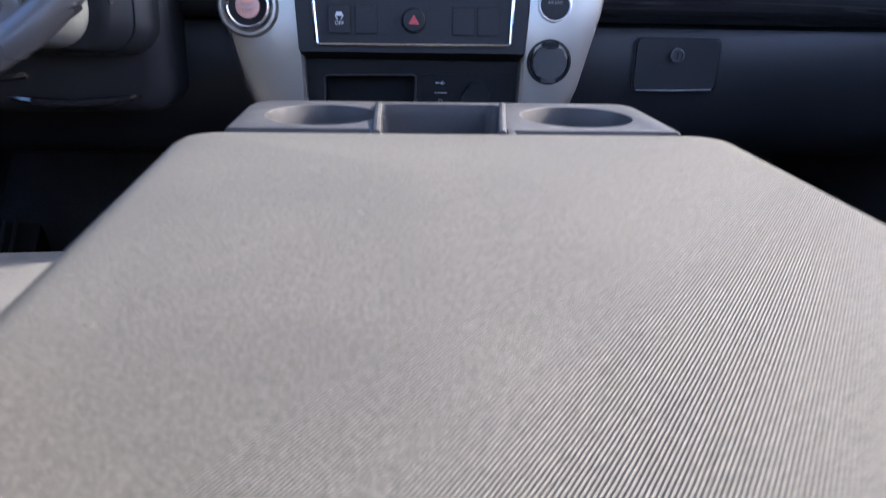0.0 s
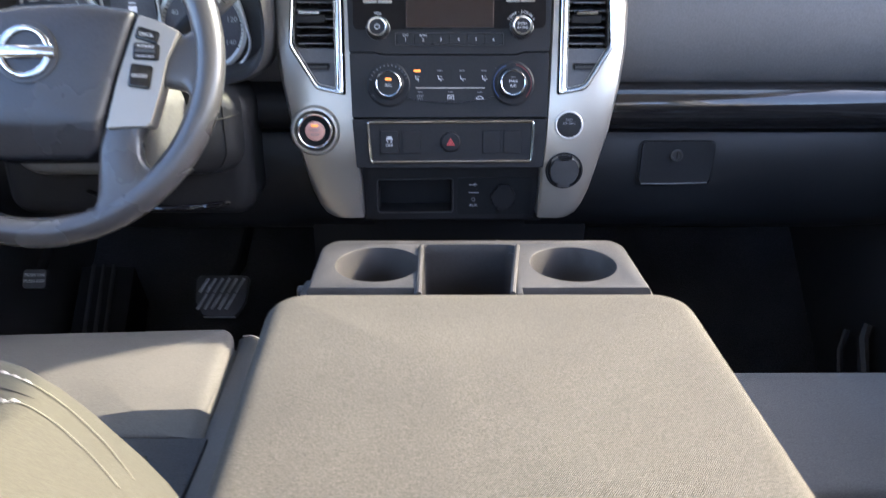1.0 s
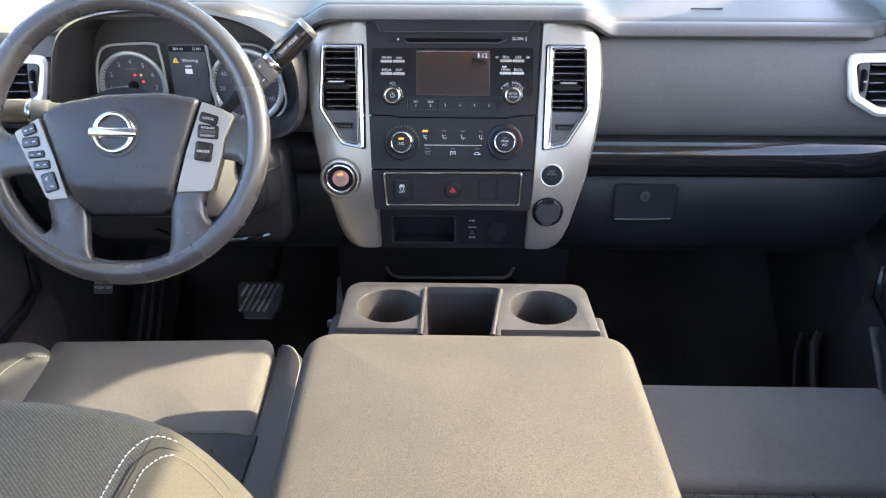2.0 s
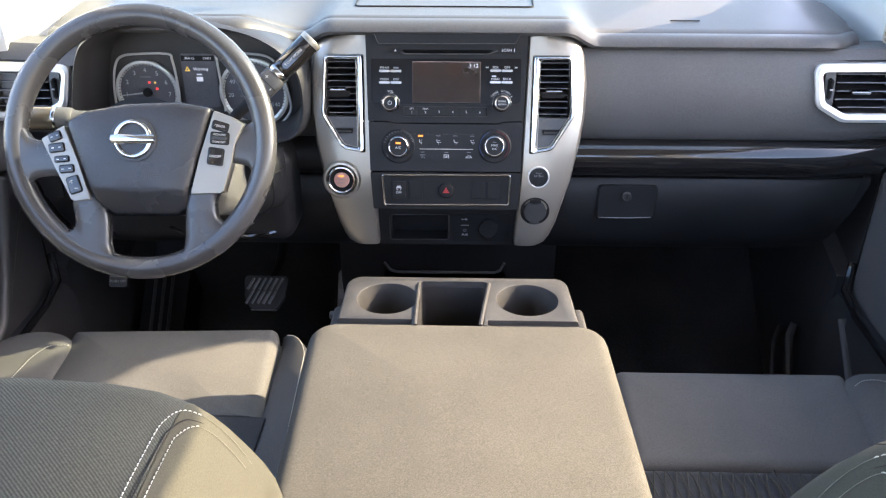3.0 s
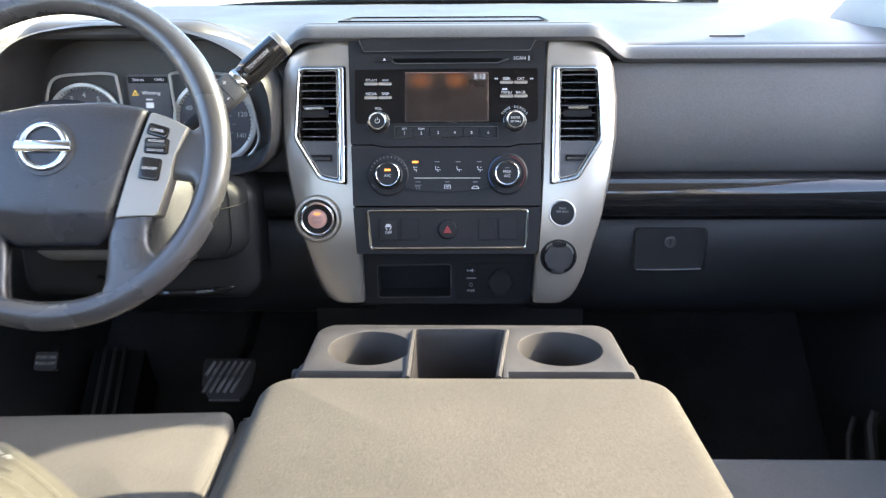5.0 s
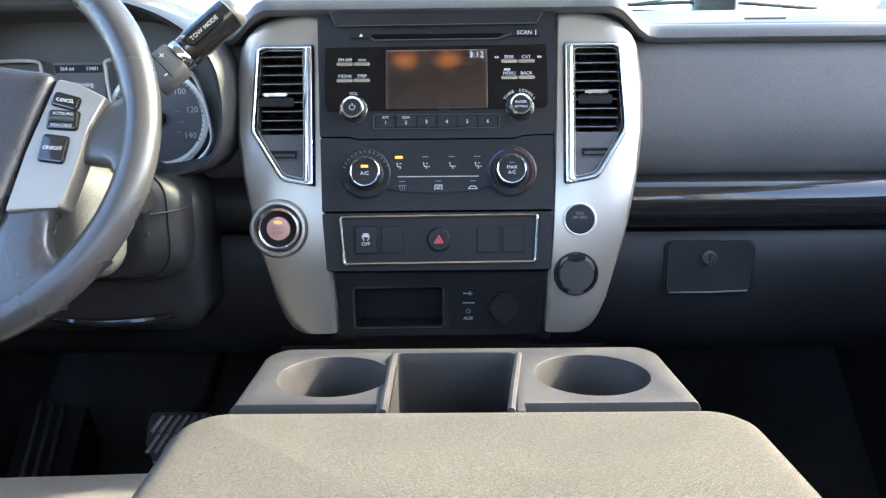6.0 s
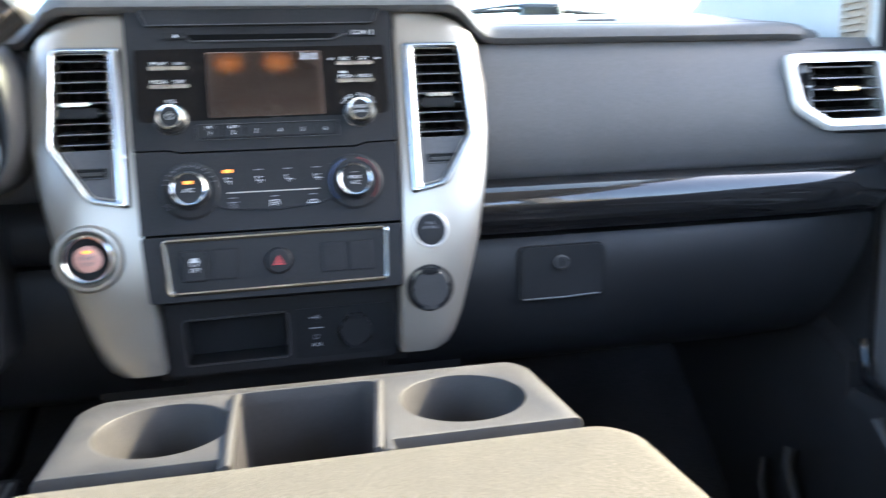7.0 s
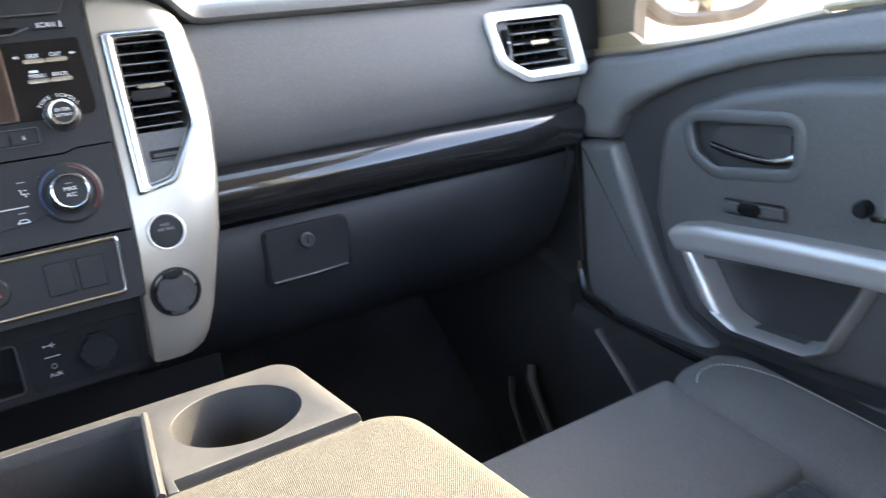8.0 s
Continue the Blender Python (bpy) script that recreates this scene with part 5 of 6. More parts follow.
        return part(name, loft(rows), LEATHER, t, "grey rubber spoke", sharp=70)

    web("lower_spoke", [(0.0700, -0.0640), (0.0645, -0.0850), (0.0632, -0.1150), (0.0614, -0.1440), (0.0545, -0.1590), (0.0400, -0.1700), (0.0340, -0.1860)], [(0.1190, -0.0640), (0.1095, -0.0765), (0.1078, -0.0930), (0.1110, -0.1060), (0.1220, -0.1130), (0.1400, -0.1090), (0.1600, -0.1120)], 0.0120)
    web("lower_spoke", [(-0.0600, -0.0760), (-0.0480, -0.0980), (-0.0452, -0.1250), (-0.0444, -0.1490), (-0.0380, -0.1610), (-0.0240, -0.1700), (-0.0180, -0.1860)], [(-0.0950, -0.0760), (-0.0985, -0.0880), (-0.0945, -0.1090), (-0.0970, -0.1220), (-0.1110, -0.1270), (-0.1320, -0.1170), (-0.1550, -0.1200)], 0.0120)
    web("side_spoke", [(0.1180, 0.0330), (0.1400, 0.0270), (0.1520, 0.0265), (0.1610, 0.0350), (0.1710, 0.0580)], [(0.1180, -0.0270), (0.1400, -0.0300), (0.1535, -0.0335), (0.1610, -0.0480), (0.1690, -0.0640)], 0.0110)
    web("side_spoke", [(-0.1150, 0.0010), (-0.1400, 0.0010), (-0.1550, 0.0045), (-0.1640, 0.0180), (-0.1720, 0.0380)], [(-0.1150, -0.0500), (-0.1380, -0.0515), (-0.1525, -0.0560), (-0.1590, -0.0680), (-0.1650, -0.0840)], 0.0110)
    part("hub_back", lathe([(0.085, -0.006), (0.078, -0.045), (0.055, -0.085)], 32), DARK, t, m=pose(0, -0.02, 0))


steering_wheel()


def steering_column():
    t = thing("steering_column", "grey grained steering column cover", "steering column", pose(-0.421, 0.60, 0.655, 0))
    rows = []
    for y, w, h, z, dx in ((0.0, 0.145, 0.088, 0.016, 0), (0.012, 0.180, 0.113, 0.014, 0), (0.036, 0.212, 0.120, 0.009, 0), (0.09, 0.222, 0.124, 0.002, 0), (0.20, 0.225, 0.130, -0.010, 0)):
        rows.append([(x + dx, y, zz + z) for x, zz in rrect(w, h, 0.036, 6)])
    side = []
    for y, w, h, z, dx in ((0.044, 0.216, 0.112, 0.004, 0.006), (0.047, 0.236, 0.114, 0.003, 0.008), (0.056, 0.256, 0.114, 0.000, 0.014), (0.066, 0.268, 0.111, -0.004, 0.020), (0.080, 0.273, 0.110, -0.007, 0.0225), (0.20, 0.276, 0.112, -0.010, 0.0225)):
        side.append([(x + dx, y, zz + z) for x, zz in rrect(w, h, 0.032, 6)])
    # darker plastic stands in for the shade on the column's side
    part("shaded_side_cover", loft(side), LOWERP, t, "side cover, its shade put into dark grey")
    part("cover", loft(rows), SHROUD, t)
    part("seam", sweep([(x + 0.0155, 0.058, zz) for x, zz in rrect(0.2590, 0.1165, 0.034, 6)], 0.0012, 6, True, ref=(0, 1, 0)), DARK, t)
    part("side_joint", sweep([(0.132, 0.045, 0.012), (0.146, 0.056, 0.013), (0.156, 0.068, 0.014), (0.160, 0.080, 0.015)], 0.0012, 6), DARK, t)
    part("side_switch", prism(rrect(0.020, 0.032, 0.009, 5), -0.004, 0.003, 0.0015), DARK, t, "dark oval switch recess", pose(0.1255, 0.0465, 0.030, 90, 0, 38))
    part("screw", lathe([(0.0022, -0.002), (0.0020, 0.0008), (0.0005, 0.0010)], 10), DARK, t, m=pose(0.1275, 0.0470, -0.008, 90, 0, 38))
    part("tilt_lever", sweep(curve([(-0.02, 0.03, -0.070), (0.02, 0.015, -0.078), (0.055, 0.01, -0.074)]), [0.004] * 6 + [0.007] * 6 + [0.004], 8, flat=0.5), GLOSS, t, "black tilt lever")
    k = thing("knee_cover", "cover under the steering column, shade in its dark colour", "column cover")
    # smooth dark plastic stands in for the overhang's shade on this cover
    part("cover", turned(slab(0.322, 0.165, 0.030, 0.0, 0.078, 0.022, 0.003), pose(-0.416, 0.765, 0.612, 90)), FASCIA, k)
    part("lower_lip", sweep(curve([(-0.45, 0.694, 0.552), (-0.38, 0.686, 0.5430), (-0.30, 0.688, 0.5480), (-0.262, 0.704, 0.564)]), [0.003] * 4 + [0.0045] * 11 + [0.003] * 4, 8), GLOSS, k)
    s = thing("switch_block", "small dark switches low on the dash", "switch block", pose(-0.665, 0.752, 0.605, 90))
    part("plate", prism(rrect(0.080, 0.050, 0.004), -0.02, 0.0, 0.002), FASCIA, s)
    for x in (-0.019, 0.019):
        b = part("switch", prism(rrect(0.033, 0.040, 0.003, 4, x, 0), -0.001, 0.005, 0.0015), FASCIA, s)
    bars("bar", [(0.019, 0.005, 0.016, 0.0030, 0), (0.019, -0.001, 0.014, 0.0030, 0), (0.019, -0.013, 0.014, 0.0016, 0)], PRINT, s, 0.005, 0.0004)


steering_column()


def shifter():
    a, b = Vector((-0.2645, 0.672, 0.8140)), Vector((-0.2040, 0.695, 0.8690))
    w = (b - a).normalized()
    t = thing("gear_lever", "black column gear lever with chrome collar", "gear lever", Matrix.Translation(a) @ w.to_track_quat("Z", "Y").to_matrix().to_4x4())
    part("rod", lathe([(0.008, -0.10), (0.009, -0.035), (0.012, -0.028)], 20), DARK, t)
    part("collar", lathe([(0.0150, 0.008), (0.0168, 0.0095), (0.0172, 0.0130), (0.0166, 0.0165), (0.0155, 0.0175)], 32), CHROME, t, "chrome collar")
    part("grip", lathe([(0.0155, 0.0165), (0.0164, 0.0185), (0.0166, 0.030), (0.0168, 0.070), (0.0166, 0.0775)], 32), GLOSS, t)
    part("end_cap", lathe([(0.0166, 0.0775), (0.0171, 0.0785), (0.0171, 0.0835), (0.0158, 0.0858), (0.0005, 0.0864)], 32), SILVER, t, "silver end cap")
    # the face that looks back at the seats
    back = t.matrix_world.to_3x3().inverted() @ Vector((0.25, -1.0, 0.35))
    ang = math.degrees(math.atan2(back.y, back.x))
    part("button_block", prism(rrect(0.0325, 0.0345, 0.0065, 3), -0.026, 0.009, 0.0035, both=True), PLATE, t, "grey block with plus and minus", Matrix.Rotation(radians(ang), 4, "Z"))
    f = Matrix.Rotation(radians(ang), 4, "Z") @ Matrix(((0, 0, 1, 0), (1, 0, 0, 0), (0, 1, 0, 0), (0, 0, 0, 1))) @ Matrix.Rotation(radians(90), 4, "Z")
    part("split_line", box(-0.0012, -0.0004, -0.0150, 0.0150, 0.0150, 0.0166), GAP, t, m=f @ pose(-0.008, 0, 0, 0, 0, 0))
    part("plate_groove", prism(rrect(0.0462, 0.0132, 0.0066, 6, 0.0465, 0), 0.0140, 0.0166, 0.0004), GAP, t, m=f)
    p = part("switch_plate", prism(rrect(0.044, 0.0112, 0.0056, 6, 0.0465, 0), 0.0140, 0.0174, 0.0006), GLOSS, t, m=f)
    lettering("TOW MODE", 0.0062, PRINT, p, 0.0465, 0, 0.0176)
    lettering("+", 0.011, PRINT, t, 0, 0, 0).matrix_basis = f @ pose(-0.002, 0.007, 0.0168)
    lettering("-", 0.015, PRINT, t, 0, 0, 0).matrix_basis = f @ pose(-0.012, -0.008, 0.0168)
    s = thing("turn_stalk", "glossy bronze turn signal stalk beside the wheel", "stalk", Matrix.Translation((-0.50, 0.622, 0.766)) @ Vector((-1, -0.10, 0.02)).to_track_quat("Z", "Y").to_matrix().to_4x4())
    part("stem", lathe([(0.010, 0.0), (0.0115, 0.046), (0.0135, 0.054)], 24), SHROUD, s)
    part("collar", lathe([(0.0135, 0.053), (0.0158, 0.056), (0.0164, 0.062), (0.0164, 0.074), (0.0158, 0.0765)], 32), SHROUD, s, "pale grey collar")
    part("band", lathe([(0.0166, 0.0758), (0.0174, 0.0770), (0.0174, 0.0800), (0.0166, 0.0812)], 32), CHROME, s, "thin chrome band")
    part("grip", lathe([(0.0164, 0.0805), (0.0170, 0.084), (0.0170, 0.112), (0.0160, 0.1165), (0.0120, 0.1185), (0.0005, 0.119)], 32), STALK, s, "glossy bronze twist grip")


shifter()


def pedals():
    t = thing("brake_pedal", "black ribbed rubber brake pedal", "pedal", pose(-0.381, 0.905, 0.310, 42), group="pedals")
    part("pad", prism(rounded([(-0.045, 0.036), (0.045, 0.036), (0.041, -0.012), (0.028, -0.038), (-0.024, -0.038), (-0.040, -0.012)], 0.008), -0.012, 0.0, 0.003), RUBBER, t)
    for i in range(7):
        x = -0.036 + i * 0.012
        for y0, y1, dx in ((0.030, 0.004, -0.012), (0.002, -0.026, -0.012)):
            if -0.042 < x + dx and (y1 > -0.02 or abs(x - 0.004) < 0.03):
                part("tread", sweep([(x, y0, 0.001), (x + dx, y1, 0.001)], 0.0030, 6, flat=0.9), PEDAL, t)
    part("edge", sweep([(-0.024, -0.0385, -0.002), (0.028, -0.0385, -0.002)], 0.0014, 6), STEEL, t)
    part("arm", sweep([(0, 0.01, -0.012), (0, 0.10, -0.10), (0, 0.30, -0.16)], 0.010, 8), DARK, t)
    t = thing("accelerator_pedal", "black ribbed accelerator pedal", "pedal", pose(-0.205, 0.92, 0.285, 55), group="pedals")
    part("pad", prism(rrect(0.055, 0.13, 0.008), -0.012, 0.0, 0.003), PEDAL, t)
    for i in range(9):
        part("tread", box(-0.024, 0.024, -0.056 + i * 0.014 - 0.002, -0.056 + i * 0.014 + 0.002, 0.0, 0.003, 0.001), PEDAL, t)
    part("arm", sweep([(0, 0.02, -0.012), (0, 0.14, -0.10), (0, 0.30, -0.16)], 0.009, 8), DARK, t)
    t = thing("parking_brake_pedal", "black parking brake pedal with printed words", "pedal", pose(-0.655, 0.850, 0.366, 58), group="pedals")
    part("pad", prism(rrect(0.036, 0.030, 0.004), -0.012, 0.0, 0.002), RUBBER, t)
    lettering("PUSH ON", 0.0074, PRINT, t, 0, 0.0060, 0.0004)
    lettering("PUSH OFF", 0.0074, PRINT, t, 0, -0.0040, 0.0004)
    part("arm", sweep([(0, 0.0, -0.012), (0, 0.10, -0.06), (0, 0.20, -0.25)], 0.008, 8), DARK, t)
    t = thing("foot_rest", "black ribbed plastic foot rest", "foot rest")
    for i, x in enumerate((-0.667, -0.647, -0.628)):
        part("rib", sweep([(x, 0.80, 0.10), (x - 0.005, 0.98, 0.16), (x - 0.01, 1.10, 0.28)], 0.004, 8), PLASTIC, t)
    part("plate", loft([[(x, 0.76, 0.012), (x, 0.80, 0.095), (x, 0.98, 0.155), (x, 1.10, 0.275), (x, 1.14, 0.18), (x, 1.0, 0.012)] for x in (-0.70, -0.60)]), DARK, t)


pedals()
t = thing("storage_bin", "dark low storage bin under the centre stack", "storage bin")
b = part("body", box(-0.125, 0.115, 0.800, 0.93, 0.36, 0.425, 0.006), DARK, t)
part("lip", sweep([(-0.118, 0.798, 0.438), (-0.108, 0.797, 0.424), (-0.096, 0.796, 0.4195), (0.089, 0.796, 0.4205), (0.098, 0.797, 0.425), (0.106, 0.798, 0.440)], 0.0030, 8), CONSOLE, t, "shiny curved lip")


# ---- the fold-down armrest and its cup holder ----
AX = 0.0205


def armrest():
    t = thing("centre_armrest", "fold-down centre armrest covered in charcoal cloth", "armrest", pose(AX, -0.005, 0.003))
    bm = slab(0.376, 0.592, 0.036, 0.435, 0.580, 0.021, 0.011, 0, 0.072, 8, under=0.01)
    for v in bm.verts:      # the left side draws in towards the back
        if v.co.x < 0:
            v.co.x *= 1 - 0.10 * min(1.3, max(0.0, (0.33 - v.co.y) / 0.33))
    part("lid", bm, CLOTH, t, "charcoal cloth lid with rounded edges")
    rnd = random.Random(4)
    for i in range(9):      # lint on the cloth
        x, y, a = rnd.uniform(-0.15, 0.15), rnd.uniform(-0.12, 0.30), rnd.uniform(0, 6.28)
        e = 0.0012 + 0.0018 * rnd.random()
        z = 0.5915 - 0.010 * (abs(x) / 0.188) ** 2 - 0.004 * max(0.0, (y - 0.2) / 0.16) ** 2
        part("lint", sweep(curve([(x, y, z), (x + e * math.cos(a), y + e * math.sin(a), z + 0.0008), (x + 1.6 * e * math.cos(a + 0.6), y + 1.6 * e * math.sin(a + 0.6), z + 0.0004)], 3), 0.00012, 4), EDGE, t)
    part("base", slab(0.340, 0.540, 0.030, 0.20, 0.434, 0.01, 0.0, 0, 0.060), SEAT, t)
    for bx in (-0.1640, 0.1650):
        part("bracket", slab(0.016, 0.105, 0.007, 0.46, 0.552, 0.006, 0.0, bx, 0.395), CONSOLE, t, "grey plastic side bracket")
    part("hinge", lathe([(0.006, -0.004), (0.006, 0.004), (0.004, 0.0055)], 16), CONSOLE, t, m=pose(-0.172, 0.435, 0.543, 0, -90))
    c = thing("cup_holder", "worn grey plastic cup holder with two wells and a tray", "cup holder", pose(AX - 0.0055, -0.005, 0.003))
    out = rounded([(-0.1515, 0.355), (0.1620, 0.355), (0.1590, 0.470), (0.150, 0.4835), (-0.140, 0.4835), (-0.1510, 0.468)], [0.004, 0.004, 0.03, 0.02, 0.02, 0.03], 5)
    rows = []
    k = (0.0065, 0.42)
    for s, z in ((0.90, 0.395), (0.965, 0.520), (0.995, 0.5660), (1.0, 0.5705), (0.996, 0.5750), (0.986, 0.5780), (0.973, 0.5790)):
        rows.append([(k[0] + (x - k[0]) * s, k[1] + (y - k[1]) * s, z) for x, y in out])
    b = part("body", loft(rows), CONSOLE, c)
    wells = []
    for cx, r in ((-0.0900, 0.0415), (0.0985, 0.0420)):
        wells.append(lathe([(r * 0.84, 0.412), (r * 0.95, 0.530), (r - 0.0006, 0.568), (r, 0.60)], 48))
        turned(wells[-1], pose(cx, 0.4225, 0))
    px = rounded([(-0.0470, 0.300), (0.0340, 0.300), (0.0480, 0.4720), (-0.0480, 0.4720)], [0.004, 0.004, 0.010, 0.006], 4)
    well = loft([[(0.0 + x * s, 0.40 + (y - 0.40) * s, z) for x, y in px] for s, z in ((0.86, 0.412), (0.990, 0.568), (1.0, 0.60))])
    ledges = [box(-0.17, -0.0535, 0.33, 0.3690, 0.5715, 0.62), box(0.0440, 0.18, 0.33, 0.3690, 0.5715, 0.62)]
    cut(b, wells + [well] + ledges)
    soften(b, 0.0040, 4, 40)
    # added dark liner gives the tray walls their shade
    part("tray_shade_liner", loft([[(x * s, 0.40 + (y - 0.40) * s, z) for x, y in px] for s, z in ((0.86, 0.4125), (0.988, 0.5700), (0.972, 0.5705), (0.850, 0.4180), (0.82, 0.4155))]), PLASTIC, c, "dark liner added for the shade in the tray")
    part("rim_bead", sweep(curve([(-0.0490, 0.355, 0.5785), (-0.0490, 0.400, 0.5800), (-0.0490, 0.462, 0.5795)]), 0.0028, 8), CONSOLE, c)
    part("rim_bead", sweep(curve([(0.0345, 0.356, 0.5785), (0.0400, 0.400, 0.5800), (0.0485, 0.464, 0.5795)]), 0.0028, 8), CONSOLE, c)
    part("underside", slab(0.280, 0.118, 0.018, 0.25, 0.396, 0.006, 0.0, 0.004, 0.410), PLASTIC, c)


armrest()


# ---- seats ----
def zigzag(parent, x0, x1, y0, y1, z, step, rise):
    """Raised wavy lines that cut a quilted insert into long lozenges."""
    y = y0
    while y > y1:
        for flip in (0, 1):
            pts, x, up = [], x0, flip
            while x <= x1 + 1e-6:
                pts += [(x - step * 0.16, y - (rise * 0.86 if up else rise * 0.14), z), (x + step * 0.16, y - (rise if up else 0.0), z)] if up else [(x - step * 0.16, y - rise * 0.0, z), (x + step * 0.16, y - rise * 0.14, z)]
                x += step
                up = 1 - up
            part("quilt_line", sweep(pts, 0.0011, 6, flat=0.6), RIB, parent)
        y -= rise
    part("centre_seam", sweep([((x0 + x1) / 2 + 0.02, y0 + 0.004, z), ((x0 + x1) / 2 + 0.032, y1, z)], 0.0010, 6, flat=0.5), DARK, parent)


def driver_seat():
    t = thing("driver_seat", "charcoal cloth driver seat with pale stitching", "seat", pose(-0.450, 0.615, 0.411))
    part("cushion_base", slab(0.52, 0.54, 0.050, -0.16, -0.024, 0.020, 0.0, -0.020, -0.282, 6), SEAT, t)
    pad = slab(0.3530, 0.256, 0.014, -0.15, -0.001, 0.018, 0.010, -0.0055, -0.128, 8)
    for v in pad.verts:      # its outer end drops away and draws in towards the back
        v.co.z -= 0.55 * max(0.0, -0.105 - v.co.x) ** 1.5
        if v.co.x < 0:
            v.co.x *= 1 - 0.75 * max(0.0, min(0.26, -v.co.y))
        if v.co.x > 0:      # the inner edge follows the splayed bolster
            v.co.x *= 1 + 0.60 * -v.co.y * max(0.0, v.co.x - 0.06) / 0.12
        if v.co.y < -0.10:      # it dips a little to the insert and ends in a flat seam
            v.co.z -= 0.006 * min(1.0, (-0.10 - v.co.y) / 0.13)
        if v.co.y < -0.228:
            v.co.y = -0.228 + (v.co.y + 0.228) * 0.1
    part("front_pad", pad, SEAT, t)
    part("insert", slab(0.400, 0.37, 0.003, -0.15, -0.0065, 0.002, 0.002, 0.0, -0.4160), QUILT, t, "darker quilted insert")
    zigzag(t, -0.165, 0.160, -0.262, -0.50, -0.0050, 0.0150, 0.056)
    rows = []
    section = ((0.1755, -0.12), (0.176, -0.0225), (0.185, -0.0158), (0.198, -0.0060), (0.212, 0.0040), (0.226, 0.0140), (0.236, 0.0205), (0.245, 0.0245), (0.255, 0.0245), (0.264, 0.0200), (0.269, 0.008), (0.270, -0.12))
    for y, d, k in ((0, 0, 0.45), (0, 0.0015, 0.75), (0, 0.004, 0.92), (0, 0.008, 0.985), (0, 0.014, 1.0), (-0.20, 0, 1.0), (-0.36, 0, 1.0), (-0.55, 0, 1.0)):
        row = []
        for x, z in section:      # its front is cut slantwise, and it splays towards the back
            yy = y or float(np.interp(x, [0.176, 0.184, 0.196, 0.206, 0.216, 0.226, 0.235, 0.245, 0.27], [0.006, 0.003, -0.0095, -0.026, -0.044, -0.068, -0.090, -0.110, -0.130])) - d
            splay = 0.11 * max(0.0, -yy) if x < 0.18 else 0.04 * max(0.0, -yy - 0.05)
            row.append((x + splay * min(1.0, (0.272 - x) / 0.04), yy, z if z < -0.1 else -0.045 + (z + 0.045) * k))
        rows.append(row)
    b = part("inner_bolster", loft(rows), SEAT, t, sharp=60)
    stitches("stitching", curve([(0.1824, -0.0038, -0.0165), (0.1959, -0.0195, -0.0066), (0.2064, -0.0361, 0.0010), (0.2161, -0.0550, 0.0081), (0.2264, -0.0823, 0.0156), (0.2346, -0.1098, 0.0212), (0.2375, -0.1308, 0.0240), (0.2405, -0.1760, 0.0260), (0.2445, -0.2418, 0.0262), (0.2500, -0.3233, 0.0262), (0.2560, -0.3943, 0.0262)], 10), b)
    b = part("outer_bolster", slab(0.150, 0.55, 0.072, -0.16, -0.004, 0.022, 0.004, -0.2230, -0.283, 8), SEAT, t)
    stitches("stitching", curve([(-0.1587, -0.0614, -0.004), (-0.1848, -0.0701, -0.0005), (-0.1966, -0.1004, 0.0010), (-0.1983, -0.1308, 0.0020), (-0.1985, -0.1629, 0.0030), (-0.1964, -0.1908, 0.0030), (-0.1944, -0.45, 0.0030)], 10), b)
    part("plinth", slab(0.42, 0.44, 0.02, -0.406, -0.14, 0.01, 0, 0, -0.28), PLASTIC, t)
    back_pads(t, t.matrix_world.inverted(), -1, Vector((0, 0, 0)))


SHOULDER = [(-0.60, 0.728), (-0.50, 0.742), (-0.40, 0.7465), (-0.32, 0.7465), (-0.26, 0.743), (-0.225, 0.736), (-0.197, 0.7235), (-0.184, 0.713), (-0.172, 0.700), (-0.160, 0.684), (-0.150, 0.667), (-0.142, 0.648), (-0.136, 0.62), (-0.133, 0.56), (-0.133, 0.46)]


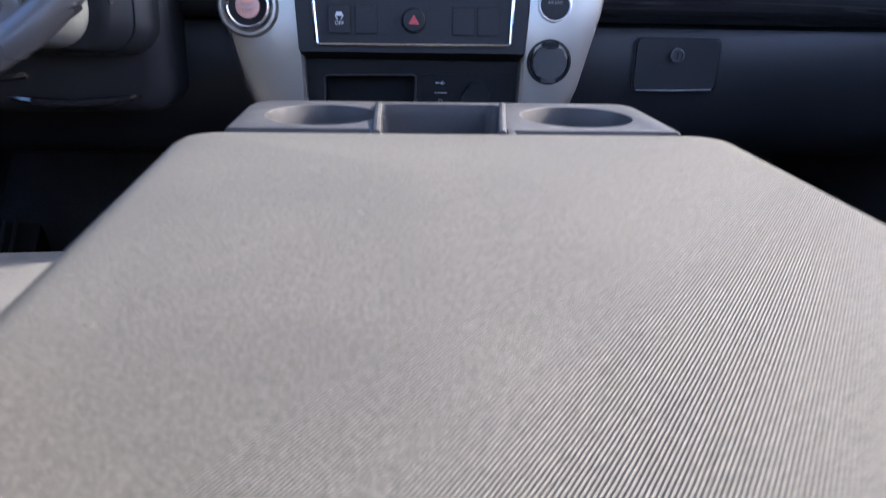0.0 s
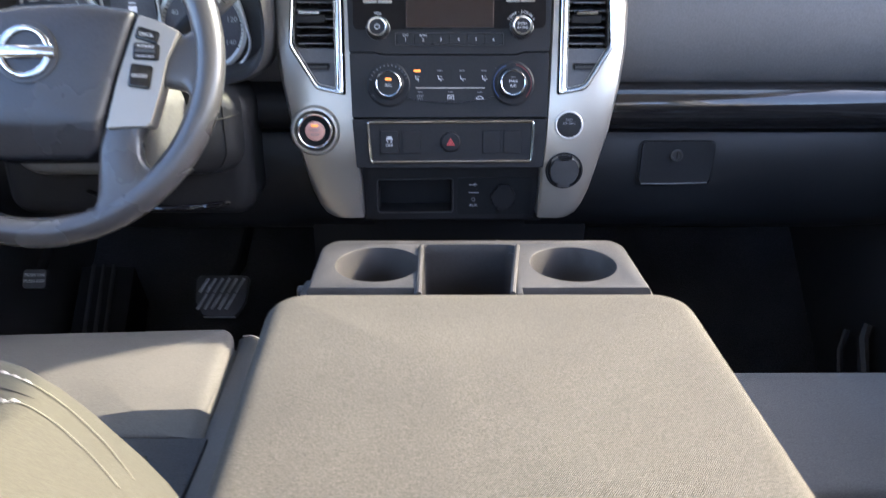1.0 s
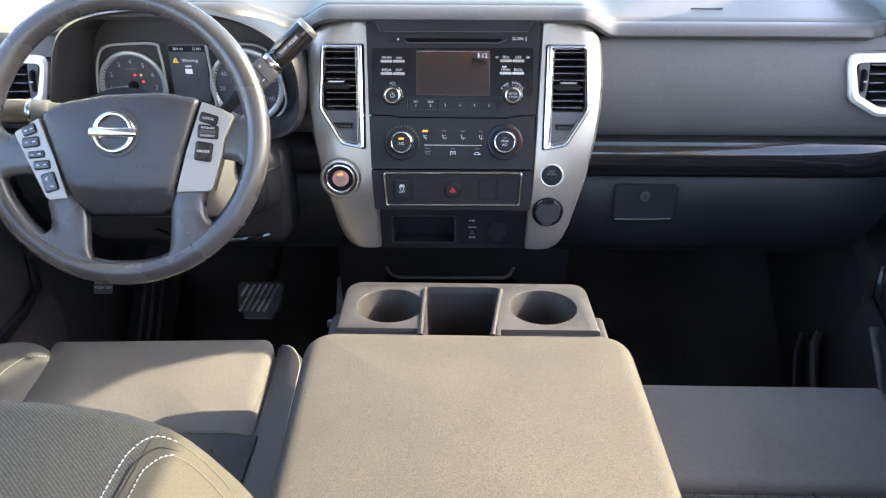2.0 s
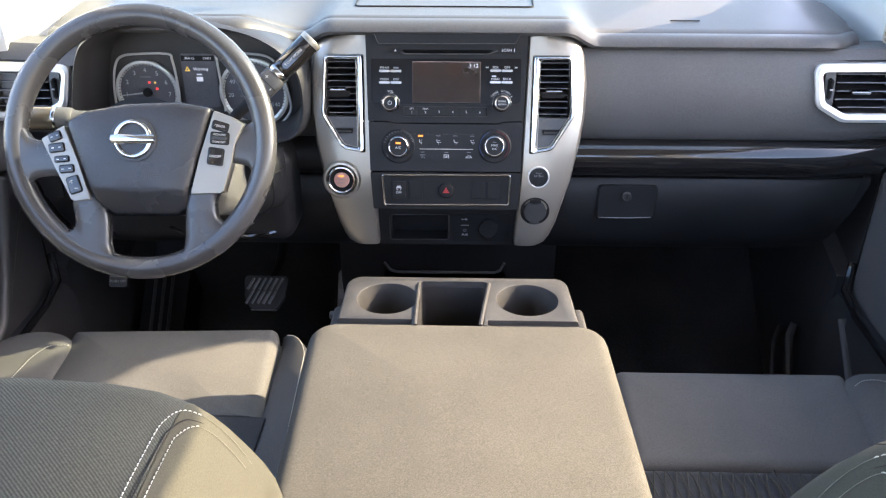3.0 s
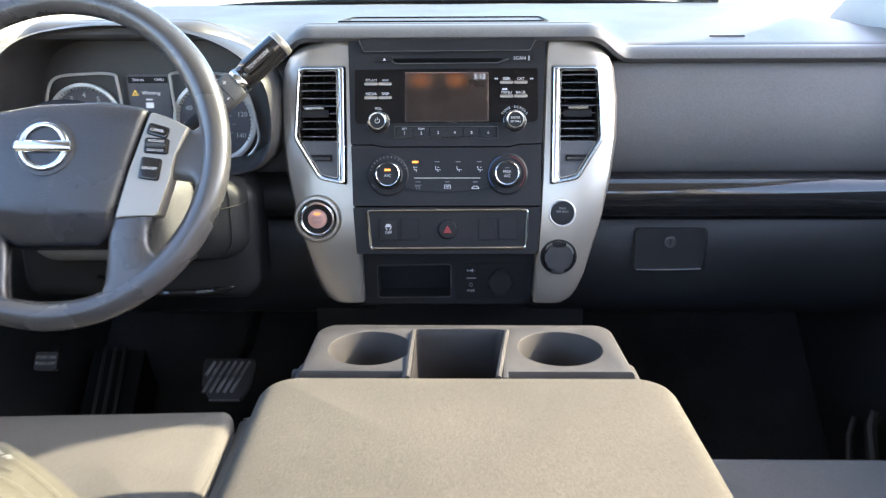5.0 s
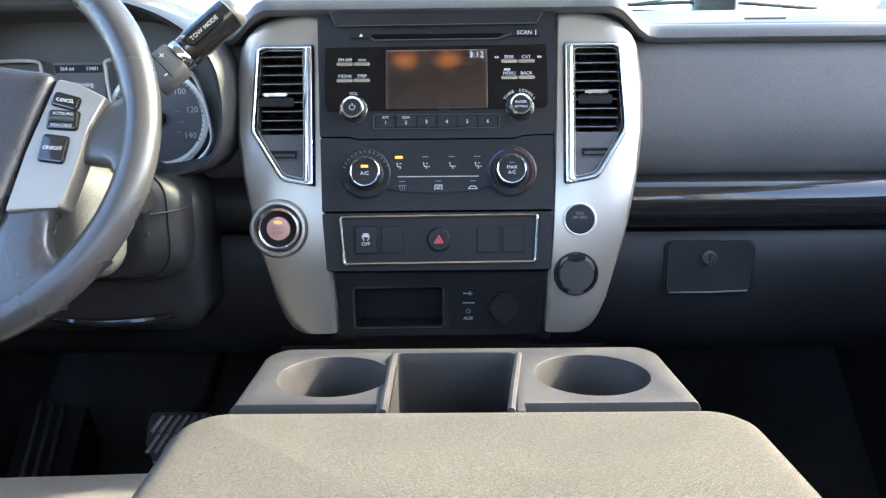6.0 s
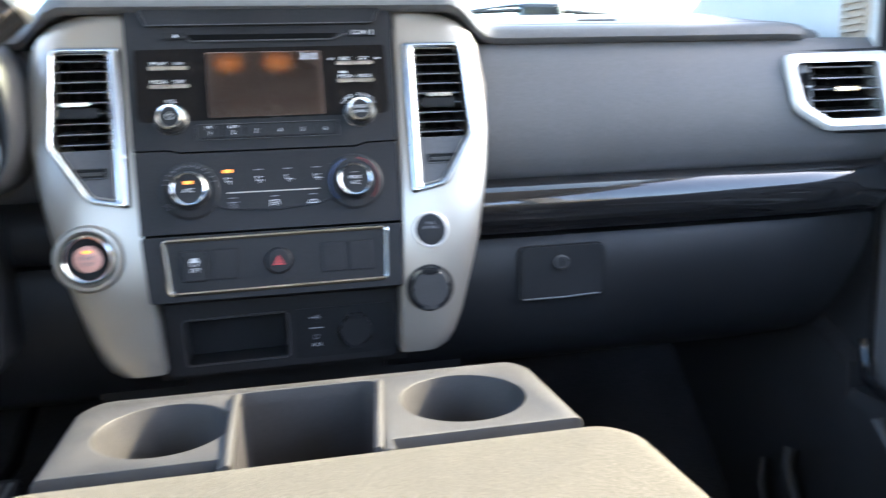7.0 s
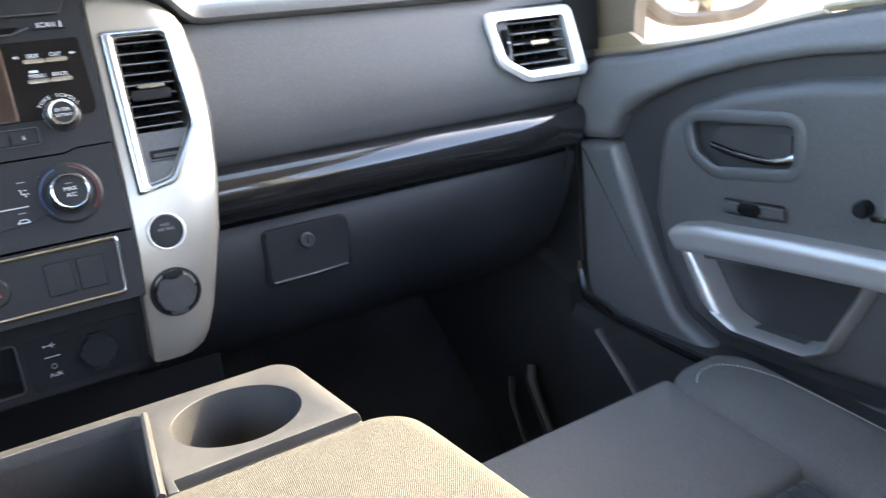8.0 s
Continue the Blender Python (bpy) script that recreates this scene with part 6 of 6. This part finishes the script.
def back_pads(seat, inv, side, shift):
    """A seat's backrest, seen over its shoulder: a ribbed middle and a smooth side bolster, joined by a double-stitched seam."""
    def place(x, y, z):
        if side > 0:
            x = 2 * AX - x
        return inv @ (Vector((x, y, z)) + shift)

    def block(name, pts, material, label):
        rows = []
        lo = 0.44
        cx = sum(p[0] for p in pts) / len(pts)
        for y, s, dz in ((0.052, 0.90, -0.075), (0.040, 0.94, -0.040), (0.024, 0.97, -0.018), (0.008, 0.99, -0.005), (-0.010, 1.0, 0.0), (-0.06, 1.0, 0.001), (-0.14, 1.0, -0.004), (-0.22, 1.0, -0.016), (-0.27, 0.99, -0.040), (-0.29, 0.97, -0.08)):
            loop = [(x, y, max(lo + 0.01, z + dz * (0.4 + 0.6 * min(1.0, (z - lo) / 0.25)))) for x, z in pts]
            loop += [(pts[-1][0], y, lo), (pts[0][0], y, lo)]
            rows.append([place(*p) for p in loop])
        return part(name, loft(rows), material, seat, label)

    left = [p for p in SHOULDER if p[0] <= -0.196]
    right = [(-0.196, 0.7225)] + [p for p in SHOULDER if p[0] > -0.19]
    block("backrest_middle", left, RIB, "ribbed charcoal backrest cloth")
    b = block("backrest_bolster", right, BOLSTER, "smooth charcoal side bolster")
    xs, zs = [p[0] for p in SHOULDER], [p[1] for p in SHOULDER]

    def on(x, y):
        z = float(np.interp(x, xs, zs)) + float(np.interp(y, [-0.29, -0.27, -0.22, -0.14, -0.06, -0.01, 0.008, 0.024], [-0.08, -0.04, -0.016, -0.004, 0.001, 0.0, -0.005, -0.018]))
        return place(x, y, z + 0.0010)

    for rim in ([(-0.2035, -0.255), (-0.2035, -0.14), (-0.2035, -0.05), (-0.2015, -0.022), (-0.195, -0.004), (-0.184, 0.004), (-0.172, 0.006), (-0.160, 0.005), (-0.149, 0.003)],
                [(-0.1915, -0.255), (-0.1915, -0.14), (-0.1915, -0.052), (-0.190, -0.030), (-0.183, -0.013), (-0.173, -0.008), (-0.161, -0.008), (-0.150, -0.009)]):
        line = curve([on(*p) for p in rim], 6)
        cutoff = 6 * (4 if len(rim) == 9 else 3)
        stitches("stitching", line[:cutoff + 7], seat, 0.0046, 0.0032, 0.00055)
        part("edge_thread", sweep(line[cutoff + 6:], 0.00030, 5), EDGE, seat, "thin pale edge thread")
    line = curve([on(x, y) for x, y in ((-0.1975, -0.26), (-0.1975, -0.14), (-0.1975, -0.05), (-0.1955, -0.028), (-0.190, -0.012), (-0.180, -0.003))], 6)
    part("seam", sweep(line, [0.0006 * min(1.0, (len(line) - 1 - k) / 8 + 0.1) for k in range(len(line))], 6), DARK, seat)


driver_seat()


def passenger_seat():
    t = thing("passenger_seat", "charcoal cloth passenger seat with quilted insert", "seat", pose(0.440, 0.515, 0.406, 9))
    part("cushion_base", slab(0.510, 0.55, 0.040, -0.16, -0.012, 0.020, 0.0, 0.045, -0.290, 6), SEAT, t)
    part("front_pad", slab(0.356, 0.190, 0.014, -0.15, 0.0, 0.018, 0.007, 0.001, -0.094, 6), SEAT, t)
    part("insert", slab(0.335, 0.36, 0.012, -0.15, -0.006, 0.012, 0.003, -0.010, -0.367), QUILT, t, "darker quilted insert")
    zigzag(t, -0.165, 0.145, -0.195, -0.50, -0.0015, 0.0150, 0.056)
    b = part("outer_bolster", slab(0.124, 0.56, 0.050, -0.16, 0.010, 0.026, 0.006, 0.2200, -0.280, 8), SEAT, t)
    stitches("stitching", curve([(0.172, -0.046, 0.0140), (0.192, -0.034, 0.0140), (0.222, -0.038, 0.0145), (0.246, -0.074, 0.0145), (0.2550, -0.15, 0.0140), (0.2550, -0.50, 0.0140)], 10), b)
    part("plinth", slab(0.46, 0.44, 0.02, -0.40, -0.14, 0.01, 0, 0, -0.28), PLASTIC, t, m=pose(0, 0, 0, -9) @ pose(0, 0, -0.02))
    back_pads(t, t.matrix_world.inverted(), 1, Vector((0.065, -0.10, 0.055)))


passenger_seat()


# ---- doors ----
def car_door(s):
    t = thing("door_1" if s > 0 else "door_2", "dark grey car door panel with silver armrest trim" if s > 0 else "dark grey driver door panel with silver trim", "car door", SIDE.copy() if s > 0 else Matrix.Diagonal((-1, 1, 1, 1)) @ SIDE, group="front doors", kind="structure")
    W = -0.80   # local z of the panel's ground; local x is -y, local z is -x

    def plate(name, pts, r, z0, z1, bev, material, label="", parent=None, seg=3):
        return part(name, pillow(rounded(pts, [max(q, 0.010) for q in r] if isinstance(r, list) else max(r, 0.010), 5), z0, z1, bev) if bev > 0.005 else prism(rounded(pts, r, 5), z0, z1, bev, seg), material, parent or t, label, sharp=70)

    shell = [(-0.800, 0.02), (-0.800, 0.61), (-0.866, 0.63), (-0.866, 0.738), (-0.762, 0.7475), (-0.68, 0.7515), (-0.57, 0.762), (-0.46, 0.778), (-0.36, 0.788), (0.0, 0.795), (0.50, 0.795), (0.50, 0.02)]
    plate("shell", shell, [0.02, 0.01, 0.01, 0.01, 0.01, 0.05, 0.05, 0.05, 0.05, 0.05, 0.01, 0.02], -0.86, W + 0.030, 0.004, PLASTIC)
    band_up = [(-0.722, 0.637), (-0.703, 0.670), (-0.662, 0.693), (-0.598, 0.715), (-0.519, 0.732), (-0.438, 0.741), (-0.30, 0.744), (0.49, 0.744)]
    belt = [(0.49, 0.793), (-0.30, 0.790), (-0.46, 0.777), (-0.572, 0.761), (-0.68, 0.750), (-0.762, 0.7465), (-0.792, 0.735)]
    low = [(-0.792, 0.55), (-0.765, 0.42), (-0.70, 0.33), (-0.64, 0.36), (-0.654, 0.478), (-0.690, 0.559)]
    up = plate("upper_pad", band_up + belt + [(-0.792, 0.637)], 0.024, W, W + 0.056, 0.0145, DOOR, "soft dark grey upper pad", seg=6)
    for v in up.data.vertices:      # its face leans outwards to the window
        if v.co.z > W + 0.01:
            v.co.z -= 0.45 * max(0.0, v.co.y - float(np.interp(v.co.x, [p[0] for p in belt[::-1]], [p[1] for p in belt[::-1]])) + 0.048)
    around = [(-0.792, 0.6345), (-0.792, 0.12), (-0.74, 0.06), (0.49, 0.06), (0.49, 0.372), (-0.34, 0.372), (-0.455, 0.371), (-0.556, 0.377), (-0.618, 0.408), (-0.655, 0.478), (-0.690, 0.559), (-0.720, 0.6345)]
    # driver's side gets a darker plastic to stand in for its shade
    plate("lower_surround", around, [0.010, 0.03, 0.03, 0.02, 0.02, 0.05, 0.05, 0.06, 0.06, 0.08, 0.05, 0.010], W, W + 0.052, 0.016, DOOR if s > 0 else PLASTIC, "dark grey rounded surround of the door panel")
    inner = [(-0.647, 0.640), (-0.634, 0.666), (-0.598, 0.685), (-0.534, 0.705), (-0.443, 0.718), (-0.30, 0.721), (0.49, 0.721), (0.49, 0.390), (-0.455, 0.390), (-0.556, 0.396), (-0.606, 0.418), (-0.640, 0.478), (-0.660, 0.55)]
    mid = plate("middle_panel", inner, [0.02] * 6 + [0.01, 0.01, 0.05, 0.05, 0.04, 0.05, 0.03], W, W + 0.046, 0.020, DOORMID, "grained dark grey middle panel", seg=4)
    cup = rounded([(-0.600, 0.676), (-0.590, 0.628), (-0.556, 0.608), (-0.447, 0.614), (-0.446, 0.676)], [0.02, 0.03, 0.03, 0.02, 0.02], 5)
    pocket = rounded([(-0.583, 0.497), (-0.536, 0.436), (-0.507, 0.4245), (-0.426, 0.4215), (-0.404, 0.433), (-0.366, 0.506)], [0.01, 0.03, 0.03, 0.03, 0.02, 0.008], 5)
    cut(mid, [prism(cup, W + 0.006, W + 0.10), prism(pocket, W + 0.006, W + 0.10)])
    # opener
    h = part("door_opener", prism(rounded([(-0.566, 0.662), (-0.470, 0.668), (-0.452, 0.655), (-0.452, 0.634), (-0.480, 0.628), (-0.562, 0.637)], 0.008), W + 0.026, W + 0.037, 0.005), CONSOLE, t, "dark door opener with a chrome edge")
    part("chrome_edge", sweep(curve([(-0.566, 0.640, W + 0.040), (-0.525, 0.632, W + 0.046), (-0.482, 0.627, W + 0.046), (-0.456, 0.633, W + 0.042), (-0.450, 0.646, W + 0.036)], 6), 0.0042, 8, flat=0.7), CHROME, h)
    part("pivot", box(-0.486, -0.456, 0.632, 0.660, W + 0.026, W + 0.040, 0.004), CONSOLE, h)
    part("cup_rim", sweep([(x, y, W + 0.046) for x, y in cup], 0.0075, 14, True, 0.40), DOORMID, t)
    # silver pull: the long top rail and the loop under it
    top = [(-0.612, 0.530), (-0.600, 0.541), (-0.56, 0.547), (-0.45, 0.549), (-0.20, 0.548), (0.15, 0.545)]
    bot = [(0.15, 0.508), (-0.20, 0.512), (-0.36, 0.513), (-0.45, 0.512), (-0.56, 0.510), (-0.598, 0.508)]
    plate("armrest_rail", top + bot, 0.008, W + 0.030, W + 0.077, 0.0125, RAIL, "satin silver armrest rail", seg=6)
    wide = rounded([(-0.628, 0.525), (-0.598, 0.446), (-0.548, 0.412), (-0.416, 0.405), (-0.388, 0.420), (-0.335, 0.525)], [0.006, 0.04, 0.04, 0.04, 0.03, 0.006], 5)
    inside = rounded([(-0.583, 0.515), (-0.536, 0.4365), (-0.507, 0.4245), (-0.428, 0.4215), (-0.405, 0.433), (-0.362, 0.515)], [0.006, 0.03, 0.03, 0.03, 0.02, 0.006], 5)
    outer = [(p[0] * 0.6 + q[0] * 0.4, p[1] * 0.6 + q[1] * 0.4) for p, q in zip(wide, inside)]
    mid2 = [(p[0] * 0.5 + q[0] * 0.5, p[1] * 0.5 + q[1] * 0.5) for p, q in zip(outer, inside)]
    part("armrest_loop", loft([[(x, y, z) for x, y in ring] for ring, z in ((outer, W + 0.040), (outer, W + 0.056), (mid2, W + 0.066), (inside, W + 0.058), (inside, W + 0.028))], False), RAIL, t, "satin silver pull loop", sharp=85)
    sp = part("window_switch", box(-0.546, -0.458, 0.560, 0.579, W + 0.040, W + 0.050, 0.004), DOORMID, t, "grey window switch plate")
    part("rocker", box(-0.520, -0.490, 0.564, 0.577, W + 0.048, W + 0.056, 0.003), GLOSS, sp)
    part("lock_knob", lathe([(0.009, 0.0), (0.009, 0.012), (0.007, 0.016)], 20), DARK, t, m=pose(-0.372, 0.590, W + 0.044))
    part("chrome_tab", box(-0.365, -0.300, 0.578, 0.583, W + 0.044, W + 0.052, 0.001), CHROME, t)
    # window frame front edge, mirror corner and the glass
    part("window_frame", prism(rounded([(-0.868, 0.735), (-0.838, 0.735), (-0.838, 0.98), (-0.842, 1.07), (-0.854, 1.205), (-0.832, 1.268), (-0.772, 1.314), (-0.36, 1.520), (-0.38, 1.545), (-0.80, 1.345), (-0.862, 1.285), (-0.884, 1.20), (-0.870, 1.06)], 0.004), -0.83, W + 0.035, 0.006), DARK, t, "black window frame")
    part("mirror_corner", prism(rounded([(-0.834, 0.742), (-0.738, 0.754), (-0.734, 0.80), (-0.722, 0.85), (-0.734, 0.91), (-0.775, 1.00), (-0.834, 1.06)], [0.004, 0.006, 0.03, 0.04, 0.04, 0.02, 0.004]), -0.835, -0.812, 0.004), SAIL, t, "brownish mirror corner cover")
    part("sill_ledge", prism(rounded([(-0.836, 0.7420), (-0.735, 0.7520), (-0.712, 0.7580), (-0.738, 0.7745), (-0.836, 0.7660)], 0.003, 3), -0.814, -0.804, 0.002), PAINT, t, "tan painted ledge at the foot of the mirror corner")
    part("belt_seal", sweep(curve([(-0.836, 0.7440, -0.806), (-0.762, 0.7495, -0.806), (-0.68, 0.7535, -0.806), (-0.57, 0.764, -0.806), (-0.46, 0.780, -0.806), (-0.36, 0.790, -0.806), (0.45, 0.797, -0.806)], 6), 0.006, 8), PAINT, t, "tan outer window sill")
    g = part("window_glass", prism([(-0.838, 0.745), (0.50, 0.79), (0.50, 1.35), (-0.66, 1.35), (-0.83, 1.25), (-0.852, 1.20), (-0.84, 1.08)], -0.824, -0.820), GLASS, t, "clear side window glass")
    g.visible_shadow = False
    return t


for s in (1, -1):
    car_door(s)


def door_mirror(s):
    t = thing("door_mirror", "tan painted door mirror with dark rim", "door mirror", pose(s * 1.018, 0.78, 0.925, 94, 0, -12 * s), group="door mirrors")
    out = rrect(0.285, 0.29, 0.105, 8)
    part("shell", loft([[(x * k, y * k, z) for x, y in out] for k, z in ((0.55, -0.13), (0.85, -0.10), (1.0, -0.05), (1.03, 0.0), (1.0, 0.012))]), PAINT, t)
    part("rim", loft([[(x * k, y * k, z) for x, y in out] for k, z in ((1.06, -0.01), (1.08, 0.006), (1.06, 0.020), (0.97, 0.022), (0.93, 0.012))], False), SAIL, t)
    part("glass", prism([(x * 0.94, y * 0.94) for x, y in out], 0.0125, 0.0155), MIRROR, t, "clear mirror glass")
    part("arm", sweep([(-s * 0.11, -0.09, -0.06), (-s * 0.185, -0.155, -0.055)], 0.030, 12, flat=0.7), PAINT, t)


for s in (1, -1):
    door_mirror(s)

# ---- kick panels, sills and the wiper ----
for s in (1, -1):
    t = thing("kick_panel", "dark ribbed kick panel beside the footwell", "kick panel", group="kick panels")

    def sx(rows):
        return [[(s * x, y, z) for x, y, z in r] for r in rows]

    part("panel", loft(sx([[(0.80, y, z0), (0.735, y, z0), (0.725, y, z1), (0.80, y, z1)] for y, z0, z1 in ((0.80, 0.0, 0.42), (0.90, 0.0, 0.46), (1.10, 0.0, 0.52), (1.38, 0.0, 0.55))])), PLASTIC, t)
    if s > 0:
        part("rib", sweep(sx([[(0.716, 0.955, 0.215), (0.704, 0.945, 0.180), (0.702, 0.918, 0.119), (0.702, 0.89, 0.06)]])[0], 0.006, 8), CONSOLE, t)
    if s > 0:
        part("rib", sweep(sx([[(0.716, 0.893, 0.257), (0.704, 0.885, 0.236), (0.702, 0.848, 0.168), (0.702, 0.82, 0.11)]])[0], 0.010, 8), CONSOLE, t)
    part("sill_plate", loft(sx([[(0.80, y, 0.005), (0.715, y, 0.005), (0.718, y, 0.36 - 0.05 * abs(y - 0.75)), (0.735, y, 0.385 - 0.05 * abs(y - 0.75)), (0.80, y, 0.385)] for y in (0.30, 0.55, 0.70, 0.80)])), PLASTIC, t)
    part("seal", sweep(sx([[(0.745, 0.795, 0.45), (0.730, 0.77, 0.405), (0.724, 0.70, 0.388), (0.722, 0.55, 0.376), (0.722, 0.32, 0.364)]])[0], 0.007, 8), GLOSS, t)
    if s > 0:
        part("rib", sweep(sx([[(0.722, 0.735, 0.365), (0.720, 0.70, 0.335), (0.718, 0.655, 0.29)]])[0], 0.011, 10, flat=0.5), PLASTIC, t)
t = thing("wiper", "black windshield wiper on the cowl", "wiper")
part("arm", sweep(curve([(0.525, 1.44, 0.962), (0.44, 1.44, 0.955), (0.38, 1.44, 0.948), (0.33, 1.445, 0.941)]), [0.006] * 6 + [0.004] * 13, 8, flat=0.6), STEEL, t)
part("pivot_cover", turned(slab(0.088, 0.045, 0.014, 0.900, 0.960, 0.010, 0.004), pose(0.520, 1.44, 0)), GLOSS, t, "glossy pivot cover")
part("blade", sweep([(0.72, 1.445, 0.934), (0.58, 1.44, 0.945), (0.46, 1.44, 0.948), (0.32, 1.44, 0.943)], 0.004, 6), RUBBER, t)
tagged(part("cowl", loft([[(x, 1.395, 0.870), (x, 1.52, 0.90), (x, 1.52, 0.80), (x, 1.395, 0.80)] for x in (-0.75, 0.75)]), DARK), "black plastic cowl below the windshield", "cowl", kind="structure")


# ---- behind the car: what the door mirror and the rear windows look at ----
def low_building():
    t = thing("low_building", "low beige stucco building with brown roof across the lot", "building", pose(11.5, -21.0, -0.57, 0, 0, -28))
    w = part("wall", box(-9, 9, -3, 3, 0, 4.4), STUCCO, t)
    holes = [box(x - 0.9, x + 0.9, 2.7, 3.3, 1.0, 2.3) for x in (-6.2, -2.4, 4.6)] + [box(0.6, 1.7, 2.7, 3.3, 0.0, 2.1)]
    cut(w, holes)
    part("roof", loft([[(-9.5, -3.5, 4.4), (9.5, -3.5, 4.4), (9.5, 3.5, 4.4), (-9.5, 3.5, 4.4)], [(-9.5, -3.5, 4.55), (9.5, -3.5, 4.55), (9.5, 3.5, 4.55), (-9.5, 3.5, 4.55)], [(-6.5, -0.1, 5.6), (6.5, -0.1, 5.6), (6.5, 0.1, 5.6), (-6.5, 0.1, 5.6)]]), ROOFING, t, "brown hipped roof")
    for x in (-6.2, -2.4, 4.6):
        f = part("window", band([(x - 0.9, 1.0), (x + 0.9, 1.0), (x + 0.9, 2.3), (x - 0.9, 2.3)], [(x - 0.82, 1.08), (x + 0.82, 1.08), (x + 0.82, 2.22), (x - 0.82, 2.22)], -2.96, -2.86), BRIGHT, t, "white window frame", Matrix(((1, 0, 0, 0), (0, 0, -1, 0), (0, 1, 0, 0), (0, 0, 0, 1))))
        part("pane", box(x - 0.82, x + 0.82, 1.08, 2.22, -2.90, -2.88), GLOSS, f)
    part("door", box(0.6, 1.7, 2.80, 2.86, 0.0, 2.1), BARK, t, "brown door")


def shrub(name, label, x, y, r, h, leaf, seed):
    rnd = random.Random(seed)
    t = thing(name, label, "shrub", pose(x, y, -0.57), group="shrubs by the lot")
    for i in range(5):
        a, k = i * 1.3, 0.45 + 0.4 * rnd.random()
        part("stem", sweep([(0.08 * math.cos(a), 0.08 * math.sin(a), 0), (0.3 * r * math.cos(a), 0.3 * r * math.sin(a), 0.4 * h), (k * r * math.cos(a), k * r * math.sin(a), 0.75 * h)], [0.035, 0.022, 0.008], 6), BARK, t)
    vs, fs = [], []
    for i in range(900):
        a, u, e = rnd.uniform(0, 6.283), rnd.uniform(-0.6, 1.0), rnd.uniform(0.55, 1.0) + 0.14 * math.sin(5 * i)
        q = math.sqrt(max(0.0, 1 - u * u))
        c = Vector((r * e * q * math.cos(a) * (1 + 0.2 * math.sin(3 * a)), r * e * q * math.sin(a), h * 0.52 + h * 0.46 * u * e))
        d, n = Vector((rnd.gauss(0, 1), rnd.gauss(0, 1), rnd.gauss(0, 1))).normalized(), Vector((rnd.gauss(0, 1), rnd.gauss(0, 1), rnd.gauss(0, 1))).normalized()
        size = 0.35 + 0.65 * min(1.0, r / 0.9)
        g = d.cross(n).normalized() * 0.035 * size
        d = d * 0.075 * size
        k = len(vs)
        vs += [c - d, c + g, c + d, c - g]
        fs.append((k, k + 1, k + 2, k + 3))
    bm = bmesh.new()
    pts = [bm.verts.new(p) for p in vs]
    for f in fs:
        bm.faces.new([pts[i] for i in f])
    part("crown", bm, leaf, t, "crown of small leaves")


low_building()
shrub("shrub", "yellow leafed shrub at the edge of the lot", 5.8, -8.7, 0.26, 0.62, LEAF, 3)
shrub("shrub", "dark green shrub at the edge of the lot", 8.2, -10.4, 1.2, 2.0, HEDGE, 5)
shrub("shrub", "dark green shrub at the edge of the lot", 10.2, -9.4, 1.2, 1.8, HEDGE, 7)
